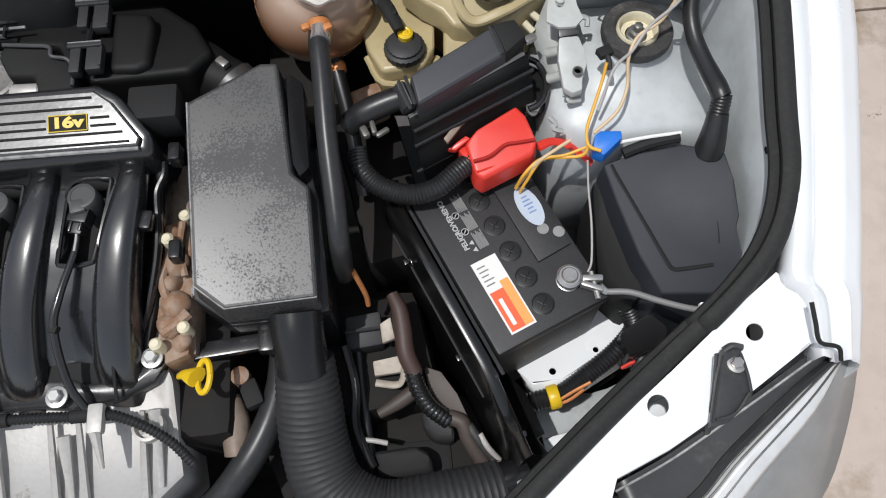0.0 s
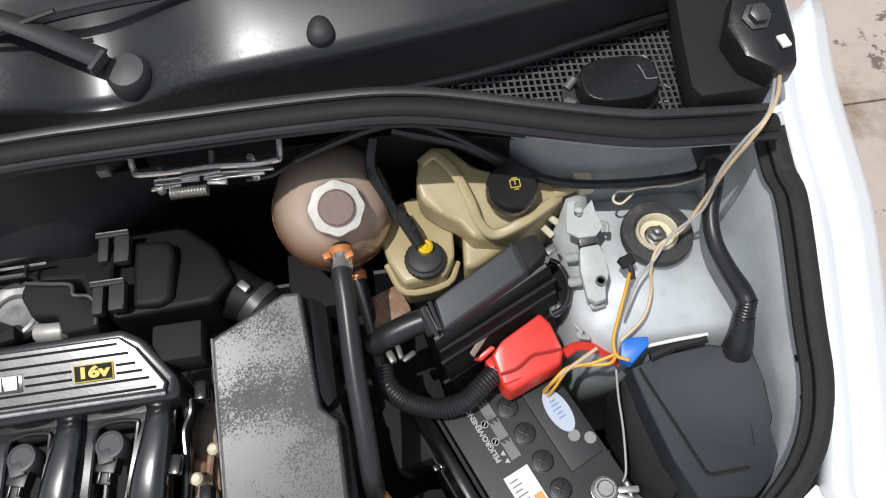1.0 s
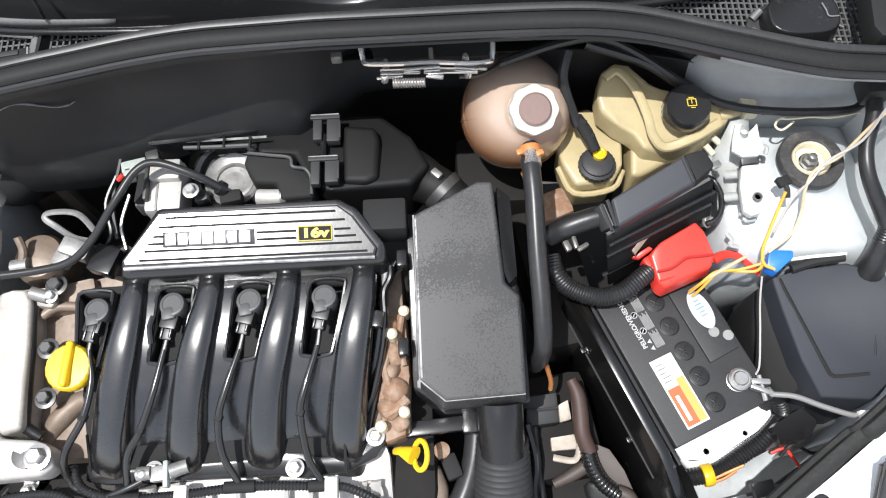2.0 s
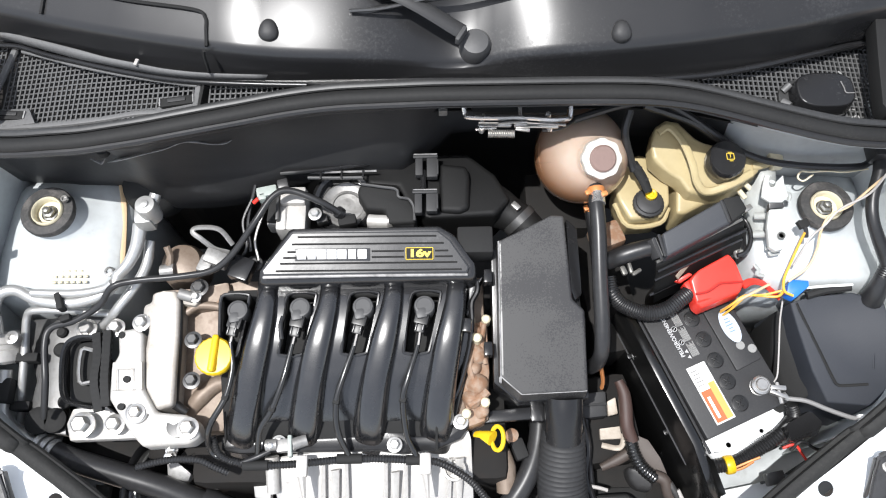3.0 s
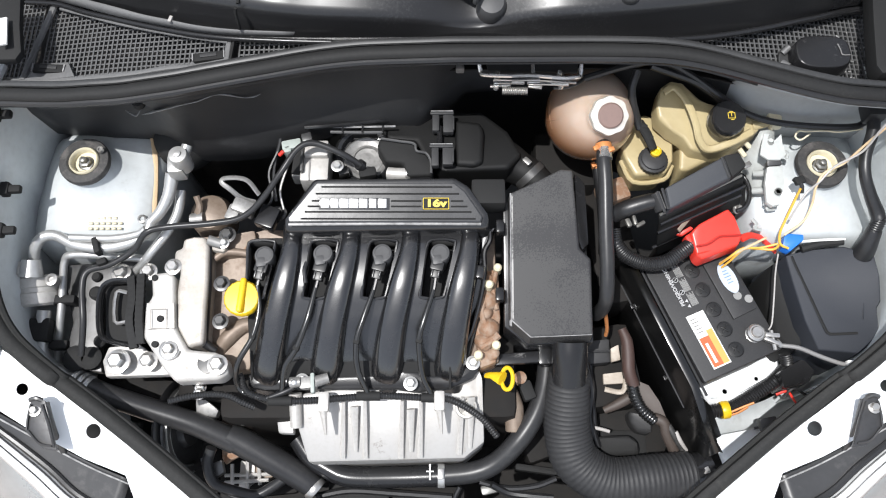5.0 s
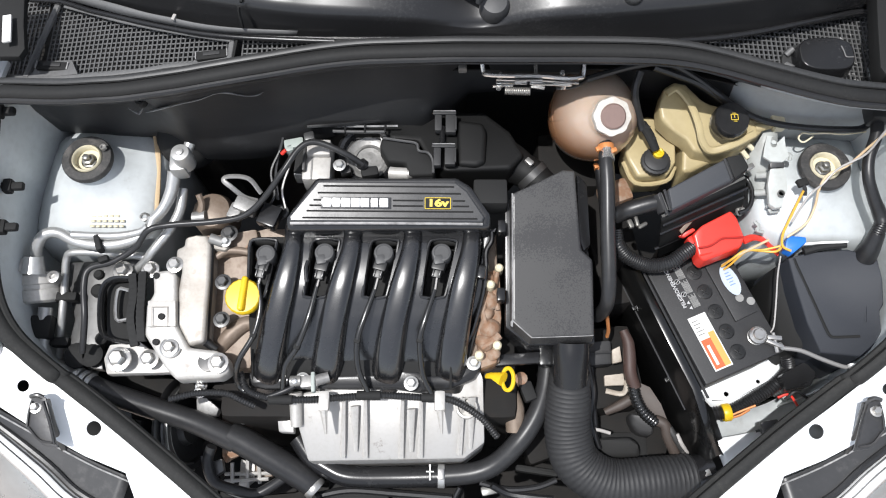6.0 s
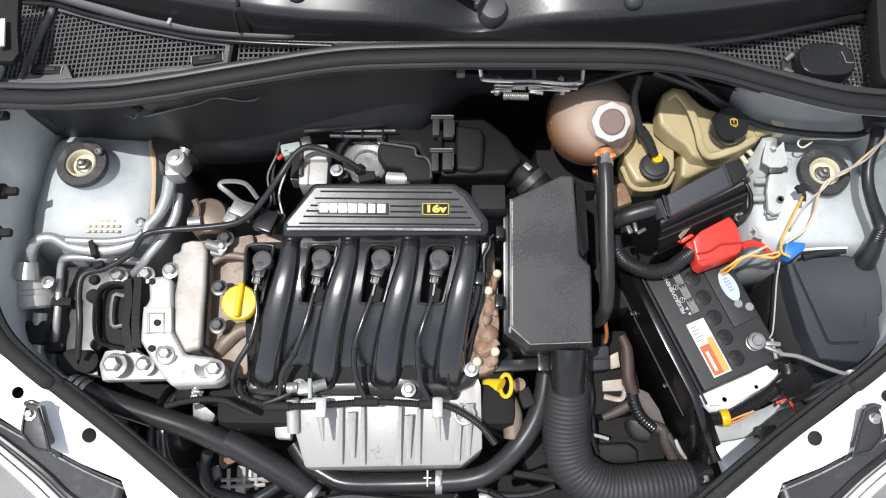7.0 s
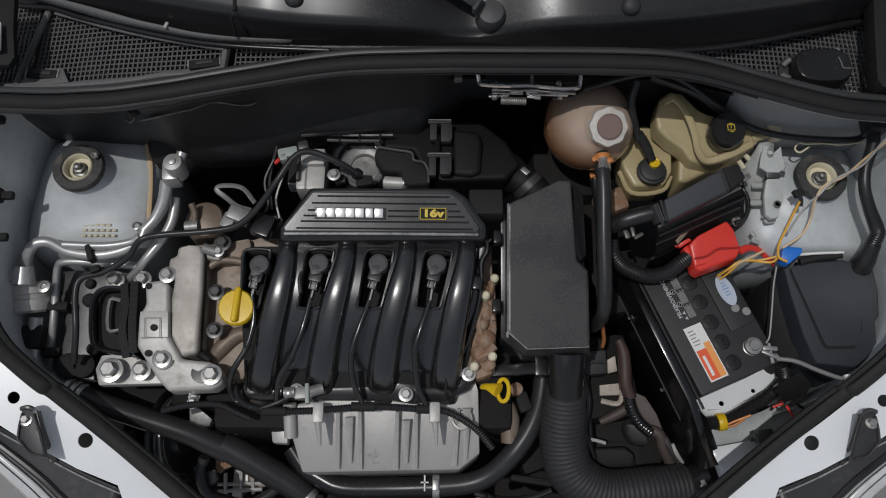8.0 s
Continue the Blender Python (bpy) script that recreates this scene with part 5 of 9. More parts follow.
for v, u0, u1 in ((-0.009, 0.002, 0.192), (0.001, -0.006, 0.202), (0.0115, -0.012, -0.001), (0.0115, 0.103, 0.147), (0.0115, 0.19, 0.208), (0.0195, 0.103, 0.147), (0.0195, -0.018, -0.001), (0.0195, 0.19, 0.214),
                  (0.0275, -0.022, 0.22), (0.0375, -0.028, 0.226)):
    bm = tube(B(), [on_plate(u0, v, 0.0005), on_plate(u1, v, 0.0005)], 0.0014, 6, 2, flat=0.8)
    part("groove", bm, matte_black, pl, "dark groove line")
# maker's mark as plain bars
for k, w in enumerate((0.012, 0.011, 0.013, 0.013, 0.0125, 0.0105, 0.0125)):
    m = on_plate(0.0075 + k * 0.0138, 0.0155, 0.0012)
    bm = rbox(B(), m, (w, 0.0135, 0.003), (18, 1.4, 0), 0.0008)
    part("badge_bar", bm, badge_silver, pl, "silver raised bar")
bm = rbox(B(), on_plate(0.0495, 0.0155, -0.0006), (0.103, 0.0175, 0.0016), (18, 1.4, 0), 0.0006)
part("badge_back", bm, badge_plate, pl)
bm = rbox(B(), on_plate(0.1685, 0.0155, -0.0002), (0.038, 0.0175, 0.002), (18, 1.4, 0), 0.0006)
part("mark_back", bm, matte_black, pl)
for v_ in (0.0075, 0.0235):
    part("mark_frame", tube(B(), [on_plate(0.15, v_, 0.001), on_plate(0.187, v_, 0.001)], 0.0006, 6, 1), print_yellow, pl, "thin yellow frame line")
for u_ in (0.15, 0.187):
    part("mark_frame", tube(B(), [on_plate(u_, 0.0075, 0.001), on_plate(u_, 0.0235, 0.001)], 0.0006, 6, 1), print_yellow, pl, "thin yellow frame line")
letters("mark", "16v", 0.0145, Matrix.Translation(on_plate(0.1685, 0.0157, 0.0014)) @ pose(0, 0, 0, 18, 1.4) @ Matrix.Diagonal((1.45, 1, 1, 1)), print_yellow, pl, 0.0008, "yellow 16v lettering", 0.05)

runners = ([(-0.241, 0.502, 0.868), (-0.239, 0.461, 0.872), (-0.248, 0.411, 0.862), (-0.262, 0.358, 0.835), (-0.274, 0.314, 0.8), (-0.283, 0.286, 0.76)],
           [(-0.151, 0.502, 0.868), (-0.152, 0.461, 0.872), (-0.164, 0.411, 0.862), (-0.178, 0.358, 0.835), (-0.188, 0.315, 0.8), (-0.195, 0.287, 0.76)],
           [(-0.061, 0.503, 0.868), (-0.063, 0.461, 0.872), (-0.074, 0.412, 0.862), (-0.088, 0.359, 0.835), (-0.097, 0.315, 0.8), (-0.101, 0.287, 0.76)],
           [(0.028, 0.503, 0.868), (0.025, 0.461, 0.872), (0.015, 0.412, 0.862), (0.004, 0.359, 0.835), (-0.003, 0.316, 0.8), (-0.006, 0.288, 0.76)])
for pts in runners:
    bm = tube(B(), pts, [0.0125, 0.0148, 0.0188, 0.0215, 0.0238, 0.025], 28, 9, flat=1.0, up=(0, 0, 1), square=3.0)
    part("runner", bm, runner_black, manifold, "glossy black intake runner")


def runner_x(pts, y):
    """The middle of a runner at the depth y."""
    return float(np.interp(y, [p[1] for p in pts[::-1]], [p[0] for p in pts[::-1]]))


def valley(y):
    """The height of the moulded skin between the runners."""
    return float(np.interp(y, (0.275, 0.286, 0.314, 0.358, 0.411, 0.461, 0.502, 0.52), (0.755, 0.769, 0.808, 0.841, 0.8645, 0.874, 0.871, 0.868)))


def well_edge(k, y, right):
    """The side of a coil's opening at the depth y."""
    a, b = ((-0.305, -0.303), (-0.212, -0.222), (-0.124, -0.135), (-0.037, -0.049))[k], ((-0.263, -0.279), (-0.169, -0.187), (-0.081, -0.099), (0.006, -0.013))[k]
    return float(np.interp(y, (0.393, 0.477), ((b if right else a)[1], (b if right else a)[0])))


# the skin between the runners, open where the coils stand
for k in (1, 2, 3):
    left, right = runners[k - 1], runners[k]
    bm = B()
    lines = []
    for y in (0.515, 0.497, 0.477, 0.456, 0.435, 0.414, 0.393, 0.385, 0.372, 0.358, 0.344, 0.33, 0.316, 0.302, 0.29, 0.278):
        a, b, d = runner_x(left, y), runner_x(right, y), max(0.0, 0.393 - y)
        p, q = well_edge(k, y, 0) - 0.14 * d, well_edge(k, y, 1) - 0.21 * d
        sag = 0.003 * min(1.0, d / 0.05)
        lines.append([bm.verts.new((x, y, valley(y) - f * sag)) for x, f in ((a, 0), ((a + p) / 2, 0.4), (p, 0.8), (p + (q - p) / 3, 1), (p + (q - p) * 2 / 3, 1), (q, 0.8), ((b + q) / 2, 0.4), (b, 0))])
    for i, (one, two) in enumerate(zip(lines, lines[1:])):
        for j in range(7):
            if not (2 <= i <= 5 and 2 <= j <= 4):
                bm.faces.new((one[j], one[j + 1], two[j + 1], two[j]))
    part("web", bm, runner_black, manifold, "glossy skin between two runners", angle=60)
for k in range(4):
    v = [Vector((well_edge(k, y, e), y, valley(y) + 0.0012)) for y, e in ((0.477, 0), (0.477, 1), (0.393, 1), (0.393, 0))]
    loop = []
    for i in range(4):
        p, q, r = v[i - 1], v[i], v[(i + 1) % 4]
        loop += [q.lerp(p, 0.13), q.lerp(r, 0.13)]
    loop.append(loop[0])
    bm = tube(B(), loop, 0.0026, 8, 3)
    part("well_rim", bm, gloss_black, manifold)
    bm = B()
    low = [q + Vector((0, 0, -0.04)) for q in v]
    grid(bm, [[*v, v[0]], [*low, low[0]]])
    part("well_wall", bm, matte_black, manifold, solid=0.002)
# moulded rib down the end of the manifold, with its clip
bm = tube(B(), [(0.057, 0.491, 0.87), (0.056, 0.478, 0.868), (0.048, 0.462, 0.862), (0.048, 0.432, 0.855), (0.043, 0.4, 0.84), (0.031, 0.36, 0.82), (0.018, 0.33, 0.8), (0.011, 0.306, 0.79)], [0.004, 0.0042, 0.0042, 0.004], 10, 6, flat=1.6, up=(0, 0, 1))
part("side_rib", bm, gloss_black, manifold, "moulded rib along the end of the manifold")
bm = rbox(B(), (0.041, 0.428, 0.868), (0.012, 0.02, 0.012), (0, 0, -8), 0.003)
part("side_clip", bm, gloss_black, manifold)
bm = prism(B(), [(0.042, 0.49, 0.862), (0.066, 0.501, 0.87), (0.057, 0.485, 0.865), (0.051, 0.468, 0.858), (0.048, 0.395, 0.83), (0.035, 0.355, 0.81), (0.019, 0.318, 0.79), (0.007, 0.317, 0.79)], 0.03, 0.003)
part("side_wall", bm, runner_black, manifold, "glossy black end wall")
bm = tube(B(), [(-0.299, 0.323, 0.82), (-0.302, 0.282, 0.79)], 0.0016, 6, 2)
part("pin", bm, matte_black, manifold)
bm = tube(B(), [(-0.215, 0.444, 0.872), (-0.218, 0.431, 0.872), (-0.216, 0.413, 0.868)], 0.0035, 8, 4)
part("harness_clip", bm, gloss_black, manifold, "small black clip beside a coil")
# dark tray under the coils, open side plates
bm = prism(B(), [(-0.305, 0.495, 0.842), (0.041, 0.5, 0.842), (0.04, 0.371, 0.825), (0.015, 0.282, 0.79), (-0.304, 0.28, 0.79), (-0.308, 0.369, 0.825)], 0.02, 0.003)
part("coil_tray", bm, matte_black, manifold, "black tray below the coils")
# flange along the head
bm = B()
prism(bm, [(-0.308, 0.294, 0.795), (-0.284, 0.286, 0.795), (-0.087, 0.291, 0.795), (-0.074, 0.295, 0.797), (-0.051, 0.295, 0.797), (-0.039, 0.289, 0.797), (0.008, 0.289, 0.797), (0.03, 0.316, 0.8), (0.047, 0.308, 0.8), (0.03, 0.285, 0.795), (-0.002, 0.272, 0.79), (-0.051, 0.266, 0.79), (-0.086, 0.271, 0.79), (-0.282, 0.27, 0.79), (-0.308, 0.275, 0.79)], 0.014, 0.003)
fl = part("flange", bm, satin_black, manifold, "black plastic manifold flange")
for p in ((-0.063, 0.277, 0.8), (0.03, 0.307, 0.803), (-0.225, 0.282, 0.8)):
    bolt(manifold, p, 0.007, bright_alu)
bm = tube(B(), [(-0.241, 0.278, 0.806), (-0.225, 0.279, 0.808)], [0.0085, 0.0075], 14, 3)
tube(bm, [(-0.204, 0.279, 0.808), (-0.185, 0.285, 0.806)], [0.0085, 0.008], 14, 3)
rbox(bm, (-0.214, 0.278, 0.804), (0.026, 0.018, 0.014), (0, 0, 6), 0.003)
fr = part("fuel_rail_end", bm, throttle_alu, manifold, "grey metal fuel rail end")
bm = rbox(B(), (-0.207, 0.276, 0.81), (0.006, 0.03, 0.012), (0, 0, 4), 0.002)
part("retainer", bm, sensor_green, fr, "pale plastic retainer")
bm = lathe(B(), (-0.234, 0.277, 0.815), [(0.0045, -0.004), (0.0045, 0.001), (0.003, 0.002)], 12)
part("screw", bm, chrome, fr)
bm = tube(B(), [(-0.004, 0.31, 0.82), (-0.004, 0.268, 0.8)], 0.0018, 6, 3)
part("pin", bm, matte_black, manifold)
bm = rbox(B(), (0.054, 0.541, 0.89), (0.05, 0.04, 0.04), (0, 0, 0), 0.004)
part("side_housing", bm, matte_black, manifold)

# ---- ignition coils with leads ----
coils = (((-0.277, 0.452, 0.882), ((-0.283, 0.427, 0.872), (-0.287, 0.41, 0.866), (-0.283, 0.377, 0.86), (-0.292, 0.337, 0.85), (-0.315, 0.298, 0.835), (-0.318, 0.271, 0.8), (-0.287, 0.257, 0.8))),
         ((-0.19, 0.453, 0.886), ((-0.196, 0.425, 0.872), (-0.201, 0.405, 0.868), (-0.212, 0.36, 0.86), (-0.228, 0.321, 0.845), (-0.246, 0.295, 0.83), (-0.254, 0.263, 0.8))),
         ((-0.103, 0.453, 0.886), ((-0.11, 0.427, 0.872), (-0.116, 0.401, 0.868), (-0.129, 0.364, 0.862), (-0.14, 0.329, 0.85), (-0.139, 0.292, 0.83), (-0.126, 0.262, 0.8))),
         ((-0.018, 0.453, 0.886), ((-0.024, 0.428, 0.872), (-0.028, 0.401, 0.868), (-0.041, 0.36, 0.862), (-0.049, 0.33, 0.85), (-0.045, 0.286, 0.82), (-0.031, 0.259, 0.8))))
for head, lead in coils:
    coil = thing("ignition_coil", Vector(head) - Vector((0, 0, 0.05)), "black plug-top ignition coil with its wiring lead", "ignition coil", "ignition coils")
    bm = lathe(B(), Vector(head) - Vector((0, 0, 0.03)), [(0.0105, -0.03), (0.0115, 0), (0.0145, 0.010), (0.0145, 0.0285), (0.0135, 0.0305), (0.011, 0.031), (0.0105, 0.0303), (0.004, 0.0303)], 28)
    rbox(bm, Vector(head) + Vector((-0.004, -0.01, -0.010)), (0.016, 0.016, 0.022), (0, 0, 10), 0.004)
    part("coil_body", bm, faded_grey, coil)
    d = (Vector(lead[0]) - Vector(head))
    ang = math.degrees(math.atan2(d.x, -d.y))
    bm = rbox(B(), Vector(head).lerp(Vector(lead[0]), 0.5) - Vector((0, 0, 0.006)), (0.02, 0.026, 0.018), (0, 0, ang), 0.003)
    rbox(bm, Vector(lead[0]), (0.014, 0.02, 0.013), (8, 0, ang), 0.002)
    cn = part("connector", bm, plug_black, coil)
    for s in (-0.005, 0.005):
        bm = rbox(B(), Vector(lead[0]) + Vector((s, 0, 0.007)), (0.003, 0.018, 0.003), (8, 0, ang), 0.001)
        part("latch_tab", bm, satin_black, cn)
    bm = tube(B(), [Vector(lead[0]) + Vector((0, 0, 0))] + [Vector(p) for p in lead[1:]], [0.0028, 0.0036, 0.0042, 0.0043, 0.0043], 10, 8)
    part("lead", bm, shiny_sheath, coil, "black sheathed lead")
    bm = tube(B(), [Vector(lead[0]) + Vector((0, -0.006, 0.004)), Vector(lead[0]).lerp(Vector(lead[1]), 0.6) + Vector((0.001, 0, 0.003)), Vector(lead[1]) + Vector((0.001, 0, 0.003))], 0.0014, 6, 3)
    part("bare_wire", bm, pale_wire, coil, "pale wire at the plug")
    bm = B()
    p = Vector(lead[3])
    rbox(bm, p, (0.009, 0.010, 0.009), (0, 0, 70), 0.003)
    part("lead_clip", bm, matte_black, coil)

# wiring harness along the front of the manifold
harness = thing("wiring_harness", (-0.169, 0.26, 0.8), "black corrugated wiring harness along the engine", "wiring harness")
for pts, r, rb in (([(-0.317, 0.291, 0.81), (-0.304, 0.265, 0.8), (-0.261, 0.253, 0.8), (-0.202, 0.253, 0.8), (-0.119, 0.259, 0.8), (-0.043, 0.256, 0.8), (-0.002, 0.252, 0.8), (0.04, 0.23, 0.785), (0.066, 0.203, 0.77)], 0.0058, (0.004, 0.0012)),
                   ([(-0.421, 0.252, 0.8), (-0.38, 0.261, 0.8), (-0.338, 0.261, 0.8), (-0.313, 0.251, 0.795), (-0.295, 0.244, 0.79)], 0.0055, (0.004, 0.001)),
                   ([(-0.278, 0.255, 0.8), (-0.253, 0.263, 0.805), (-0.236, 0.271, 0.805)], 0.004, None)):
    bm = tube(B(), pts, r, 10, 8, rb)
    part("loom", bm, rubber, harness)
for p in ((-0.253, 0.252, 0.8), (-0.123, 0.259, 0.8), (-0.027, 0.256, 0.8)):
    bm = lathe(B(), Vector(p) - Vector((0.02, 0, 0)), [(0.007, 0), (0.007, 0.035)], 12, (1, 0, 0))
    part("tape", bm, matte_black, harness)

# ---- ribbed aluminium casting in front ----
shield = thing("head_casting", (-0.101, 0.219, 0.7), "bright ribbed aluminium casting with stains below the manifold", "casting")
bm = B()
prism(bm, [(-0.228, 0.267, 0.78), (0.037, 0.311, 0.785), (0.045, 0.287, 0.785), (0.048, 0.198, 0.745), (0.017, 0.175, 0.735), (-0.221, 0.17, 0.735), (-0.237, 0.227, 0.765), (-0.24, 0.258, 0.78)], 0.10, 0.006)
part("casting", bm, streaked_alu, shield)
ribs = ((((-0.164, 0.254, 0.782)), ((-0.167, 0.176, 0.742))), (((-0.132, 0.255, 0.782)), ((-0.133, 0.176, 0.742))), (((-0.076, 0.255, 0.782)), ((-0.079, 0.176, 0.742))), (((-0.048, 0.255, 0.782)), ((-0.05, 0.177, 0.742))), (((0.015, 0.26, 0.782)), ((0.009, 0.181, 0.742))))
for a, b in ribs:
    bm = tube(B(), [a, b], [0.003, 0.005], 6, 4)
    part("rib", bm, cast_alu, shield)
for a, b in ((((-0.148, 0.247, 0.779)), ((-0.147, 0.184, 0.746))), (((-0.063, 0.243, 0.779)), ((-0.063, 0.184, 0.746))), (((0.028, 0.26, 0.783)), ((0.026, 0.189, 0.746)))):
    bm = tube(B(), [a, b], [0.007, 0.003], 8, 4, flat=0.5)
    part("fin", bm, cast_alu, shield)
for p in ((-0.19, 0.249, 0.806), (-0.02, 0.25, 0.806)):
    bm = rbox(B(), p, (0.016, 0.03, 0.012), (0, 0, 0), 0.004)
    tube(bm, [Vector(p) + Vector((0, -0.012, 0.002)), Vector(p) + Vector((0.003, -0.045, -0.016))], [0.006, 0.002], 8, 4)
    part("clip", bm, cast_alu, shield, "pale cast lug")
bm = tube(B(), [(-0.237, 0.266, 0.785), (-0.236, 0.219, 0.765)], [0.010, 0.009], 10, 4)
part("end_boss", bm, cast_alu, shield)
bm = lathe(B(), (0.02, 0.245, 0.778), [(0.016, -0.01), (0.016, 0.002), (0.013, 0.003), (0.012, -0.004)], 24)
part("round_boss", bm, cast_alu, shield)

# ---- dipstick ----
dip = thing("dipstick", (0.07, 0.301, 0.7), "yellow looped dipstick handle", "dipstick")
bm = B()
c = Vector((0.081, 0.284, 0.8))
loop = [c + Vector((0.008 * math.cos(a), 0.0165 * math.sin(a), 0.006 * math.cos(a))) for a in (2 * math.pi * q / 16 for q in range(17))]
tube(bm, loop, 0.0032, 8, 2)
part("handle_loop", bm, yellow_plastic, dip)
bm = tube(B(), [(0.074, 0.284, 0.8), (0.059, 0.291, 0.79), (0.051, 0.293, 0.78)], [0.012, 0.006, 0.005], 10, 4, flat=0.7)
part("plug", bm, yellow_plastic, dip)
bm = tube(B(), [(0.051, 0.293, 0.78), (0.043, 0.301, 0.7)], 0.004, 8, 3)
part("guide_tube", bm, dark_steel, dip)

# ---- throttle body, intake box, pipes behind the manifold ----
throttle = thing("throttle_body", (-0.155, 0.621, 0.85), "silver throttle body behind the manifold", "throttle body")
bm = B()
rbox(bm, (-0.208, 0.598, 0.876), (0.044, 0.066, 0.044), (0, 0, 0), 0.006)
mh = part("motor_housing", bm, cast_alu, throttle, "grey cast motor housing")
bm = rbox(B(), (-0.205, 0.615, 0.9), (0.036, 0.026, 0.016), (0, 0, 0), 0.003)
part("step", bm, cast_alu, mh)
for p, s in (((-0.215, 0.591, 0.895), (0.003, 0.05, 0.008)), ((-0.194, 0.591, 0.895), (0.003, 0.05, 0.004)), ((-0.205, 0.6, 0.895), (0.026, 0.002, 0.004))):
    part("rib", rbox(B(), p, s, (0, 0, 0), 0.001), throttle_alu, mh)
bm = rbox(B(), (-0.235, 0.604, 0.88), (0.014, 0.05, 0.03), (0, 0, -4), 0.003)
part("connector", bm, matte_black, throttle, "black connector")
bm = rbox(B(), (-0.231, 0.587, 0.875), (0.026, 0.022, 0.03), (0, 0, 0), 0.004)
part("flange_lug", bm, throttle_alu, throttle)
bm = rbox(B(), (-0.226, 0.602, 0.898), (0.004, 0.05, 0.02), (0, 0, 0), 0.001)
part("cover_edge", bm, dark_steel, throttle)
for p in ((-0.22, 0.632, 0.905), (-0.165, 0.585, 0.885)):
    bm = rbox(B(), p, (0.016, 0.014, 0.016), (0, 0, 15), 0.003)
    part("lug", bm, dark_steel, throttle)
bm = lathe(B(), (-0.132, 0.615, 0.868), [(0.036, -0.02), (0.036, 0.006), (0.033, 0.009), (0.029, 0.006), (0.012, 0.004), (0.004, 0.005)], 32)
bf = part("bore_flange", bm, throttle_alu, throttle)
bm = lathe(B(), (-0.131, 0.612, 0.873), [(0.024, -0.004), (0.0245, 0.002), (0.021, 0.003), (0.020, 0.0), (0.004, -0.002)], 28)
part("bore_plate", bm, throttle_alu, bf)
bm = lathe(B(), (-0.135, 0.62, 0.872), [(0.05, -0.04), (0.05, -0.004), (0.048, 0.004), (0.043, 0.008), (0.038, 0.006), (0.037, -0.006)], 40, (0, -0.15, 1))
el = part("inlet_elbow", bm, gloss_black, throttle, "black plastic inlet elbow")
for a in (60, 95, 130):
    p = Vector((-0.135, 0.618, 0.876)) + Vector((0.046 * math.cos(radians(a)), 0.046 * math.sin(radians(a)), 0.002))
    part("clip", rbox(B(), p, (0.005, 0.012, 0.006), (0, 0, a - 90), 0.0015), dark_steel, el)
bm = tube(B(), [(-0.097, 0.582, 0.886), (-0.085, 0.58, 0.888), (-0.064, 0.579, 0.888)], 0.0098, 14, 3)
part("pipe_stub", bm, cast_alu, throttle)
bm = lathe(B(), (-0.07, 0.579, 0.888), [(0.0105, 0), (0.0112, 0.002), (0.0112, 0.005), (0.0105, 0.007)], 18, (1, 0, 0))
part("clamp_ring", bm, steel, throttle)
bm = tube(B(), [(-0.063, 0.579, 0.888), (-0.033, 0.579, 0.885)], 0.0095, 12, 3)
part("hose_end", bm, rubber, throttle)
bm = rbox(B(), (-0.127, 0.578, 0.892), (0.026, 0.016, 0.02), (0, 0, 10), 0.004)
part("sensor_plug", bm, matte_black, throttle, "black sensor plug")
bolt(throttle, (-0.172, 0.585, 0.905), 0.0062, bright_alu)
bm = B()
rbox(bm, (-0.244, 0.624, 0.895), (0.03, 0.016, 0.02), (0, 0, 12), 0.003)
rbox(bm, (-0.25, 0.616, 0.895), (0.012, 0.012, 0.02), (0, 0, 12), 0.003)
part("sensor", bm, sensor_green, throttle, "pale grey green sensor")
bm = tube(B(), [(-0.255, 0.611, 0.905), (-0.262, 0.607, 0.9)], 0.003, 8, 2)
part("red_plug", bm, red_plastic, throttle)

ibox = thing("intake_duct", (-0.003, 0.652, 0.85), "black plastic intake resonator with moulded clips", "intake duct")
bm = B()
prism(bm, [(-0.236, 0.672, 0.885), (-0.144, 0.678, 0.885), (-0.091, 0.681, 0.885), (-0.052, 0.693, 0.885), (0.048, 0.692, 0.882), (0.088, 0.655, 0.885), (0.108, 0.612, 0.892), (0.086, 0.585, 0.895), (-0.011, 0.579, 0.9), (-0.037, 0.592, 0.898), (-0.055, 0.633, 0.895), (-0.098, 0.638, 0.895), (-0.108, 0.652, 0.89), (-0.222, 0.65, 0.89)], 0.09, 0.012, 0.0, 4)
body_ = part("body", bm, deep_matte, ibox)
# raised lobe towards the throttle, and the square chamber beside the clips
bm = prism(B(), [(-0.11, 0.635, 0.9), (-0.056, 0.625, 0.905), (-0.051, 0.61, 0.905), (-0.039, 0.609, 0.9), (-0.03, 0.595, 0.9), (-0.028, 0.573, 0.9), (-0.069, 0.571, 0.9), (-0.073, 0.594, 0.9), (-0.1, 0.595, 0.9), (-0.114, 0.621, 0.9)], 0.04, 0.006, 0.002, 3)
part("lobe", bm, matte_black, body_, "moulded lobe of the duct")
bm = tube(B(), [(-0.108, 0.633, 0.903), (-0.079, 0.626, 0.907), (-0.057, 0.621, 0.908), (-0.053, 0.609, 0.908), (-0.039, 0.607, 0.904), (-0.032, 0.595, 0.902), (-0.031, 0.574, 0.902)], 0.0022, 8, 5)
part("moulded_edge", bm, faded_grey, body_)
bm = prism(B(), [(0.006, 0.664, 0.905), (0.045, 0.659, 0.905), (0.049, 0.643, 0.905), (0.047, 0.593, 0.905), (0.035, 0.586, 0.905), (0.006, 0.588, 0.905)], 0.03, 0.008, 0.004, 3)
part("chamber", bm, deep_matte, body_, "square raised chamber")
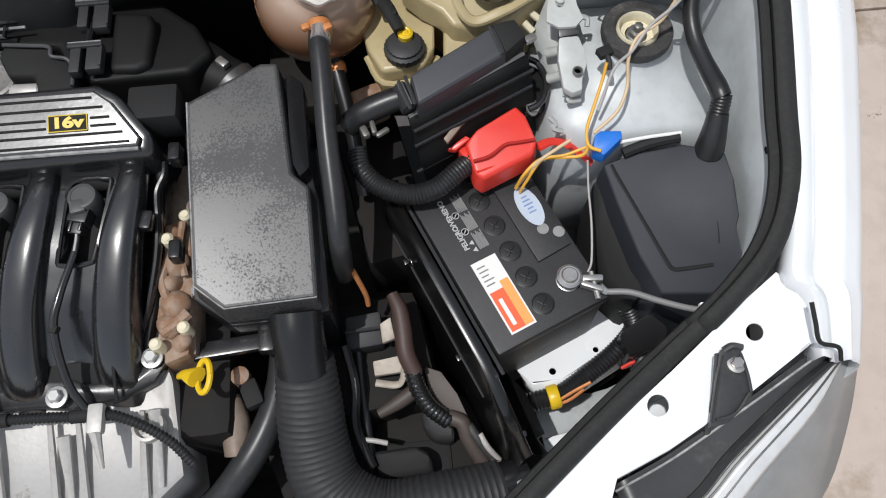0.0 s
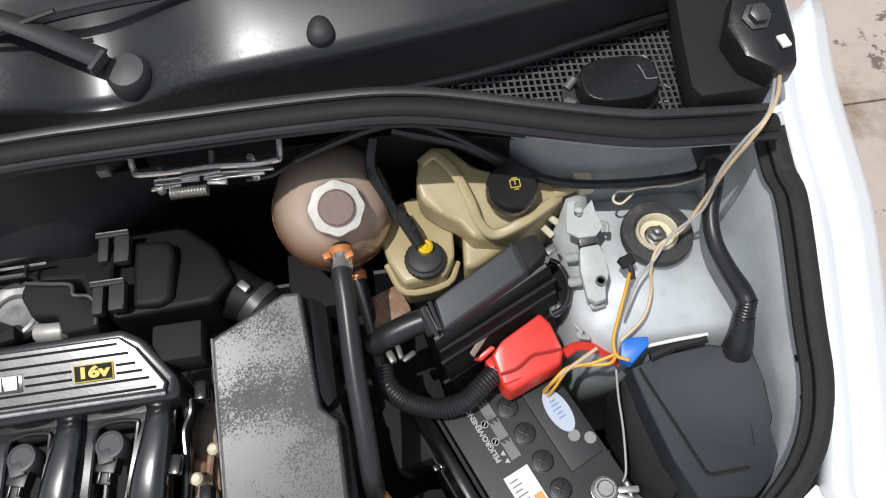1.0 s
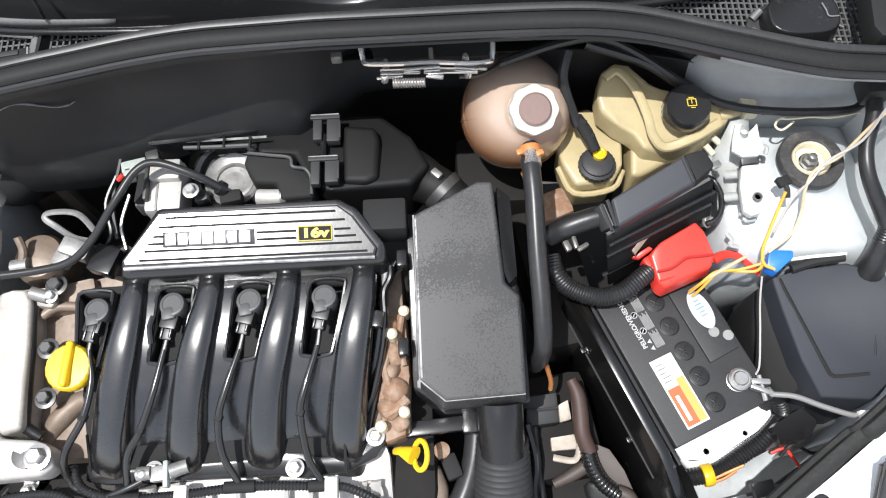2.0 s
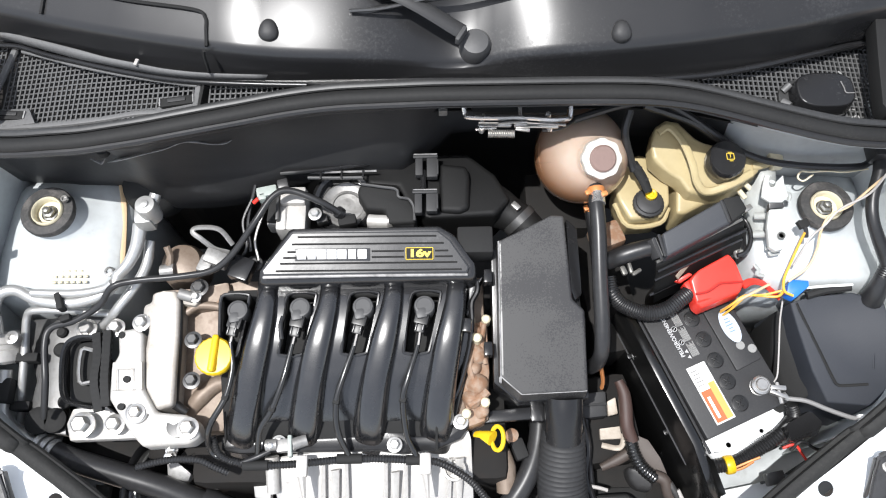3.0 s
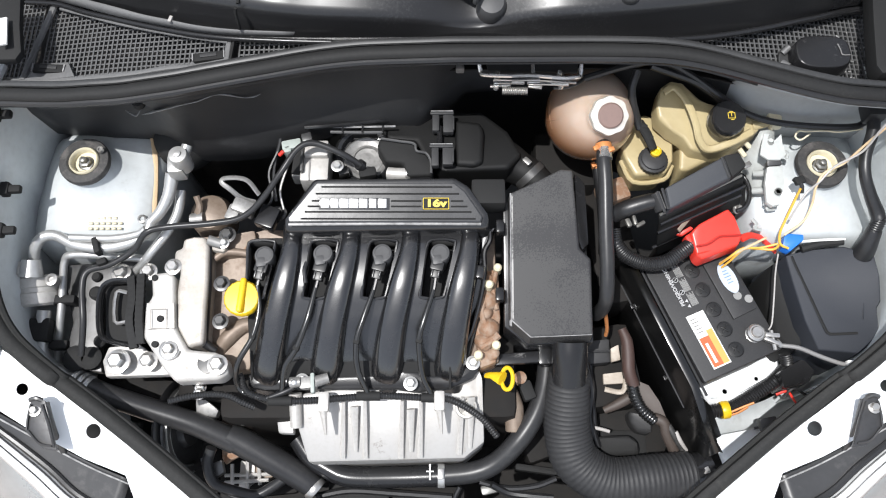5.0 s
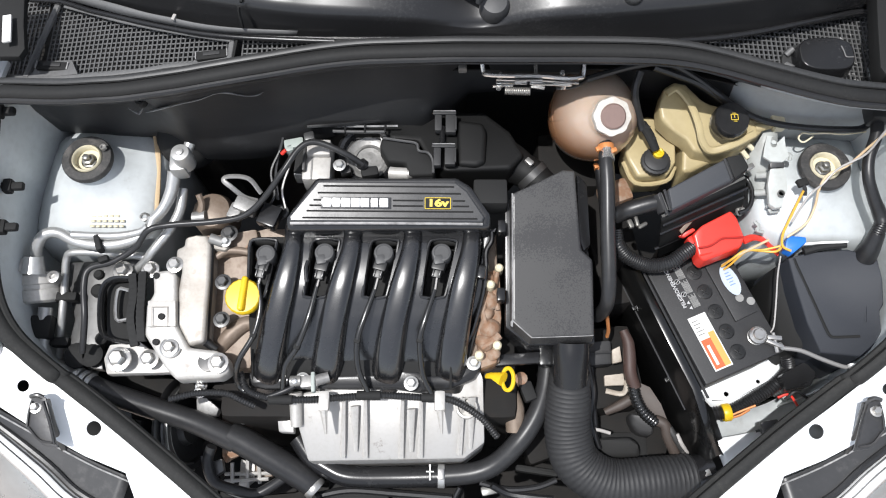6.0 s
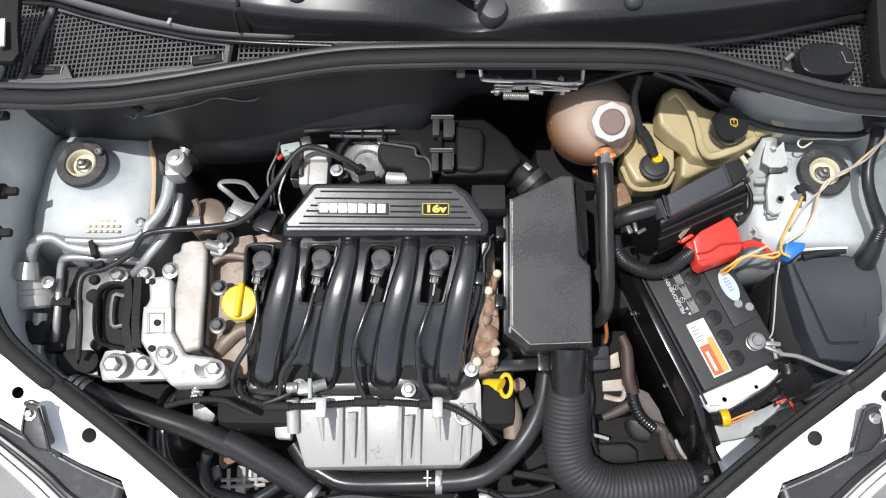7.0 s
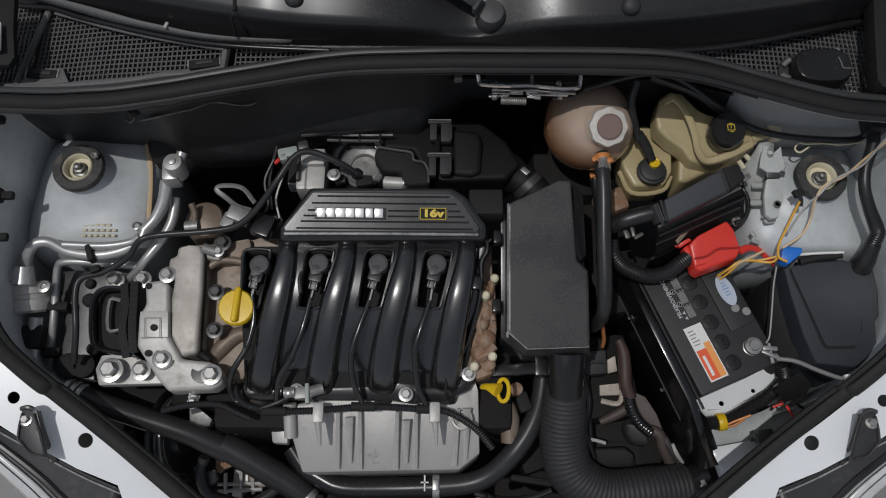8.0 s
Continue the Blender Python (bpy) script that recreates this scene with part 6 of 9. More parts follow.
bm = tube(B(), [(-0.223, 0.646, 0.915), (-0.194, 0.648, 0.915), (-0.158, 0.654, 0.91), (-0.127, 0.661, 0.905), (-0.09, 0.669, 0.9), (-0.059, 0.681, 0.895), (-0.04, 0.686, 0.893)], [0.003, 0.0035, 0.003], 8, 5)
part("rim", bm, gloss_black, ibox)
bm = tube(B(), [(-0.185, 0.643, 0.906), (-0.148, 0.642, 0.906), (-0.105, 0.642, 0.906)], 0.0026, 8, 4)
be = part("ledge", bm, faded_grey, ibox)
bm = tube(B(), [(-0.183, 0.652, 0.905), (-0.139, 0.652, 0.905), (-0.086, 0.653, 0.905)], 0.0016, 6, 3)
part("bright_edge", bm, pale_grey, be)
for x_ in [(-0.166, 0.646, 0.908), (-0.136, 0.646, 0.908), (-0.105, 0.646, 0.908)]:
    part("rung", rbox(B(), x_, (0.003, 0.014, 0.005), (0, 0, 0), 0.001), gloss_black, be)
for a, b in (((-0.024,0.659,0.905), (-0.005,0.656,0.905)), ((-0.025,0.597,0.91), (-0.006,0.599,0.91))):
    bm = B()
    rbox(bm, a, (0.011, 0.034, 0.012), (0, 0, 0), 0.002)
    rbox(bm, b, (0.016, 0.034, 0.012), (0, 0, 0), 0.002)
    rbox(bm, Vector(a).lerp(Vector(b), 0.5) + Vector((0, 0.014, 0.006)), (0.036, 0.005, 0.005), (0, 0, 0), 0.0015)
    rbox(bm, Vector(b) + Vector((0.008, -0.002, 0.006)), (0.0025, 0.024, 0.005), (0, 0, 0), 0.001)
    part("clip", bm, faded_black, ibox, "moulded double clip")
    part("clip_edge", rbox(B(), Vector(a).lerp(Vector(b), 0.5) + Vector((0, 0.0165, 0.009)), (0.034, 0.0012, 0.0012), (0, 0, 0), 0), pale_grey, ibox)
part("clip_web", tube(B(), [(-0.018, 0.653, 0.9), (-0.018, 0.634, 0.903), (-0.019, 0.613, 0.905)], [0.005, 0.004, 0.005], 8, 4), satin_black, ibox)
bm = tube(B(), [(0.03, 0.634, 0.848), (0.06, 0.628, 0.848), (0.085, 0.619, 0.85), (0.108, 0.606, 0.85), (0.126, 0.593, 0.848), (0.145, 0.572, 0.842)], [0.04, 0.039, 0.034, 0.027, 0.026, 0.026], 26, 6)
part("outlet", bm, deep_matte, ibox, "smooth tapering outlet")
bm = tube(B(), [(0.119, 0.6, 0.85), (0.127, 0.592, 0.847)], 0.0278, 24, 2)
part("clamp", bm, dark_steel, ibox, "dull metal hose clamp")
bm = rbox(B(), (0.116, 0.604, 0.88), (0.014, 0.009, 0.008), (0, 0, -45), 0.002)
part("clamp_screw", bm, steel, ibox)

# vacuum hose over the throttle
hose = thing("vacuum_hose", (-0.21, 0.625, 0.9), "thin black vacuum hose looping over the throttle body", "hose")
bm = tube(B(), [(-0.136, 0.586, 0.905), (-0.162, 0.595, 0.925), (-0.203, 0.608, 0.935), (-0.227, 0.599, 0.935), (-0.252, 0.565, 0.925), (-0.284, 0.531, 0.9), (-0.315, 0.511, 0.885), (-0.358, 0.504, 0.88), (-0.426, 0.498, 0.88), (-0.457, 0.489, 0.88),
                (-0.48, 0.469, 0.86), (-0.516, 0.45, 0.85), (-0.551, 0.441, 0.845), (-0.558, 0.417, 0.84), (-0.553, 0.367, 0.83), (-0.562, 0.322, 0.8)], 0.0048, 10, 8)
part("hose", bm, hose_rubber, hose)
bm = tube(B(), [(-0.135, 0.587, 0.9), (-0.14, 0.588, 0.906)], 0.009, 10, 3)
part("boot", bm, rubber, hose)

# coolant outlet, lifting eye and sensors on the belt side
outlet = thing("coolant_outlet", (-0.368, 0.545, 0.8), "stained aluminium coolant outlet with sensor plug", "coolant outlet")
bm = lathe(B(), (-0.381, 0.543, 0.8), [(0.034, -0.02), (0.034, 0.02), (0.028, 0.034), (0.012, 0.04)], 28)
part("dome", bm, dull_alu, outlet)
bm = tube(B(), [(-0.406, 0.526, 0.84), (-0.386, 0.528, 0.84)], [0.010, 0.011], 12, 3)
part("stub", bm, throttle_alu, outlet)
bm = B()
rbox(bm, (-0.318, 0.535, 0.865), (0.035, 0.022, 0.02), (0, 10, -20), 0.004)
rbox(bm, (-0.334, 0.528, 0.86), (0.02, 0.026, 0.016), (0, 0, -20), 0.004)
part("plug", bm, throttle_alu, outlet, "grey sensor plug")
bm = prism(B(), [(-0.354, 0.502, 0.835), (-0.305, 0.51, 0.84), (-0.298, 0.474, 0.835), (-0.369, 0.467, 0.83), (-0.412, 0.486, 0.84), (-0.4, 0.498, 0.84)], 0.04, 0.006)
part("housing", bm, dull_alu, outlet)
bm = tube(B(), [(-0.371, 0.487, 0.855), (-0.352, 0.482, 0.85)], 0.008, 12, 3)
part("peg", bm, throttle_alu, outlet)
bm = B()
rbox(bm, (-0.278, 0.516, 0.87), (0.03, 0.034, 0.02), (0, 0, -20), 0.003)
part("relay", bm, satin_black, outlet, "small black connector block")

eye = thing("lifting_eye", (-0.343, 0.587, 0.84), "bent steel lifting eye on the engine", "lifting eye")
bm = tube(B(), [(-0.295, 0.555, 0.87), (-0.313, 0.573, 0.885), (-0.342, 0.574, 0.89), (-0.349, 0.567, 0.89), (-0.337, 0.558, 0.885), (-0.321, 0.549, 0.87), (-0.303, 0.547, 0.86)], 0.004, 8, 6, flat=0.5)
part("loop", bm, throttle_alu, eye)
for pts, r, m_ in (([(-0.265, 0.613, 0.9), (-0.278, 0.582, 0.89), (-0.272, 0.549, 0.88), (-0.28, 0.535, 0.87)], 0.0022, rubber), ([(-0.251, 0.592, 0.89), (-0.261, 0.558, 0.88), (-0.256, 0.53, 0.87)], 0.002, steel), ([(-0.262, 0.635, 0.9), (-0.272, 0.585, 0.885), (-0.268, 0.544, 0.87)], 0.0028, rubber)):
    w = thing("wire", pts[0], "thin wire behind the manifold", "wire", "wires")
    part("sheath", tube(B(), pts, r, 6, 6), m_, w)


# ---- air filter box and its ducts ----
airbox = thing("air_filter_box", (0.165, 0.505, 0.7), "black plastic air filter box with a dusty lid", "air filter box")
lid = [(x, y, 0.858 + 0.25 * (y - 0.358) - 0.03 * (x - 0.085)) for x, y in ((0.086, 0.54), (0.162, 0.576), (0.18, 0.575), (0.188, 0.461), (0.204, 0.446), (0.204, 0.338), (0.113, 0.334), (0.085, 0.358))]
bm = prism(B(), lid, 0.030, 0.004, 0.004, 3)
ld = part("lid", bm, dusty_lid, airbox, "dusty black lid", angle=6)
edge = [Vector(lid[k]) + Vector((0.0008, 0.0008, -0.0016)) for k in (6, 7, 0)]
bm = tube(B(), [edge[0], edge[1], edge[1].lerp(edge[2], 0.02), edge[2]], 0.0012, 6, 4)
part("worn_edge", bm, pale_grey, ld, "edge worn pale")
bm = tube(B(), [Vector(lid[5]) + Vector((-0.0008, 0.0008, -0.0016)), edge[0]], 0.0009, 6, 3)
part("worn_edge", bm, pale_grey, ld, "edge worn pale")
rim = [Vector(p) + Vector((0, 0, -0.026)) for p in ((0.077, 0.535, 0.905), (0.162, 0.581, 0.908), (0.196, 0.576, 0.904), (0.205, 0.462, 0.872), (0.211, 0.446, 0.868), (0.211, 0.335, 0.84), (0.111, 0.33, 0.847), (0.077, 0.355, 0.857))]
bm = prism(B(), rim, 0.012, 0.003)
part("rim", bm, satin_black, airbox)
bm = prism(B(), [p * 1.0 + Vector((0, 0, -0.012)) for p in rim], 0.12, 0.004, -0.006)
part("case", bm, satin_black, airbox)
bm = B()
prism(bm, [(0.185, 0.578, 0.895), (0.202, 0.566, 0.885), (0.204, 0.472, 0.87), (0.193, 0.461, 0.87), (0.186, 0.477, 0.88)], 0.03, 0.004)
part("side_step", bm, satin_black, airbox)
for p in ((0.071, 0.494, 0.88), (0.069, 0.395, 0.86)):
    bm = rbox(B(), p, (0.012, 0.02, 0.02), (0, 0, 0), 0.003)
    part("clip", bm, satin_black, airbox)

duct = thing("air_duct", (0.181, 0.239, 0.7), "corrugated black air duct bending towards the battery", "air duct")
bm = tube(B(), [(0.176, 0.339, 0.81), (0.176, 0.317, 0.8), (0.177, 0.286, 0.775)], 0.027, 22, 4)
part("collar", bm, satin_black, duct)
bm = tube(B(), [(0.178, 0.301, 0.775), (0.177, 0.266, 0.75), (0.178, 0.219, 0.72), (0.193, 0.174, 0.7), (0.24, 0.146, 0.69), (0.305, 0.148, 0.69), (0.373, 0.157, 0.685)], [0.031, 0.036, 0.0375, 0.0375, 0.0375, 0.037, 0.034], 26, 10, (0.0075, 0.0011))
part("corrugated_hose", bm, corrugated, duct, "grey black corrugated rubber hose")
bm = tube(B(), [(0.364, 0.155, 0.685), (0.401, 0.161, 0.68)], [0.033, 0.031], 22, 3)
part("end_sleeve", bm, gloss_black, duct)
bm = rbox(B(), (0.388, 0.158, 0.71), (0.014, 0.01, 0.008), (0, 0, 20), 0.002)
part("clamp_screw", bm, steel, duct)

# ---- coolant reservoir and hose ----
tank = thing("coolant_reservoir", (0.238, 0.726, 0.8), "brown stained round coolant reservoir with an octagonal collar", "coolant reservoir")
c = Vector((0.218, 0.684, 0.874))
capc = Vector((0.231, 0.634, 0.966))
ax = (capc - c).normalized()
round_ = [(0.0675 * math.cos(a) ** 0.9, 0.088 * math.sin(a)) for a in (radians(-85 + 5 * k) for k in range(31))]
bm = lathe(B(), c, [(0.001, -0.09)] + [(r, z) for r, z in round_] + [(0.03, 0.0815), (0.0275, 0.086), (0.001, 0.087)], 56, ax)
for v in bm.verts:
    if v.co.y > c.y:
        v.co.y = c.y + (v.co.y - c.y) * 1.28
part("shell", bm, tank_plastic, tank, "translucent plastic shell, brown with coolant below, lit top painted paler")
bm = lathe(B(), c, [(0.0678, -0.0025), (0.0688, 0.0), (0.0678, 0.0025)], 48, (ax + Vector((0.2, 0.3, 0.2))).normalized())
part("seam", bm, tank_plastic, tank)
for t_ in (-0.55, 0.35):
    side_ = (ax.cross(Vector((0.2, 1, 0)))).normalized()
    arc = [c + ax * (0.088 * math.sin(a)) + (side_ * math.cos(t_) + ax.cross(side_) * math.sin(t_)) * (0.0678 * math.cos(a)) for a in (radians(-20 + 9 * k) for k in range(11))]
    part("mould_line", tube(B(), arc, 0.0009, 6, 2), tank_plastic, tank)
bm = lathe(B(), capc - ax * 0.012, [(0.0275, -0.004), (0.0285, 0.002), (0.0275, 0.007), (0.02, 0.009)], 48, ax, lambda a: 1 + 0.035 * math.cos(8 * a))
part("collar", bm, dirty_white, tank, "dirty white eight-sided collar")
bm = lathe(B(), capc - ax * 0.005, [(0.0188, 0), (0.0188, 0.005), (0.0165, 0.007), (0.002, 0.0072)], 32, ax)
part("cap", bm, cap_brown, tank, "faded brown pressure cap")

ch = thing("coolant_hose", (0.234, 0.507, 0.85), "dark rubber coolant hose with orange spring clamp", "coolant hose")
bm = tube(B(), [(0.227, 0.617, 0.915), (0.225, 0.59, 0.922), (0.226, 0.552, 0.915), (0.226, 0.489, 0.895), (0.228, 0.427, 0.87), (0.228, 0.395, 0.85), (0.227, 0.386, 0.82), (0.224, 0.388, 0.78)], 0.0108, 14, 8)
part("hose", bm, hose_rubber, ch)
part("nipple", tube(B(), [(0.2265, 0.606, 0.921), (0.2262, 0.585, 0.923)], 0.0112, 16, 3), chrome, ch, "bright metal nipple")
bm = lathe(B(), (0.226, 0.612, 0.921), [(0.0118, 0), (0.0125, 0.002), (0.0125, 0.013), (0.0118, 0.015)], 22, Vector((0.227, 0.569, 0.918)) - Vector((0.225, 0.602, 0.922)))
cl = part("spring_clamp", bm, orange_paint, ch, "orange spring clamp")
for p in ((0.213, 0.6, 0.93), (0.236, 0.598, 0.93)):
    bm = rbox(B(), p, (0.008, 0.007, 0.006), (0, 0, 20), 0.0015)
    part("tang", bm, orange_paint, cl)
bm = tube(B(), [(0.235, 0.383, 0.8), (0.244, 0.371, 0.76), (0.245, 0.365, 0.74)], 0.003, 8, 3)
part("wire_clamp", bm, orange_paint, ch, "orange wire clamp")
ret = thing("return_hose", (0.236, 0.582, 0.8), "short black return hose with orange clamp", "coolant hose")
bm = tube(B(), [(0.233, 0.64, 0.84), (0.234, 0.615, 0.831), (0.241, 0.575, 0.81), (0.247, 0.53, 0.78), (0.25, 0.5, 0.75)], 0.0085, 12, 6)
part("hose", bm, rubber, ret)
bm = lathe(B(), (0.234, 0.623, 0.833), [(0.0092, -0.003), (0.0098, 0), (0.0098, 0.006), (0.0092, 0.008)], 18, (0.1, -1, -0.3))
rc = part("spring_clamp", bm, orange_paint, ret, "orange spring clamp")
part("tang", rbox(B(), (0.226, 0.617, 0.842), (0.007, 0.009, 0.005), (0, 0, 20), 0.0015), orange_paint, rc)

# ---- brake fluid and steering tanks ----
bt = thing("steering_tank", (0.323, 0.647, 0.82), "aged beige tank with a black ribbed cap and yellow plug", "fluid tank")
bm = prism(B(), [(0.28, 0.684, 0.868), (0.309, 0.694, 0.868), (0.345, 0.68, 0.868), (0.349, 0.652, 0.868), (0.345, 0.61, 0.868), (0.332, 0.59, 0.865), (0.285, 0.588, 0.862), (0.271, 0.617, 0.865), (0.266, 0.642, 0.868)], 0.07, 0.006, -0.004, 3)
part("tank", bm, beige_plastic, bt)
bm = tube(B(), [(0.269, 0.622, 0.845), (0.286, 0.587, 0.842), (0.333, 0.589, 0.845), (0.348, 0.612, 0.848)], 0.004, 8, 4)
part("seam", bm, beige_plastic, bt)
c = Vector((0.312, 0.609, 0.866))
bm = lathe(B(), c, [(0.0215, 0), (0.0225, 0.003), (0.0225, 0.009), (0.019, 0.011), (0.019, 0.014), (0.0165, 0.0155), (0.006, 0.016)], 48, wobble=lambda a: 1 + 0.02 * math.cos(24 * a))
part("cap", bm, faded_black, bt, "black ribbed cap")
bm = lathe(B(), (0.314, 0.617, 0.886), [(0.008, -0.006), (0.0085, 0.002), (0.006, 0.004), (0.004, 0.003), (0.002, 0.005)], 20)
part("plug", bm, yellow_plastic, bt, "yellow round plug")
bm = B()
a, b = Vector((0.289, 0.661, 0.9)), Vector((0.308, 0.616, 0.895))
tube(bm, [a, a.lerp(b, 0.5) + Vector((0, 0, 0.004)), b], [0.008, 0.0085, 0.007], 10, 4, flat=0.7)
for f in (0.2, 0.4, 0.6):
    rbox(bm, a.lerp(b, f) + Vector((0, 0, 0.007)), (0.014, 0.006, 0.003), (0, 0, -28), 0.001)
part("connector", bm, matte_black, bt, "black angled connector")

bk2 = thing("brake_reservoir", (0.415, 0.682, 0.85), "aged beige moulded brake fluid reservoir with black cap", "fluid tank")
outl = [(0.321, 0.708, 0.925), (0.336, 0.716, 0.93), (0.354, 0.712, 0.93), (0.378, 0.686, 0.925), (0.396, 0.681, 0.92), (0.425, 0.679, 0.915), (0.47, 0.659, 0.905), (0.472, 0.646, 0.903), (0.449, 0.63, 0.9), (0.428, 0.616, 0.895), (0.393, 0.611, 0.89), (0.366, 0.616, 0.895), (0.355, 0.634, 0.9), (0.335, 0.646, 0.905), (0.316, 0.663, 0.91), (0.314, 0.683, 0.918)]
bm = prism(B(), outl, 0.035, 0.007, 0.002, 4)
part("tank_top", bm, beige_plastic, bk2)
lowl = [(0.326, 0.683, 0.875), (0.344, 0.663, 0.875), (0.358, 0.646, 0.875), (0.353, 0.595, 0.868), (0.366, 0.594, 0.866), (0.415, 0.619, 0.87), (0.437, 0.628, 0.872), (0.464, 0.643, 0.875), (0.437, 0.685, 0.88), (0.379, 0.715, 0.88)]
bm = prism(B(), lowl, 0.07, 0.006, 0.0, 3)
part("tank_base", bm, beige_plastic, bk2)
bm = tube(B(), [(0.321, 0.693, 0.933), (0.338, 0.7, 0.935), (0.356, 0.676, 0.932), (0.367, 0.645, 0.925), (0.374, 0.623, 0.912), (0.389, 0.612, 0.903), (0.42, 0.619, 0.908), (0.455, 0.637, 0.91)], 0.006, 8, 5, flat=0.6)
part("moulded_ridge", bm, beige_plastic, bk2)
c = Vector((0.411, 0.648, 0.92))
bm = lathe(B(), c, [(0.026, 0), (0.027, 0.003), (0.027, 0.018), (0.025, 0.022), (0.015, 0.0225), (0.002, 0.0225)], 48, (0.05, -0.12, 1), lambda a: 1 + 0.014 * math.cos(26 * a))
cp = part("cap", bm, gloss_black, bk2, "black ribbed screw cap")
q = c + Vector((0.004, -0.001, 0.0232))
for a, b in (((-0.005, -0.005), (0.005, -0.005)), ((0.005, -0.005), (0.005, 0.004)), ((0.005, 0.004), (-0.005, 0.004)), ((-0.005, 0.004), (-0.005, -0.005)), ((-0.002, -0.0075), (0.003, -0.0075)), ((-0.003, 0.006), (0.003, 0.006)), ((0.0, -0.002), (0.0, 0.003))):
    bm = tube(B(), [q + Vector((*a, 0)), q + Vector((*b, 0))], 0.0006, 6, 1)
    part("symbol_line", bm, print_yellow, cp, "yellow printed symbol")
bm = B()
tube(bm, [(0.461, 0.652, 0.9), (0.487, 0.656, 0.905)], [0.008, 0.006], 10, 3)
part("spout", bm, beige_plastic, bk2)
bm = rbox(B(), (0.494, 0.659, 0.905), (0.018, 0.026, 0.018), (0, 0, 10), 0.003)
for k in range(4):
    rbox(bm, Vector((0.5, 0.658, 0.907)) + Vector((0, 0.009 - 0.006 * k, 0)), (0.006, 0.003, 0.014), (0, 0, 10), 0.0006)
part("plug", bm, cream_plastic, bk2, "cream plug")
for k, pts in enumerate(([(0.453, 0.633, 0.885), (0.464, 0.624, 0.88)], [(0.445, 0.624, 0.88), (0.454, 0.614, 0.875)])):
    part("nib", tube(B(), pts, 0.004, 8, 2), cream_plastic, bk2)

# cables along the bulkhead
for pts, r, lab in (([(0.194, 0.691, 0.975), (0.259, 0.706, 0.985), (0.31, 0.715, 0.98), (0.355, 0.707, 0.96), (0.406, 0.684, 0.935), (0.441, 0.663, 0.925), (0.478, 0.649, 0.922), (0.536, 0.641, 0.92), (0.602, 0.639, 0.92), (0.621, 0.644, 0.925)], 0.005, "black cable along the bulkhead"),
                    ([(0.275, 0.708, 0.97), (0.269, 0.683, 0.95), (0.284, 0.658, 0.91), (0.289, 0.649, 0.9)], 0.006, "black cable down to the fluid tank"),
                    ([(0.296, 0.716, 0.97), (0.366, 0.7, 0.95), (0.413, 0.682, 0.925), (0.448, 0.665, 0.915)], 0.006, "black hose behind the brake reservoir"),
                    ([(0.147, 0.669, 0.985), (0.168, 0.672, 0.982), (0.185, 0.681, 0.98), (0.199, 0.696, 0.975)], 0.0026, "thin black bonnet release cable"),
                    ([(0.505, 0.643, 0.915), (0.569, 0.641, 0.92), (0.617, 0.641, 0.925), (0.631, 0.644, 0.93)], 0.0016, "thin black wire on the bulkhead")):
    cb = thing("cable", pts[0], lab, "cable", "bulkhead cables")
    part("sheath", tube(B(), pts, r, 8, 8), rubber, cb)
cb = thing("cable", (0.522, 0.634, 0.91), "short cream wire with a loop by the tower", "cable", "bulkhead cables")
part("sheath", tube(B(), [(0.621, 0.638, 0.915), (0.588, 0.635, 0.912), (0.564, 0.637, 0.912), (0.539, 0.637, 0.91), (0.527, 0.638, 0.91), (0.52, 0.629, 0.91), (0.527, 0.623, 0.91), (0.543, 0.633, 0.91)], 0.0014, 6, 8), cream_plastic, cb)

# bonnet latch striker
latch = thing("bonnet_latch", (0.114, 0.689, 1), "zinc plated bonnet latch under the cowl", "latch")
bm = B()
tube(bm, [(0.039, 0.703, 1.01), (0.042, 0.687, 1), (0.047, 0.682, 1), (0.082, 0.68, 1), (0.118, 0.68, 1), (0.158, 0.676, 1), (0.179, 0.677, 1), (0.184, 0.681, 1), (0.186, 0.699, 1.01)], 0.0032, 8, 6)
part("hoop", bm, chrome, latch, "bright bent steel hoop")
bm = prism(B(), [(0.046, 0.724, 0.998), (0.186, 0.723, 0.998), (0.182, 0.692, 0.99), (0.053, 0.696, 0.99)], 0.006, 0.002)
part("plate", bm, matte_black, latch)
for p, s, a in (((0.082, 0.673, 0.995), (0.045, 0.007, 0.003), -2), ((0.138, 0.671, 0.995), (0.06, 0.008, 0.003), -3), ((0.106, 0.673, 1), (0.04, 0.003, 0.004), 3), ((0.16, 0.67, 1), (0.036, 0.004, 0.003), -8), ((0.07, 0.67, 0.99), (0.03, 0.004, 0.003), 5), ((0.12, 0.668, 0.99), (0.02, 0.006, 0.004), -10)):
    part("lever", rbox(B(), p, s, (0, 0, a), 0.0015), chrome, latch, "bright latch lever")
for p in ((0.064, 0.67, 0.99), (0.157, 0.671, 0.99), (0.066, 0.684, 0.996), (0.155, 0.686, 0.996)):
    bm = lathe(B(), p, [(0.0045, -0.006), (0.0045, 0.003), (0.003, 0.005)], 12)
    part("pivot", bm, chrome, latch)
bm = tube(B(), [(0.117, 0.698, 1), (0.117, 0.683, 0.998)], 0.003, 6, 2)
part("tongue", bm, chrome, latch)
bm = tube(B(), [(0.073, 0.665, 0.985), (0.109, 0.664, 0.985)], 0.0065, 12, 4, (0.003, 0.0018))
part("spring", bm, steel, latch, "coiled spring")

# ---- battery ----
battery = thing("battery", (0.40, 0.385, 0.6), "black car battery with label, plugs and oval sticker", "battery")
A, Bq, Cq = Vector((0.3026, 0.466, 0.79)), Vector((0.379, 0.281, 0.79)), Vector((0.500, 0.332, 0.79))
D = A + (Cq - Bq)
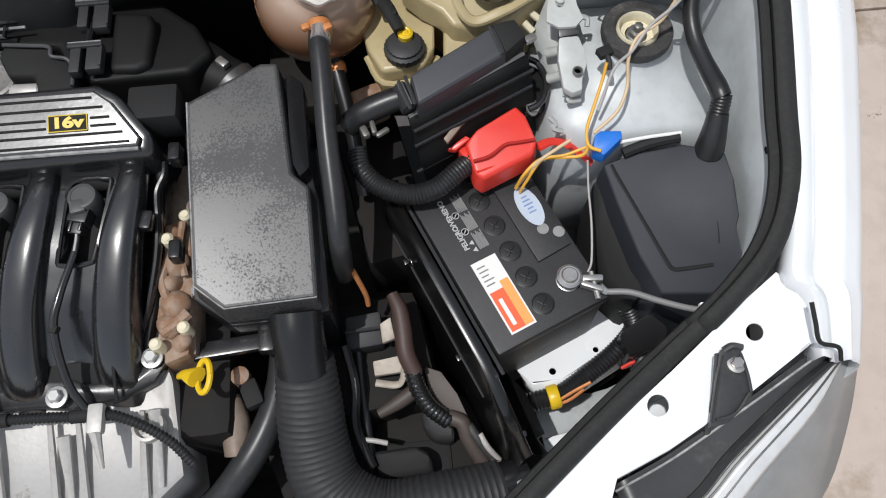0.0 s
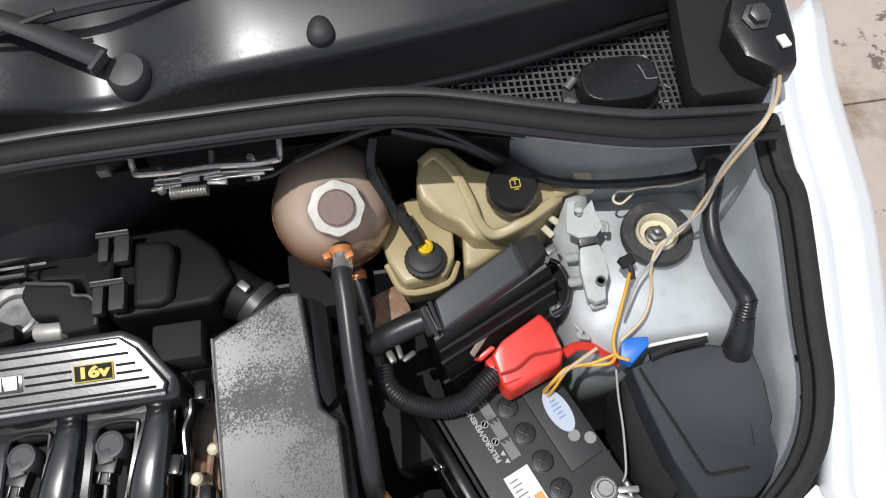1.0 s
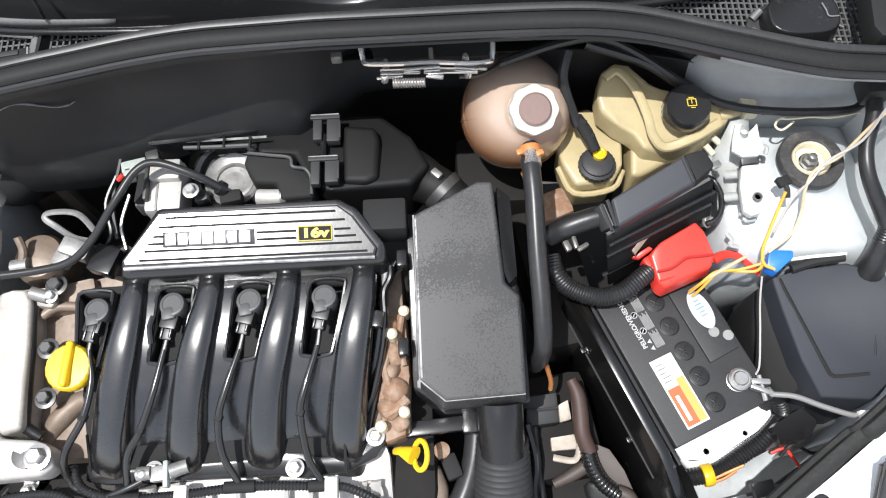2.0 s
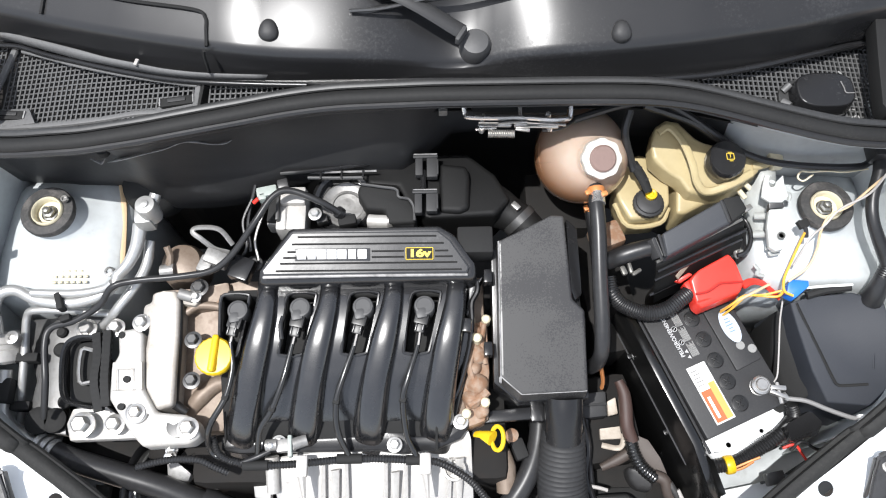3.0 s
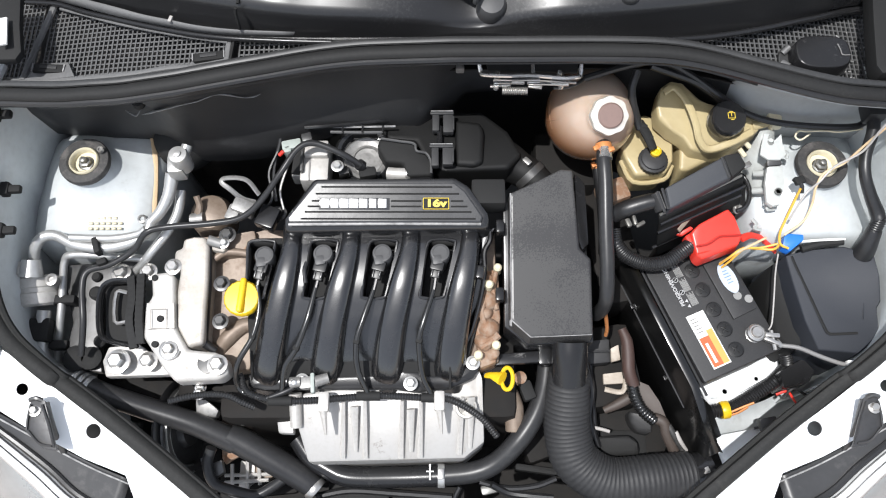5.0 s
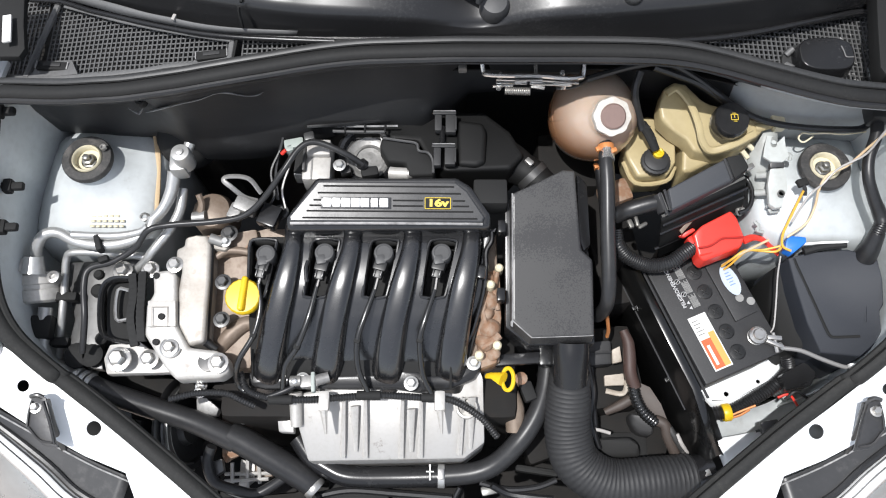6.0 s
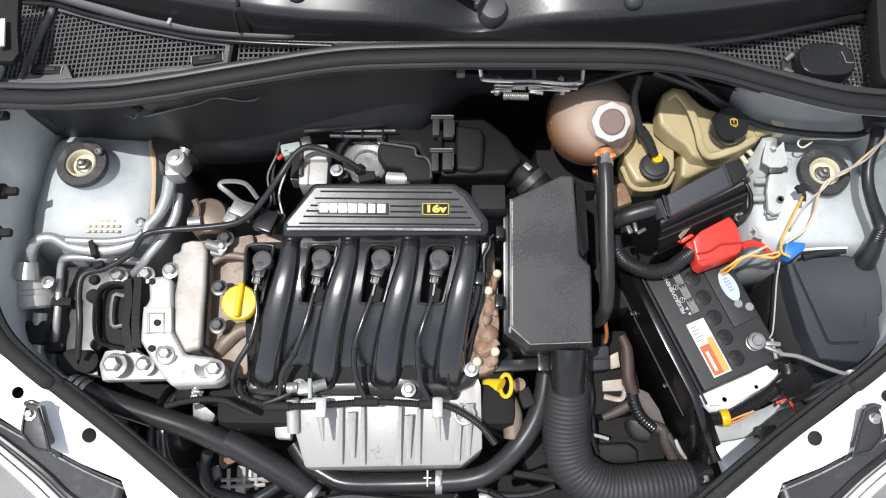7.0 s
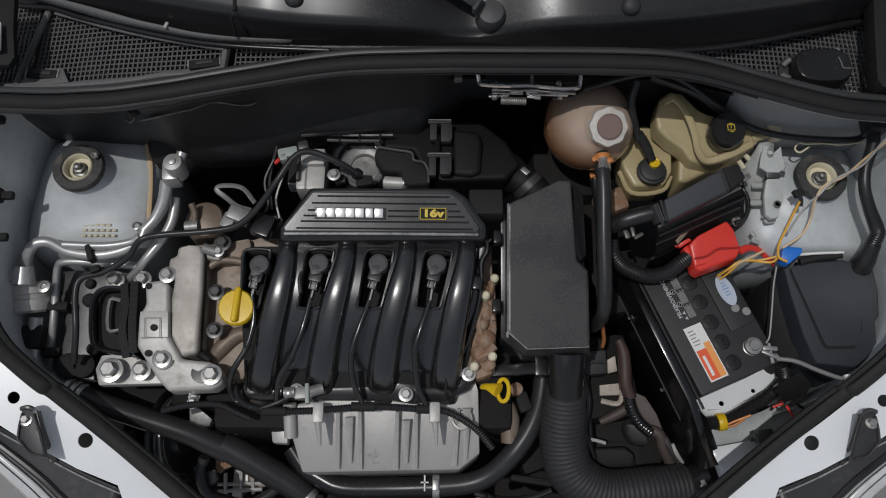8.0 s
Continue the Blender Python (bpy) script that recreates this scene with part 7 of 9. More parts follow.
bu, bv = (Cq - Bq).normalized(), (A - Bq).normalized()     # across, and away from the front
bang = math.degrees(math.atan2(bu.y, bu.x))


def on_battery(u, v, z=0.0):
    """u across from the near corner, v along the case, in metres."""
    return Bq + bu * u + bv * v + Vector((0, 0, z))


W, L = (Cq - Bq).length, (A - Bq).length
bm = prism(B(), [on_battery(0, 0, -0.018), on_battery(W, 0, -0.018), on_battery(W, L, -0.018), on_battery(0, L, -0.018)], 0.16, 0.004)
part("case", bm, case_black, battery)
bm = prism(B(), [on_battery(-0.002, -0.002), on_battery(W + 0.002, -0.002), on_battery(W + 0.002, L + 0.002), on_battery(-0.002, L + 0.002)], 0.02, 0.003)
lid_ = part("lid", bm, case_black, battery)
bm = prism(B(), [on_battery(0.086, 0.066, 0.004), on_battery(W - 0.003, 0.068, 0.004), on_battery(W - 0.003, 0.168, 0.004), on_battery(0.086, 0.168, 0.004)], 0.006, 0.002)
part("raised_panel", bm, case_black, lid_)
for v in (0.024, 0.0585, 0.0925, 0.127, 0.161, 0.19):
    c = on_battery(0.0665, v)
    bm = lathe(B(), c, [(0.0124, -0.001), (0.0124, 0.0006), (0.0116, 0.0008), (0.0108, 0.0001), (0.0095, 0.0004), (0.002, 0.0004)], 28)
    rbox(bm, c + Vector((0, 0, 0.0012)), (0.014, 0.0022, 0.0022), (0, 0, bang + 35), 0.0005)
    rbox(bm, c + Vector((0, 0, 0.0012)), (0.0022, 0.014, 0.0022), (0, 0, bang + 35), 0.0005)
    part("cell_plug", bm, plug_black, battery, "round vent plug with a cross slot")


def flat_on(u0, u1, v0, v1, z, mat_, nm, lab, t=0.0005):
    bm = prism(B(), [on_battery(u0, v0, z), on_battery(u1, v0, z), on_battery(u1, v1, z), on_battery(u0, v1, z)], t, 0.0)
    return part(nm, bm, mat_, battery, lab)


flat_on(0.0205, 0.0505, 0.010, 0.0985, 0.0008, white_plastic, "label", "white bordered battery label", 0.0008)
flat_on(0.0225, 0.0485, 0.0122, 0.060, 0.0012, print_red, "label_field", "red orange label field")
flat_on(0.0385, 0.0485, 0.0122, 0.068, 0.0016, print_orange, "label_stripe", "orange label stripe")
flat_on(0.027, 0.0315, 0.018, 0.05, 0.0016, white_plastic, "label_mark", "white plain mark")
for k in range(5):
    flat_on(0.024, 0.024 + 0.5 * (0.02, 0.024, 0.017, 0.022, 0.019)[k], 0.068 + 0.0055 * k, 0.0694 + 0.0055 * k, 0.0014, grey_wire, "text_bar", "grey print bar", 0.0003)
# warning print along the case
tm = Matrix.Identity(4)
tm.col[0], tm.col[1] = (*bv, 0), (*(-bu), 0)
tm.translation = on_battery(0.027, 0.149, 0.0004)
letters("warning_text", "PELIGRO/VENENO", 0.0082, tm, print_white, battery, 0.0004, "worn white lettering on the case")
for k in range(3):
    for q in range(7):
        flat_on(0.039 + 0.0017 * q, 0.0402 + 0.0017 * q, 0.110 + 0.0245 * k, 0.132 + 0.0245 * k - 0.002 * (q % 3), 0.0004, print_grey, "text_bar", "fine grey print bar", 0.0003)
for v in (0.136, 0.158):
    bm = lathe(B(), on_battery(0.0345, v, 0.0), [(0.0042, 0), (0.0042, 0.0007), (0.0034, 0.0007), (0.0034, 0.0)], 20)
    rbox(bm, on_battery(0.0345, v, 0.0004), (0.005, 0.0011, 0.0006), (0, 0, bang + 40), 0)
    part("print_ring", bm, print_white, battery, "worn white printed ring")
for v in (0.112, 0.121):
    bm = prism(B(), [on_battery(0.0315, v, 0.0004), on_battery(0.0365, v - 0.003, 0.0004), on_battery(0.0365, v + 0.003, 0.0004)], 0.0004, 0)
    part("print_triangle", bm, print_white, battery, "worn white printed triangle")
c = on_battery(0.111, 0.128, 0.0048)
bm = B()
prism(bm, [c + bu * (0.0125 * math.cos(a)) + bv * (0.026 * math.sin(a)) for a in (2 * math.pi * q / 28 for q in range(28))], 0.0006, 0)
ov = part("oval_sticker", bm, sticker_pale, battery, "pale blue oval sticker")
for k in range(5):
    bm = rbox(B(), c + bv * (0.012 - 0.005 * k) + Vector((0, 0, 0.0004)), (0.007 + 0.002 * (k % 3), 0.0016, 0.0005), (0, 0, bang), 0)
    part("mark", bm, blue_print, ov, "faded blue printed mark")
for u, v in ((0.110, 0.097), (0.1235, 0.086)):
    bm = lathe(B(), on_battery(u, v, 0.004), [(0.0065, 0), (0.0065, 0.0007)], 20)
    part("round_sticker", bm, print_grey, battery, "small worn round sticker")
c = on_battery(0.1035, 0.034)
bm = lathe(B(), c, [(0.013, -0.002), (0.013, 0.001), (0.0095, 0.002), (0.009, 0.015), (0.0075, 0.017)], 24)
part("terminal_post", bm, steel, battery, "grey lead terminal post")

tclamp = thing("battery_clamp", c + Vector((0.01, -0.005, 0.004)), "zinc battery terminal clamp with earth cable", "battery clamp")
bm = lathe(B(), c + Vector((0, 0, 0.004)), [(0.0125, 0), (0.0135, 0.003), (0.0135, 0.008), (0.011, 0.010)], 22)
part("ring", bm, steel, tclamp)
bm = B()
rbox(bm, c + Vector((0.024, -0.004, 0.008)), (0.022, 0.007, 0.010), (0, 0, -5), 0.002)
part("jaw", bm, steel, tclamp)
bm = rbox(B(), c + Vector((0.022, -0.013, 0.008)), (0.024, 0.006, 0.010), (0, 0, -25), 0.002)
part("jaw", bm, steel, tclamp)
bm = tube(B(), [c + Vector((0.024, 0.004, 0.008)), c + Vector((0.027, -0.026, 0.006))], 0.003, 8, 2)
part("clamp_bolt", bm, steel, tclamp)
bm = tube(B(), [c + Vector((0.03, -0.014, 0.008)), (0.499, 0.333, 0.795)], [0.005, 0.0035], 8, 3)
part("lug", bm, bright_alu, tclamp)
bm = tube(B(), [(0.498, 0.334, 0.795), (0.522, 0.329, 0.8), (0.549, 0.317, 0.8), (0.577, 0.306, 0.8), (0.594, 0.302, 0.8)], 0.0034, 10, 6)
part("earth_cable", bm, grey_wire, tclamp, "grey earth cable")
bm = prism(B(), [(0.587, 0.308, 0.81), (0.615, 0.306, 0.815), (0.601, 0.29, 0.81), (0.59, 0.291, 0.805)], 0.01, 0.002)
part("cable_end", bm, white_plastic, tclamp, "white end piece")

red = thing("terminal_cover", (0.403, 0.495, 0.81), "red plastic positive terminal cover", "terminal cover")
bm = prism(B(), [(0.367, 0.5, 0.842), (0.381, 0.513, 0.848), (0.426, 0.536, 0.852), (0.435, 0.524, 0.85), (0.443, 0.493, 0.848), (0.438, 0.48, 0.842), (0.383, 0.46, 0.832), (0.375, 0.466, 0.835)], 0.03, 0.004, 0.003, 3)
cv = part("cover", bm, red_plastic, red)
bm = tube(B(), [(0.373, 0.478, 0.842), (0.391, 0.481, 0.845), (0.408, 0.491, 0.848), (0.422, 0.492, 0.849), (0.441, 0.493, 0.85)], 0.0016, 6, 5)
part("moulded_line", bm, red_shade, cv)
bm = prism(B(), [(0.373, 0.49, 0.83), (0.379, 0.468, 0.825), (0.387, 0.462, 0.825), (0.44, 0.482, 0.834), (0.439, 0.488, 0.84), (0.378, 0.47, 0.836)], 0.02, 0.003)
part("skirt", bm, red_plastic, cv)
bm = rbox(B(), (0.373, 0.494, 0.825), (0.022, 0.02, 0.022), (0, 0, 30), 0.004)
part("cable_entry", bm, red_plastic, red)
bm = prism(B(), [(0.348, 0.502, 0.832), (0.369, 0.513, 0.838), (0.374, 0.509, 0.838), (0.357, 0.499, 0.832)], 0.008, 0.002)
part("wing", bm, red_plastic, red)
bm = tube(B(), [(0.445, 0.492, 0.835), (0.46, 0.499, 0.832), (0.474, 0.499, 0.828), (0.487, 0.493, 0.822), (0.506, 0.48, 0.81)], [0.006, 0.0055, 0.006, 0.005], 8, 5, flat=0.5)
part("strap", bm, red_plastic, red, "red flexible strap")

pc = thing("positive_cable", (0.316, 0.479, 0.8), "corrugated black positive cable conduit", "cable")
bm = tube(B(), [(0.25, 0.508, 0.835), (0.254, 0.487, 0.83), (0.271, 0.47, 0.82), (0.302, 0.459, 0.815), (0.331, 0.461, 0.82), (0.353, 0.474, 0.825), (0.371, 0.487, 0.825)], 0.0118, 16, 10, (0.0036, 0.0010))
part("conduit", bm, rubber, pc)

# black relay box and its conduit between the fluid tanks and the battery
relay = thing("relay_box", (0.412, 0.596, 0.8), "long black plastic relay box", "relay box")
bm = prism(B(), [(0.314, 0.544, 0.912), (0.402, 0.591, 0.918), (0.427, 0.596, 0.918), (0.436, 0.577, 0.914), (0.415, 0.561, 0.912), (0.319, 0.512, 0.905)], 0.03, 0.005, 0.002, 3)
rb = part("body", bm, relay_plastic, relay, angle=12)
part("end_cap", prism(B(), [(0.403, 0.593, 0.920), (0.428, 0.598, 0.920), (0.438, 0.578, 0.916), (0.414, 0.559, 0.914)], 0.03, 0.004), matte_black, rb, "dull black end cap")
for a, b in (((0.302, 0.538, 0.911), (0.312, 0.508, 0.904)), ((0.309, 0.542, 0.913), (0.317, 0.512, 0.906)), ((0.401, 0.59, 0.919), (0.411, 0.559, 0.913))):
    part("seam", tube(B(), [a, b], 0.0022, 6, 2), faded_black, rb)
bm = tube(B(), [(0.309, 0.511, 0.886), (0.37, 0.54, 0.89), (0.436, 0.571, 0.895)], 0.0022, 6, 3)
part("edge_strip", bm, bracket_steel, relay, "bright metal edge")
bm = B()
grid(bm, [[(0.309, 0.509, 0.886), (0.34, 0.524, 0.888), (0.37, 0.538, 0.889), (0.405, 0.554, 0.891), (0.44, 0.569, 0.894)], [(0.311, 0.505, 0.876), (0.342, 0.52, 0.878), (0.372, 0.534, 0.879), (0.407, 0.55, 0.881), (0.442, 0.565, 0.884)], [(0.318, 0.490, 0.83), (0.349, 0.504, 0.832), (0.38, 0.518, 0.833), (0.415, 0.534, 0.835), (0.45, 0.55, 0.838)], [(0.325, 0.482, 0.79), (0.356, 0.496, 0.79), (0.387, 0.51, 0.79), (0.42, 0.526, 0.79), (0.455, 0.542, 0.79)]])
br_ = part("bracket", bm, deep_matte, relay, "black sheet bracket below the box", angle=25, solid=0.003)
for z, d in ((0.872, 0.0), (0.852, -0.006), (0.815, -0.016)):
    a, b = Vector((0.313, 0.502 + d, z)), Vector((0.446, 0.562 + d, z + 0.006))
    part("rib", tube(B(), [a, a.lerp(b, 0.5), b], 0.0024, 8, 3), gloss_black, br_, "glossy rib along the bracket")
part("end_ring", tube(B(), [(0.449, 0.596, 0.852), (0.459, 0.588, 0.851), (0.464, 0.567, 0.85), (0.46, 0.549, 0.848), (0.452, 0.539, 0.846), (0.441, 0.535, 0.844)], 0.0036, 10, 6), gloss_black, br_, "glossy rounded end flange")
part("end_fitting", rbox(B(), (0.444, 0.586, 0.899), (0.014, 0.008, 0.007), (0, 0, 28), 0.0015), steel, relay, "small bright metal fitting")
bm = tube(B(), [(0.245, 0.521, 0.865), (0.263, 0.524, 0.88), (0.287, 0.529, 0.888), (0.31, 0.533, 0.892)], [0.0125, 0.0135, 0.013, 0.0125], 16, 5)
part("conduit", bm, rubber, relay)
bm = tube(B(), [(0.301, 0.539, 0.9), (0.31, 0.514, 0.895)], 0.007, 8, 3, flat=1.6)
part("collar", bm, faded_black, relay)
bm = prism(B(), [(0.344, 0.503, 0.852), (0.361, 0.521, 0.856), (0.387, 0.537, 0.86), (0.384, 0.532, 0.858), (0.366, 0.518, 0.853), (0.348, 0.498, 0.85)], 0.004, 0.001)
part("tag_strip", bm, dull_alu, relay, "tan metal strip through the slot")
bm = lathe(B(), (0.447, 0.571, 0.83), [(0.03, -0.02), (0.03, 0.0), (0.026, 0.004), (0.01, 0.004)], 28, (0.2, -0.2, 1))
part("end_disc", bm, gloss_black, relay)
for p, r in (((0.441, 0.561, 0.835), 0.004), ((0.447, 0.546, 0.83), 0.006)):
    bolt(relay, p, r, steel, (0.6, -0.4, 0.7))
bm = B()
for p, s, a in (((0.263, 0.501, 0.88), (0.008, 0.014, 0.008), 20), ((0.272, 0.504, 0.882), (0.006, 0.016, 0.008), 10), ((0.281, 0.499, 0.88), (0.016, 0.006, 0.006), 30)):
    rbox(bm, p, s, (0, 0, a), 0.003)
part("cable_clip", bm, dull_clamp, relay, "bright metal cable clips")

# ---- fuse box cover by the inner fender ----
fuse = thing("fuse_box", (0.648, 0.441, 0.65), "large black plastic fuse box with a moulded cover", "fuse box")
top = [(0.514, 0.468, 0.825), (0.542, 0.474, 0.832), (0.6, 0.478, 0.838), (0.641, 0.463, 0.842), (0.645, 0.43, 0.838), (0.644, 0.392, 0.828), (0.645, 0.386, 0.813), (0.649, 0.356, 0.8), (0.64, 0.338, 0.793), (0.618, 0.323, 0.786), (0.559, 0.329, 0.785), (0.54, 0.371, 0.798), (0.523, 0.429, 0.815)]
bm = prism(B(), top, 0.13, 0.007, 0.008, 3)
cover = part("cover", bm, fuse_plastic, fuse, "smooth blue-black moulded cover")
bm = tube(B(), [(0.523, 0.467, 0.826), (0.528, 0.451, 0.824), (0.549, 0.404, 0.81), (0.568, 0.36, 0.798), (0.573, 0.353, 0.796), (0.58, 0.351, 0.796), (0.616, 0.352, 0.798)], [0.0022, 0.0026, 0.0022], 8, 5, flat=0.5)
part("groove", bm, matte_black, cover, "dark moulded groove")
bm = tube(B(), [(0.614, 0.449, 0.833), (0.624, 0.402, 0.818), (0.624, 0.372, 0.807)], 0.0016, 8, 5, flat=0.5)
part("moulded_line", bm, fuse_plastic, cover)
bm = prism(B(), [(0.508, 0.471, 0.79), (0.528, 0.468, 0.8), (0.544, 0.408, 0.78), (0.559, 0.354, 0.77), (0.538, 0.332, 0.74), (0.51, 0.366, 0.74), (0.503, 0.419, 0.76)], 0.12, 0.01)
part("side_case", bm, matte_black, fuse)
bm = tube(B(), [(0.535, 0.475, 0.835), (0.563, 0.481, 0.84), (0.596, 0.483, 0.845)], 0.006, 8, 4)
part("rear_flange", bm, matte_black, fuse)
bm = tube(B(), [(0.527, 0.484, 0.842), (0.563, 0.485, 0.847), (0.597, 0.485, 0.85)], 0.002, 8, 4)
part("pale_edge", bm, white_plastic, fuse, "pale metal edge behind the box")
bm = tube(B(), [(0.627, 0.467, 0.834), (0.628, 0.474, 0.85), (0.63, 0.483, 0.862), (0.632, 0.492, 0.872)], [0.0165, 0.0145, 0.0125, 0.0112], 16, 5)
part("boot", bm, rubber, fuse, "moulded boot at the loom entry")

loom = thing("fender_loom", (0.635, 0.569, 0.86), "black wiring loom from the bulkhead into the fuse box", "wiring loom")
bm = tube(B(), [(0.624, 0.652, 0.945), (0.621, 0.622, 0.94), (0.608, 0.586, 0.93), (0.607, 0.558, 0.92), (0.617, 0.534, 0.905), (0.63, 0.514, 0.89), (0.634, 0.502, 0.885)], [0.0098, 0.0092, 0.0085, 0.0085, 0.0092, 0.0105, 0.0105], 14, 8)
part("sleeve", bm, rubber, loom)
bm = tube(B(), [(0.635, 0.505, 0.886), (0.633, 0.497, 0.878), (0.63, 0.488, 0.868)], 0.0108, 14, 8, (0.0034, 0.0008))
part("conduit", bm, rubber, loom)
bm = rbox(B(), (0.622, 0.649, 0.95), (0.03, 0.03, 0.03), (0, 0, 0), 0.005)
part("grommet", bm, rubber, loom)

# loose wires and the blue connector
bc = thing("blue_connector", (0.519, 0.477, 0.84), "bright blue plastic wire connector", "connector")
bm = prism(B(), [(0.503, 0.488, 0.856), (0.51, 0.493, 0.856), (0.533, 0.491, 0.856), (0.532, 0.482, 0.856), (0.51, 0.465, 0.852), (0.499, 0.472, 0.852)], 0.018, 0.003)
part("shell", bm, blue_plastic, bc)
for nm, pts, r, m_, lab in (
        ("wire", [(0.666, 0.711, 1.06), (0.669, 0.683, 1.05), (0.65, 0.636, 1.06), (0.628, 0.606, 1.062), (0.615, 0.596, 1.045), (0.606, 0.594, 1.01), (0.595, 0.589, 0.96), (0.577, 0.576, 0.925), (0.553, 0.567, 0.912), (0.542, 0.549, 0.9), (0.541, 0.529, 0.88), (0.528, 0.506, 0.87), (0.502, 0.489, 0.858)], 0.0019, tan_wire, "tan wire hanging across the strut tower"),
        ("wire", [(0.668, 0.719, 1.05), (0.667, 0.68, 1.045), (0.639, 0.624, 1.062), (0.627, 0.607, 1.058), (0.613, 0.6, 1.042), (0.601, 0.595, 1), (0.593, 0.582, 0.95), (0.565, 0.573, 0.92), (0.546, 0.555, 0.905), (0.525, 0.538, 0.9), (0.508, 0.509, 0.87)], 0.0017, pale_wire, "grey wire twisted with the tan one"),
        ("wire", [(0.519, 0.547, 0.9), (0.514, 0.534, 0.885), (0.502, 0.509, 0.872), (0.494, 0.491, 0.864), (0.494, 0.475, 0.858), (0.506, 0.468, 0.856)], 0.0019, orange_wire, "orange wire into the blue connector"),
        ("wire", [(0.496, 0.477, 0.856), (0.488, 0.471, 0.845), (0.465, 0.475, 0.838), (0.445, 0.476, 0.835), (0.428, 0.466, 0.825), (0.42, 0.463, 0.8)], 0.0019, orange_wire, "orange wire lying over the battery"),
        ("wire", [(0.494, 0.478, 0.85), (0.471, 0.475, 0.842), (0.447, 0.474, 0.838), (0.431, 0.463, 0.815), (0.424, 0.459, 0.797)], 0.0017, orange_wire, "second orange wire lying over the battery"),
        ("wire", [(0.478, 0.488, 0.85), (0.46, 0.48, 0.845), (0.441, 0.472, 0.835), (0.421, 0.465, 0.8)], 0.002, tan_wire, "tan wire lying over the battery"),
        ("wire", [(0.492, 0.462, 0.85), (0.492, 0.438, 0.83), (0.493, 0.407, 0.81), (0.488, 0.369, 0.8), (0.483, 0.358, 0.795)], 0.0012, pale_wire, "thin grey wire to the battery clamp"),
        ("wire", [(0.522, 0.541, 0.895), (0.521, 0.552, 0.9), (0.516, 0.563, 0.9), (0.512, 0.561, 0.895)], 0.003, rubber, "short black wire end")):
    w = thing(nm, pts[-1], lab, "wire", "loose wires")
    part("sheath", tube(B(), pts, r, 8, 8), m_, w)
bm = rbox(B(), (0.519, 0.56, 0.9), (0.016, 0.012, 0.008), (0, 0, 20), 0.002)
w = thing("cable_tie", (0.521, 0.562, 0.895), "black plastic cable tie end by the tower", "cable tie")
part("tie", bm, matte_black, w)

# ---- battery tray, side shields and the corner below ----
shieldb = thing("battery_shield", (0.33, 0.33, 0.55), "tall glossy black plastic battery shield", "battery shield")
bm = B()
p0, p1, p2 = on_battery(-0.012, L + 0.02, 0.004), on_battery(-0.012, 0.0, 0.0), on_battery(-0.016, -0.10, -0.04)
grid(bm, [[p0, p0.lerp(p1, 0.5), p1, p2], [q + Vector((-0.010, -0.004, -0.004)) for q in (p0, p0.lerp(p1, 0.5), p1, p2)], [q + Vector((-0.014, -0.006, -0.08)) for q in (p0, p0.lerp(p1, 0.5), p1, p2)], [q + Vector((-0.022, -0.01, -0.3)) for q in (p0, p0.lerp(p1, 0.5), p1, p2)]])
part("panel", bm, shield_black, shieldb, solid=0.004)
for k, (d, z) in enumerate(((-0.006, -0.002), (-0.013, -0.003), (-0.026, -0.06))):
    a, b = on_battery(d, L * 0.98, z), on_battery(d, -0.02, z - 0.006)
    part("ridge", tube(B(), [a, a.lerp(b, 0.5), b], 0.0022, 6, 4), faded_black, shieldb)
a, b = (0.295, 0.416, 0.74), (0.382, 0.276, 0.71)
part("ridge", tube(B(), [a, Vector(a).lerp(Vector(b), 0.5), b], [0.0014, 0.0008], 6, 4), bracket_steel, shieldb, "thin bright ridge")
bm = prism(B(), [(0.385, 0.293, 0.7), (0.409, 0.257, 0.71), (0.427, 0.213, 0.69), (0.419, 0.209, 0.685), (0.433, 0.189, 0.67), (0.413, 0.196, 0.665), (0.398, 0.208, 0.66), (0.392, 0.219, 0.65), (0.382, 0.206, 0.64), (0.366, 0.24, 0.63), (0.346, 0.281, 0.65)], 0.003, 0.001)
part("torn_corner", bm, shield_black, shieldb, "torn glossy lower corner")
for p, w_, a_ in (((0.399, 0.215, 0.685), 0.016, 10), ((0.39, 0.227, 0.69), 0.008, 30), ((0.384, 0.234, 0.69), 0.005, -20)):
    part("scuff", rbox(B(), p, (w_, 0.006, 0.003), (0, 0, a_), 0.001), pale_grey, shieldb, "pale scuffed plastic")
for p in [(0.358, 0.35, 0.735), (0.34, 0.301, 0.715), (0.291, 0.412, 0.742), (0.298, 0.414, 0.742), (0.371, 0.315, 0.72)]:
    part("stud", rbox(B(), p, (0.006, 0.008, 0.004), (0, 0, 25), 0.002), shield_black, shieldb)
tray = thing("battery_tray", (0.44, 0.29, 0.6), "white painted battery tray with drain holes", "battery tray")
bm = B()
sheet_with_holes(bm, [(0.41, 0.291, 0.665), (0.423, 0.278, 0.665), (0.46, 0.278, 0.665), (0.549, 0.325, 0.665), (0.537, 0.377, 0.665), (0.505, 0.417, 0.665), (0.377, 0.377, 0.665)], [(0.450, 0.288, 0.0042), (*(0.505, 0.309), 0.0035)], 0.003)
part("plate", bm, white_paint, tray, "white painted plate")
bm = B()
grid(bm, [[(0.411, 0.29, 0.664), (0.425, 0.275, 0.664), (0.462, 0.277, 0.664), (0.547, 0.32, 0.664)], [(0.422, 0.276, 0.62), (0.436, 0.26, 0.62), (0.474, 0.262, 0.62), (0.562, 0.306, 0.62)]])
part("front_fold", bm, white_paint, tray, solid=0.002)
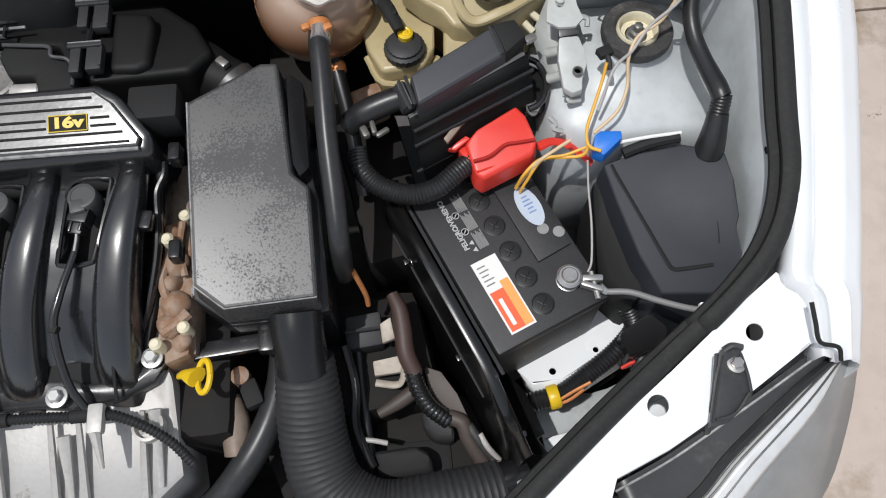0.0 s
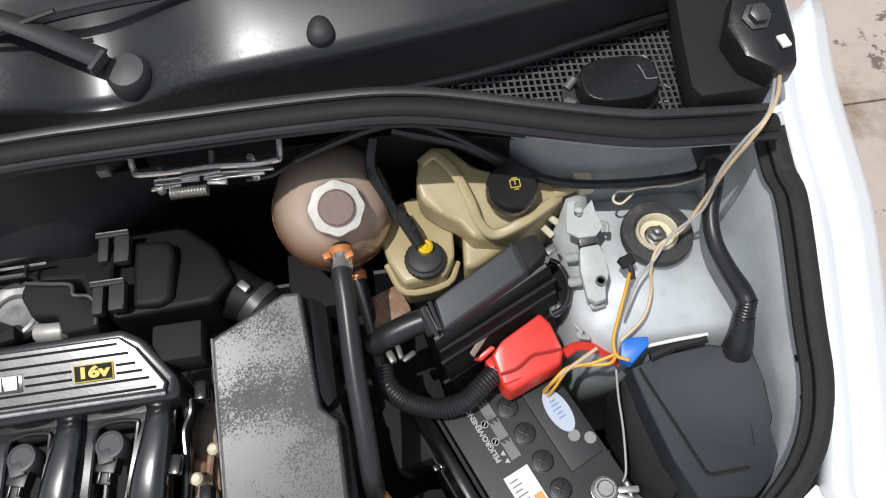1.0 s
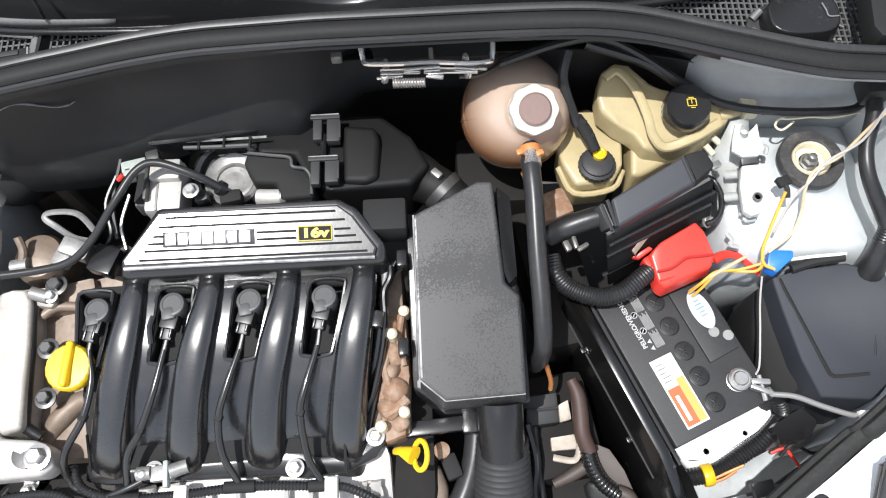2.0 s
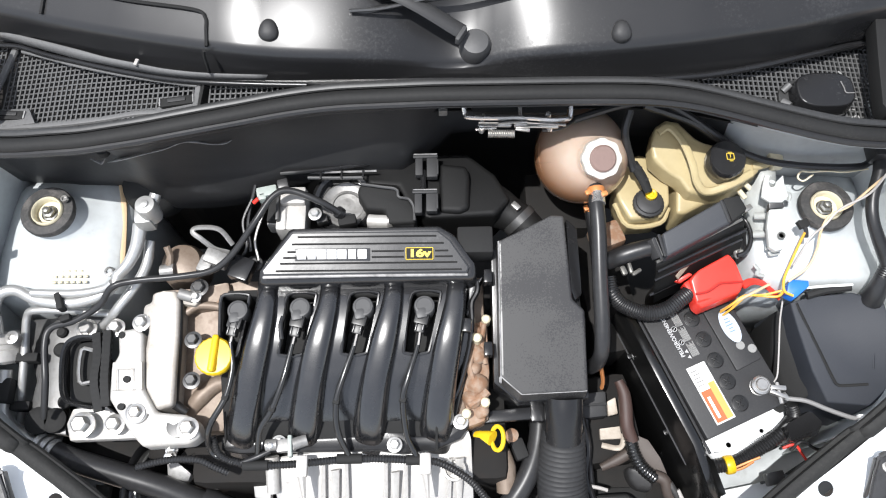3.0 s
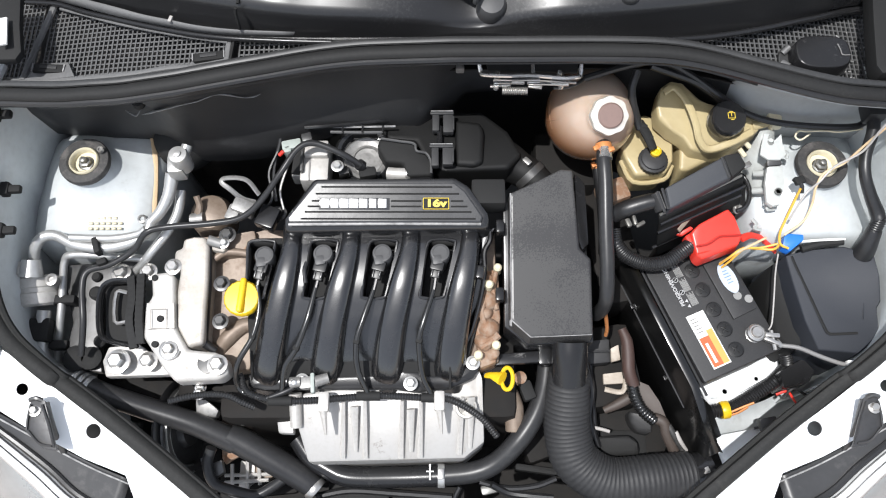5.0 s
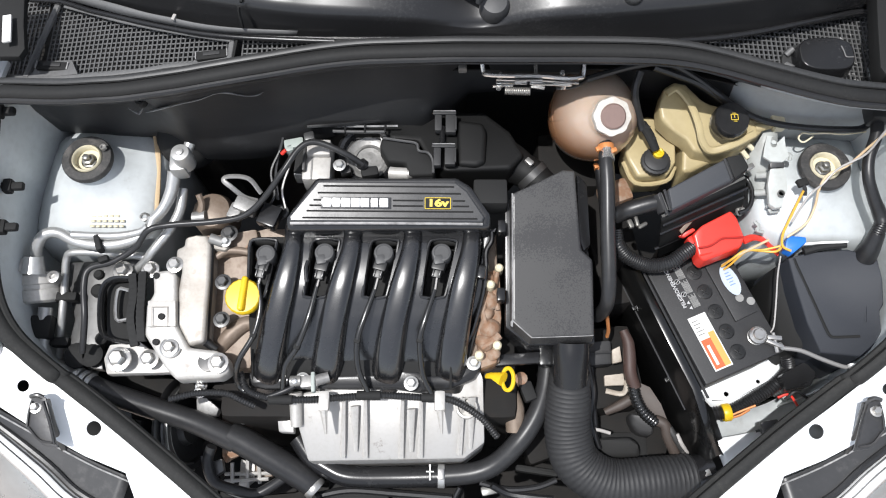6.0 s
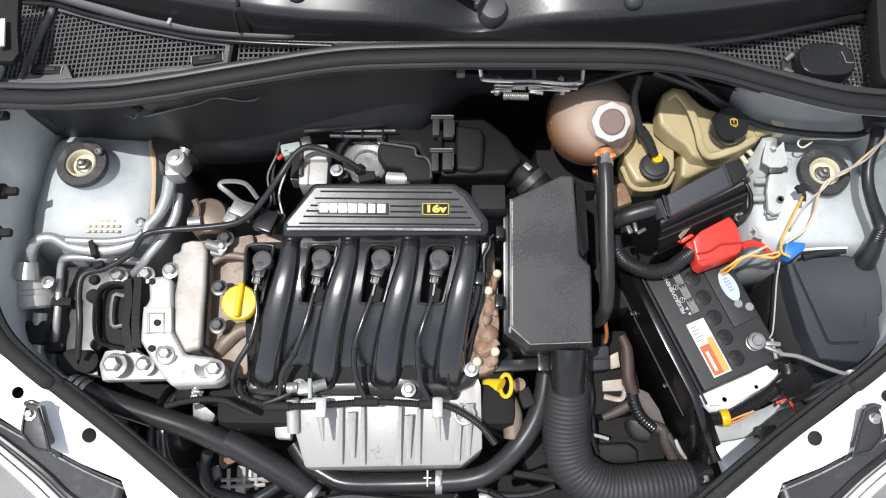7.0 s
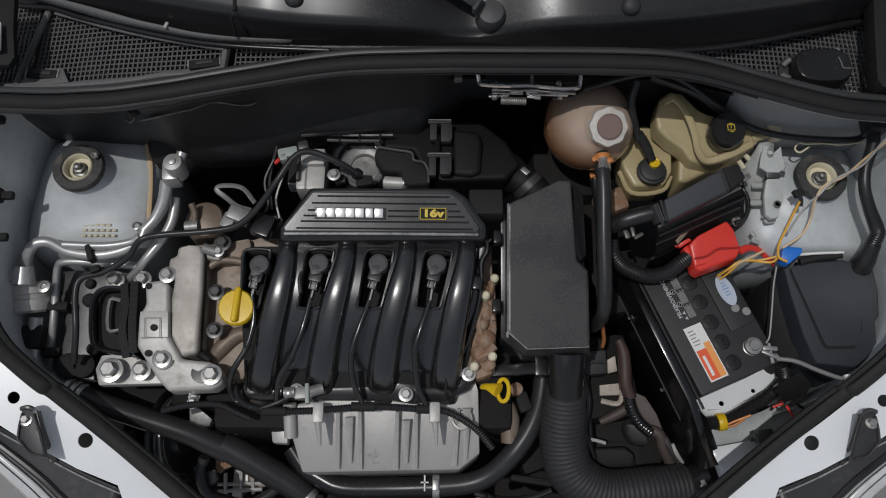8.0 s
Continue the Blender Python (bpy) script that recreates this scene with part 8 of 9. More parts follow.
corner = thing("corner_panel", (0.529, 0.214, 0.55), "white painted lower corner of the bay", "body panel")
bm = B()
grid(bm, [curve_points([(0.438, 0.222, 0.6), (0.494, 0.232, 0.6), (0.549, 0.243, 0.61), (0.604, 0.258, 0.62)], 4), curve_points([(0.453, 0.2, 0.585), (0.505, 0.21, 0.59), (0.56, 0.226, 0.6), (0.611, 0.25, 0.61)], 4), curve_points([(0.465, 0.164, 0.58), (0.523, 0.178, 0.58), (0.589, 0.201, 0.59), (0.647, 0.237, 0.6)], 4)])
part("sheet", bm, white_paint, corner, solid=0.003)
bm = B()
grid(bm, [curve_points([(0.431, 0.297, 0.58), (0.511, 0.279, 0.57), (0.593, 0.309, 0.57), (0.68, 0.36, 0.57)], 4), curve_points([(0.443, 0.212, 0.56), (0.505, 0.231, 0.57), (0.584, 0.246, 0.57), (0.667, 0.28, 0.57)], 4)])
part("lower_sheet", bm, inner_paint, corner, "grey dirty sheet metal", solid=0.003)
lm = thing("battery_loom", (0.48, 0.283, 0.66), "black corrugated loom bound with yellow tape", "wiring loom")
bm = tube(B(), [(0.405, 0.254, 0.655), (0.429, 0.257, 0.66), (0.458, 0.262, 0.665), (0.493, 0.281, 0.675), (0.524, 0.3, 0.685), (0.548, 0.325, 0.69), (0.539, 0.348, 0.71)], 0.0118, 14, 8, (0.0042, 0.0012))
part("conduit", bm, rubber, lm)
bm = lathe(B(), (0.446, 0.258, 0.664), [(0.0135, -0.006), (0.0145, -0.004), (0.0145, 0.005), (0.0135, 0.007)], 18, (1, 0.15, 0.1))
part("tape", bm, yellow_plastic, lm, "yellow tape band")
for pts in ([(0.45, 0.252, 0.67), (0.471, 0.26, 0.68), (0.488, 0.266, 0.685)], [(0.447, 0.248, 0.665), (0.464, 0.252, 0.67), (0.481, 0.261, 0.675)]):
    part("wire", tube(B(), pts, 0.002, 6, 5), orange_paint, lm, "orange wire")
bm = prism(B(), [(0.521, 0.309, 0.72), (0.559, 0.33, 0.73), (0.58, 0.309, 0.72), (0.576, 0.295, 0.7), (0.534, 0.286, 0.7)], 0.06, 0.006)
blk = thing("connector_block", (0.573, 0.317, 0.66), "black connector block below the fuse box", "connector")
part("block", bm, satin_black, blk)
for pts, r, m_ in (([(0.527, 0.28, 0.68), (0.544, 0.284, 0.685), (0.555, 0.271, 0.68), (0.576, 0.249, 0.66)], 0.0022, red_plastic), ([(0.538, 0.276, 0.68), (0.554, 0.288, 0.69), (0.586, 0.278, 0.67), (0.614, 0.287, 0.67)], 0.0026, rubber), ([(0.507, 0.234, 0.62), (0.534, 0.24, 0.63), (0.554, 0.253, 0.65), (0.59, 0.276, 0.68), (0.633, 0.288, 0.69)], 0.0022, rubber)):
    w = thing("wire", pts[0], "thin wire in the front corner", "wire", "corner wires")
    part("sheath", tube(B(), pts, r, 6, 6), m_, w)
horn = thing("sensor_plug", (0.543, 0.241, 0.6), "small dark connector in the front corner", "connector")
bm = B()
rbox(bm, (0.527, 0.24, 0.63), (0.03, 0.02, 0.015), (0, 0, 10), 0.003)
rbox(bm, (0.548, 0.24, 0.635), (0.016, 0.014, 0.012), (0, 0, 20), 0.002)
part("shell", bm, dark_steel, horn)


# ---- air conditioning pipes on the belt side ----
ac = thing("ac_pipes", (-0.503, 0.525, 0.8), "bare aluminium air conditioning pipes", "pipes")
bm = lathe(B(), (-0.399, 0.584, 0.945), [(0.0128, -0.035), (0.0128, -0.02), (0.0146, -0.018), (0.0146, 0.0), (0.013, 0.004), (0.006, 0.005), (0.0055, 0.008), (0.002, 0.009)], 28)
part("service_valve", bm, bright_alu, ac, "aluminium service valve cap")
bm = B()
rbox(bm, (-0.41, 0.583, 0.91), (0.026, 0.034, 0.034), (0, 0, 5), 0.008)
tube(bm, [(-0.402, 0.581, 0.92), (-0.393, 0.609, 0.93)], 0.008, 10, 3)
part("valve_block", bm, bright_alu, ac)
bm = tube(B(), [(-0.421, 0.577, 0.9), (-0.428, 0.551, 0.885), (-0.44, 0.528, 0.875), (-0.455, 0.511, 0.87)], [0.0105, 0.0095, 0.0083, 0.008], 14, 6)
part("pipe", bm, bright_alu, ac)
bm = tube(B(), [(-0.455, 0.513, 0.87), (-0.463, 0.495, 0.865), (-0.487, 0.481, 0.86), (-0.524, 0.473, 0.86), (-0.568, 0.478, 0.86), (-0.601, 0.493, 0.86), (-0.622, 0.49, 0.86), (-0.635, 0.477, 0.85), (-0.644, 0.461, 0.83)], 0.0083, 14, 8)
part("pipe", bm, bright_alu, ac)
bm = tube(B(), [(-0.416, 0.563, 0.87), (-0.421, 0.529, 0.86), (-0.437, 0.501, 0.85), (-0.461, 0.472, 0.84), (-0.481, 0.459, 0.82), (-0.505, 0.449, 0.8)], 0.0075, 12, 8)
part("pipe", bm, bright_alu, ac)
bm = tube(B(), [(-0.46, 0.497, 0.875), (-0.475, 0.49, 0.87), (-0.513, 0.484, 0.87), (-0.574, 0.486, 0.87)], 0.006, 10, 6)
part("pipe", bm, bright_alu, ac)
bm = tube(B(), [(-0.474, 0.466, 0.83), (-0.528, 0.471, 0.83), (-0.586, 0.473, 0.83), (-0.602, 0.465, 0.82), (-0.608, 0.43, 0.8), (-0.613, 0.38, 0.78), (-0.626, 0.326, 0.74)], 0.006, 10, 8)
part("pipe", bm, bright_alu, ac)
bm = rbox(B(), (-0.532, 0.472, 0.868), (0.009, 0.026, 0.018), (0, 0, 20), 0.003)
part("pipe_clip", bm, matte_black, ac, "black plastic pipe clip")
bm = rbox(B(), (-0.527, 0.452, 0.855), (0.015, 0.010, 0.012), (0, 0, 20), 0.003)
part("pipe_clip", bm, matte_black, ac)
bm = tube(B(), [(-0.643, 0.462, 0.84), (-0.644, 0.438, 0.83)], [0.014, 0.018], 16, 3)
part("neck", bm, bright_alu, ac)
bm = lathe(B(), (-0.652, 0.45, 0.8), [(0.027, 0), (0.033, 0.004), (0.033, 0.018), (0.031, 0.02), (0.031, 0.026), (0.033, 0.028), (0.033, 0.044), (0.028, 0.048)], 32, (0.1, -1, -0.35))
part("muffler", bm, cast_alu, ac, "dull aluminium pipe muffler")
bm = lathe(B(), (-0.611, 0.432, 0.83), [(0.009, -0.01), (0.0095, 0.004), (0.005, 0.005), (0.004, 0.002)], 18)
part("fitting", bm, steel, ac)
bm = B()
rbox(bm, (-0.665, 0.449, 0.83), (0.018, 0.022, 0.02), (0, 0, 0), 0.003)
part("tag_block", bm, cast_alu, ac)
bm = tube(B(), [(-0.636, 0.396, 0.79), (-0.638, 0.362, 0.78), (-0.639, 0.337, 0.77), (-0.628, 0.316, 0.765), (-0.609, 0.304, 0.76)], 0.011, 12, 6)
part("pipe", bm, bright_alu, ac)
bm = rbox(B(), (-0.638, 0.365, 0.785), (0.034, 0.036, 0.02), (0, 0, 0), 0.004)
part("pipe_clip", bm, matte_black, ac)
bm = rbox(B(), (-0.607, 0.412, 0.79), (0.04, 0.014, 0.02), (0, 0, 0), 0.004)
part("pipe_clip", bm, matte_black, ac)
bm = rbox(B(), (-0.614, 0.346, 0.765), (0.03, 0.014, 0.02), (0, 0, 0), 0.004)
part("pipe_clip", bm, matte_black, ac)

# big rubber hose to the front
bh = thing("ac_hose", (-0.427, 0.235, 0.7), "thick black rubber hose with crimped ferrule", "hose")
bm = tube(B(), [(-0.613, 0.305, 0.76), (-0.593, 0.295, 0.76), (-0.576, 0.288, 0.76)], 0.013, 14, 5)
part("pipe_end", bm, bright_alu, bh)
for p in ((-0.581, 0.29, 0.762), (-0.571, 0.286, 0.76), (-0.562, 0.282, 0.758)):
    bm = lathe(B(), p, [(0.0165, -0.004), (0.0185, -0.002), (0.0185, 0.002), (0.0165, 0.004)], 22, (0.9, -0.4, 0))
    part("ferrule", bm, bright_alu, bh, "crimped metal ferrule")
bm = tube(B(), [(-0.564, 0.284, 0.758), (-0.529, 0.269, 0.75), (-0.471, 0.251, 0.735), (-0.402, 0.23, 0.72), (-0.342, 0.205, 0.7)], [0.0155, 0.017, 0.0175, 0.018, 0.0195], 18, 8)
part("hose", bm, hose_rubber, bh)
bm = tube(B(), [(-0.355, 0.215, 0.705), (-0.325, 0.201, 0.695), (-0.272, 0.172, 0.68), (-0.231, 0.147, 0.67), (-0.216, 0.133, 0.665)], [0.0205, 0.022, 0.022, 0.020, 0.018], 18, 8)
part("sleeve", bm, hose_rubber, bh, "thicker rubber sleeve")
bm = lathe(B(), (-0.221, 0.138, 0.668), [(0.0185, -0.003), (0.0195, 0), (0.0195, 0.006), (0.0185, 0.008)], 22, (0.7, -0.6, -0.2))
part("clamp", bm, steel, bh, "bright hose clamp")

# lower radiator hose across the front
rh = thing("radiator_hose", (-0.047, 0.161, 0.68), "black radiator hose across the front with a bright clamp", "hose")
bm = tube(B(), [(0.151, 0.339, 0.74), (0.144, 0.286, 0.735), (0.129, 0.243, 0.73), (0.103, 0.205, 0.72), (0.068, 0.173, 0.7), (0.033, 0.159, 0.69), (-0.02, 0.154, 0.685)], [0.0145, 0.0145, 0.0155, 0.016, 0.016, 0.0165, 0.0165], 16, 8)
part("hose", bm, hose_rubber, rh)
bm = tube(B(), [(-0.011, 0.154, 0.685), (-0.091, 0.152, 0.68), (-0.163, 0.153, 0.68), (-0.199, 0.167, 0.68), (-0.227, 0.186, 0.68), (-0.247, 0.212, 0.68)], 0.0165, 16, 8)
part("pipe", bm, satin_black, rh, "black painted metal pipe")
bm = lathe(B(), (-0.024, 0.154, 0.685), [(0.0175, 0), (0.0185, 0.001), (0.0185, 0.010), (0.0175, 0.011)], 24, (1, 0, 0))
part("clamp", bm, bright_alu, rh, "bright worm clamp")
bm = rbox(B(), (-0.019, 0.155, 0.704), (0.010, 0.016, 0.008), (0, 0, 0), 0.002)
part("clamp_screw", bm, steel, rh)
bm = B()
rbox(bm, (-0.036, 0.158, 0.703), (0.0022, 0.024, 0.001), (0, 0, 0), 0)
rbox(bm, (-0.036, 0.159, 0.703), (0.012, 0.002, 0.001), (0, 0, 0), 0)
part("paint_cross", bm, white_plastic, rh, "white painted cross mark")

# ---- dark clutter between engine and front ----
gear = thing("gearbox", (0.239, 0.301, 0.55), "dark gearbox casing below the air duct", "gearbox")
bm = B()
rbox(bm, (0.23, 0.327, 0.62), (0.16, 0.14, 0.12), (0, 0, 8), 0.02)
rbox(bm, (0.301, 0.239, 0.57), (0.14, 0.12, 0.10), (0, 0, -20), 0.025)
part("casing", bm, under_dark, gear, "grimy dark casing")
bm = prism(B(), [(0.215, 0.362, 0.715), (0.256, 0.366, 0.715), (0.258, 0.329, 0.705), (0.214, 0.325, 0.705)], 0.03, 0.004)
bx = part("selector_housing", bm, faded_black, gear, "dark grey selector housing")
bm = tube(B(), [(0.215, 0.343, 0.718), (0.256, 0.345, 0.718)], 0.002, 6, 2)
part("ridge", bm, faded_black, bx)
for pts in ([(0.243, 0.31, 0.705), (0.274, 0.313, 0.708), (0.277, 0.295, 0.702), (0.244, 0.294, 0.7)], [(0.255, 0.348, 0.722), (0.268, 0.354, 0.725), (0.271, 0.33, 0.718), (0.256, 0.327, 0.715)]):
    part("lever_plate", prism(B(), pts, 0.008, 0.002), cream_metal, gear, "pale selector plate")
bm = tube(B(), [(0.245, 0.286, 0.7), (0.267, 0.281, 0.702), (0.275, 0.285, 0.705), (0.279, 0.301, 0.708)], 0.0046, 10, 5, flat=0.6)
part("bent_arm", bm, cream_metal, gear, "pale bent arm")
bm = tube(B(), [(0.245, 0.255, 0.68), (0.268, 0.265, 0.685), (0.292, 0.278, 0.69)], [0.006, 0.0085, 0.0095], 12, 4)
part("rod", bm, brown_sheath, gear, "dusty linkage rod")
bm = prism(B(), [(0.29, 0.26, 0.655), (0.309, 0.256, 0.66), (0.329, 0.238, 0.66), (0.328, 0.221, 0.65), (0.304, 0.225, 0.645), (0.293, 0.241, 0.65)], 0.04, 0.012, 0.0, 3)
part("casing_lobe", bm, faded_black, gear, "rounded grey casing lobe")
bm = prism(B(), [(0.231, 0.216, 0.67), (0.284, 0.218, 0.675), (0.299, 0.206, 0.675), (0.302, 0.186, 0.665), (0.238, 0.183, 0.66)], 0.05, 0.010, 0.0, 3)
part("cover", bm, matte_black, gear, "black plastic cover")
bm = prism(B(), [(0.3, 0.303, 0.69), (0.319, 0.294, 0.692), (0.335, 0.267, 0.69), (0.345, 0.24, 0.685), (0.339, 0.228, 0.68), (0.325, 0.244, 0.68), (0.303, 0.275, 0.685)], 0.006, 0.002)
part("flap", bm, brown_sheath, gear, "dusty rubber flap")
for pts, r, m_, rb_, lab in (([(0.272, 0.376, 0.738), (0.279, 0.357, 0.735), (0.281, 0.335, 0.728), (0.282, 0.311, 0.72), (0.29, 0.29, 0.71)], [0.007, 0.0095, 0.0105, 0.0105, 0.010], red_brown, None, "red-brown dusty cable boot by the battery shield"),
                        ([(0.286, 0.299, 0.712), (0.291, 0.275, 0.705), (0.303, 0.253, 0.698), (0.323, 0.237, 0.69)], 0.0105, shiny_sheath, (0.005, 0.0012), "shiny corrugated cable sleeve by the battery shield"),
                        ([(0.322, 0.242, 0.69), (0.337, 0.234, 0.69), (0.343, 0.216, 0.68), (0.356, 0.193, 0.665)], 0.009, brown_sheath, None, "worn brown gear selector cable"),
                        ([(0.344, 0.23, 0.69), (0.354, 0.213, 0.685), (0.369, 0.194, 0.67)], 0.0055, dusty_rubber, None, "grey dusty gear selector cable"),
                        ([(0.355, 0.22, 0.69), (0.362, 0.206, 0.685), (0.374, 0.193, 0.67)], 0.0035, pale_wire, None, "thin pale gear selector cable"),
                        ([(0.226, 0.336, 0.69), (0.227, 0.29, 0.68), (0.229, 0.248, 0.67), (0.232, 0.207, 0.66)], 0.006, rubber, None, "black cable beside the air duct"),
                        ([(0.221, 0.229, 0.68), (0.237, 0.226, 0.68), (0.252, 0.222, 0.678)], 0.003, pale_wire, None, "short pale cable above the cover")):
    w = thing("gear_cable", pts[0], lab, "cable", "gear cables")
    part("sheath", tube(B(), pts, r, 12, 8, rb_), m_, w)
for k, (p, s, a, m_) in enumerate((((0.193, 0.665, 0.72), (0.1, 0.1, 0.1), 0, under_dark), ((0.27, 0.523, 0.68), (0.08, 0.2, 0.1), 10, under_dark), ((0.261, 0.586, 0.8), (0.05, 0.04, 0.03), 20, rust),
                                   ((-0.342, 0.247, 0.68), (0.06, 0.04, 0.03), 10, brown_sheath), ((-0.746, 0.346, 0.6), (0.2, 0.15, 0.05), 0, under_dark))):
    w = thing("bracket", Vector(p) - Vector((0, 0, s[2] / 2)), "dark oily bracket low in the bay" if m_ is under_dark else "grimy brown bracket low in the bay" if m_ is brown_sheath else "rusty bracket beside the reservoir", "bracket", "low brackets")
    part("plate", rbox(B(), p, s, (0, 0, a), 0.008), m_, w)
# belt side, below the mount
belt = thing("alternator", (-0.416, 0.246, 0.62), "alternator and belt pulleys in the shade below the hose", "alternator")
mid_ = (-0.429, 0.231, 0.665)
bm = lathe(B(), mid_, [(0.062, -0.026), (0.07, -0.024), (0.07, -0.018), (0.067, -0.016), (0.07, -0.014), (0.067, -0.011), (0.07, -0.008), (0.067, -0.005), (0.07, -0.002), (0.069, 0.002), (0.060, 0.003), (0.056, -0.004), (0.03, -0.006), (0.026, 0.004), (0.01, 0.006)], 44, (1, 0, 0.25))
pu = part("pulley", bm, dark_steel, belt, "dark grooved pulley")
for rr, dz in ((0.0695, 0.002), (0.0585, 0.001)):
    e1, e2, e3 = Vector((-0.243, 0, 0.97)), Vector((0, 1, 0)), Vector((0.97, 0, 0.243))
    arc = [Vector(mid_) + e1 * (rr * math.cos(a)) + e2 * (rr * math.sin(a)) + e3 * dz for a in (radians(-110 + 18 * q) for q in range(14))]
    part("pulley_rim", tube(B(), arc, 0.0018, 8, 2), bracket_steel, pu, "bright arc along the pulley rim")
arc = [Vector(mid_) + e1 * (0.072 * math.cos(a)) + e2 * (0.072 * math.sin(a)) - e3 * 0.012 for a in (radians(-100 + 20 * q) for q in range(11))]
part("belt", tube(B(), arc, 0.010, 8, 3, flat=0.3, up=(1, 0, 0.25)), rubber, belt, "black ribbed drive belt")
for pts, m_, lab in (([(-0.406, 0.268, 0.725), (-0.389, 0.268, 0.728), (-0.367, 0.251, 0.725), (-0.372, 0.241, 0.72), (-0.39, 0.241, 0.718), (-0.404, 0.246, 0.72)], throttle_alu, "pale cast housing"), ([(-0.355, 0.25, 0.72), (-0.327, 0.247, 0.722), (-0.329, 0.229, 0.715), (-0.347, 0.232, 0.715)], throttle_alu, "blue grey cast lug"),
                     ([(-0.413, 0.225, 0.7), (-0.392, 0.219, 0.702), (-0.393, 0.212, 0.7), (-0.412, 0.214, 0.698)], white_plastic, "white plastic piece"), ([(-0.432, 0.294, 0.73), (-0.418, 0.296, 0.735), (-0.388, 0.272, 0.735), (-0.373, 0.289, 0.738), (-0.344, 0.291, 0.738), (-0.337, 0.277, 0.735), (-0.363, 0.264, 0.73), (-0.41, 0.269, 0.725), (-0.437, 0.275, 0.72)], under_dark, "dark bracket"),
                     ([(-0.273, 0.24, 0.74), (-0.247, 0.244, 0.745), (-0.244, 0.212, 0.74), (-0.269, 0.214, 0.735)], streaked_alu, "pale cast corner"), ([(-0.351, 0.185, 0.63), (-0.325, 0.177, 0.635), (-0.324, 0.152, 0.63), (-0.341, 0.14, 0.625), (-0.352, 0.14, 0.625)], cast_alu, "pale cast end plate"),
                     ([(-0.327, 0.177, 0.63), (-0.302, 0.168, 0.632), (-0.294, 0.157, 0.63), (-0.305, 0.152, 0.628), (-0.325, 0.157, 0.628)], dull_alu, "stained cast end plate")):
    part("housing", prism(B(), pts, 0.02, 0.004), m_, belt, lab)
bm = lathe(B(), (-0.345, 0.282, 0.742), [(0.0125, -0.006), (0.0125, 0.001), (0.009, 0.002), (0.008, -0.004)], 22)
part("ring", bm, throttle_alu, belt)
bm = prism(B(), [(-0.375, 0.199, 0.66), (-0.354, 0.201, 0.665), (-0.342, 0.188, 0.66), (-0.358, 0.182, 0.655), (-0.369, 0.175, 0.65), (-0.375, 0.185, 0.655)], 0.01, 0.003)
part("strap", bm, rust, belt, "rusty strap")
fe = part("end_casting", rbox(B(), (-0.326, 0.163, 0.59), (0.13, 0.07, 0.02), (0, 0, 5), 0.006), under_dark, belt)
for a, b in (((-0.374, 0.16, 0.63), (-0.296, 0.161, 0.64)), ((-0.373, 0.149, 0.63), (-0.299, 0.152, 0.64)), ((-0.335, 0.183, 0.645), (-0.335, 0.138, 0.63)), ((-0.361, 0.177, 0.64), (-0.36, 0.139, 0.63)), ((-0.316, 0.174, 0.645), (-0.314, 0.145, 0.635))):
    part("fin", tube(B(), [a, b], 0.0032, 6, 2), cast_alu, fe, "pale cast fin")
for p in ((-0.391, 0.282, 0.75), (-0.389, 0.27, 0.76)):
    bolt(belt, p, 0.006, chrome)
w = thing("hose", (-0.379, 0.143, 0.66), "black rubber hose looping below the pulley", "hose")
part("tube", tube(B(), [(-0.38, 0.196, 0.7), (-0.387, 0.178, 0.69), (-0.385, 0.157, 0.68), (-0.374, 0.142, 0.672), (-0.346, 0.133, 0.668), (-0.314, 0.127, 0.665), (-0.29, 0.137, 0.668), (-0.265, 0.153, 0.675)], 0.0085, 12, 8), hose_rubber, w)
w = thing("hose", (-0.49, 0.207, 0.66), "thin dusty pipe beside the pulley", "hose")
part("tube", tube(B(), [(-0.491, 0.207, 0.67), (-0.476, 0.217, 0.675), (-0.459, 0.229, 0.68)], 0.005, 10, 4), dusty_rubber, w)
for pts_ in ([(-0.388, 0.173, 0.68), (-0.365, 0.179, 0.69), (-0.362, 0.161, 0.68), (-0.383, 0.149, 0.67)], [(-0.528, 0.243, 0.68), (-0.504, 0.24, 0.68), (-0.509, 0.222, 0.67), (-0.526, 0.229, 0.67)]):
    w = thing("bracket", pts_[0], "dark steel bracket low beside the pulley", "bracket", "low brackets")
    part("plate", prism(B(), pts_, 0.015, 0.003), dark_steel, w)
for pts, r in (([(-0.406, 0.186, 0.66), (-0.389, 0.144, 0.64), (-0.324, 0.12, 0.63), (-0.294, 0.144, 0.65), (-0.27, 0.15, 0.66)], 0.004), ([(-0.218, 0.128, 0.66), (-0.21, 0.117, 0.64), (-0.205, 0.102, 0.62)], 0.003), ([(0.011, 0.139, 0.66), (0.003, 0.12, 0.65), (0.012, 0.104, 0.64)], 0.004), ([(0.061, 0.142, 0.66), (0.088, 0.13, 0.65), (0.124, 0.125, 0.65), (0.16, 0.122, 0.65)], 0.006)):
    w = thing("wire", pts[0], "dark wire low at the front", "wire", "low wires")
    part("sheath", tube(B(), pts, r, 8, 6), rubber, w)
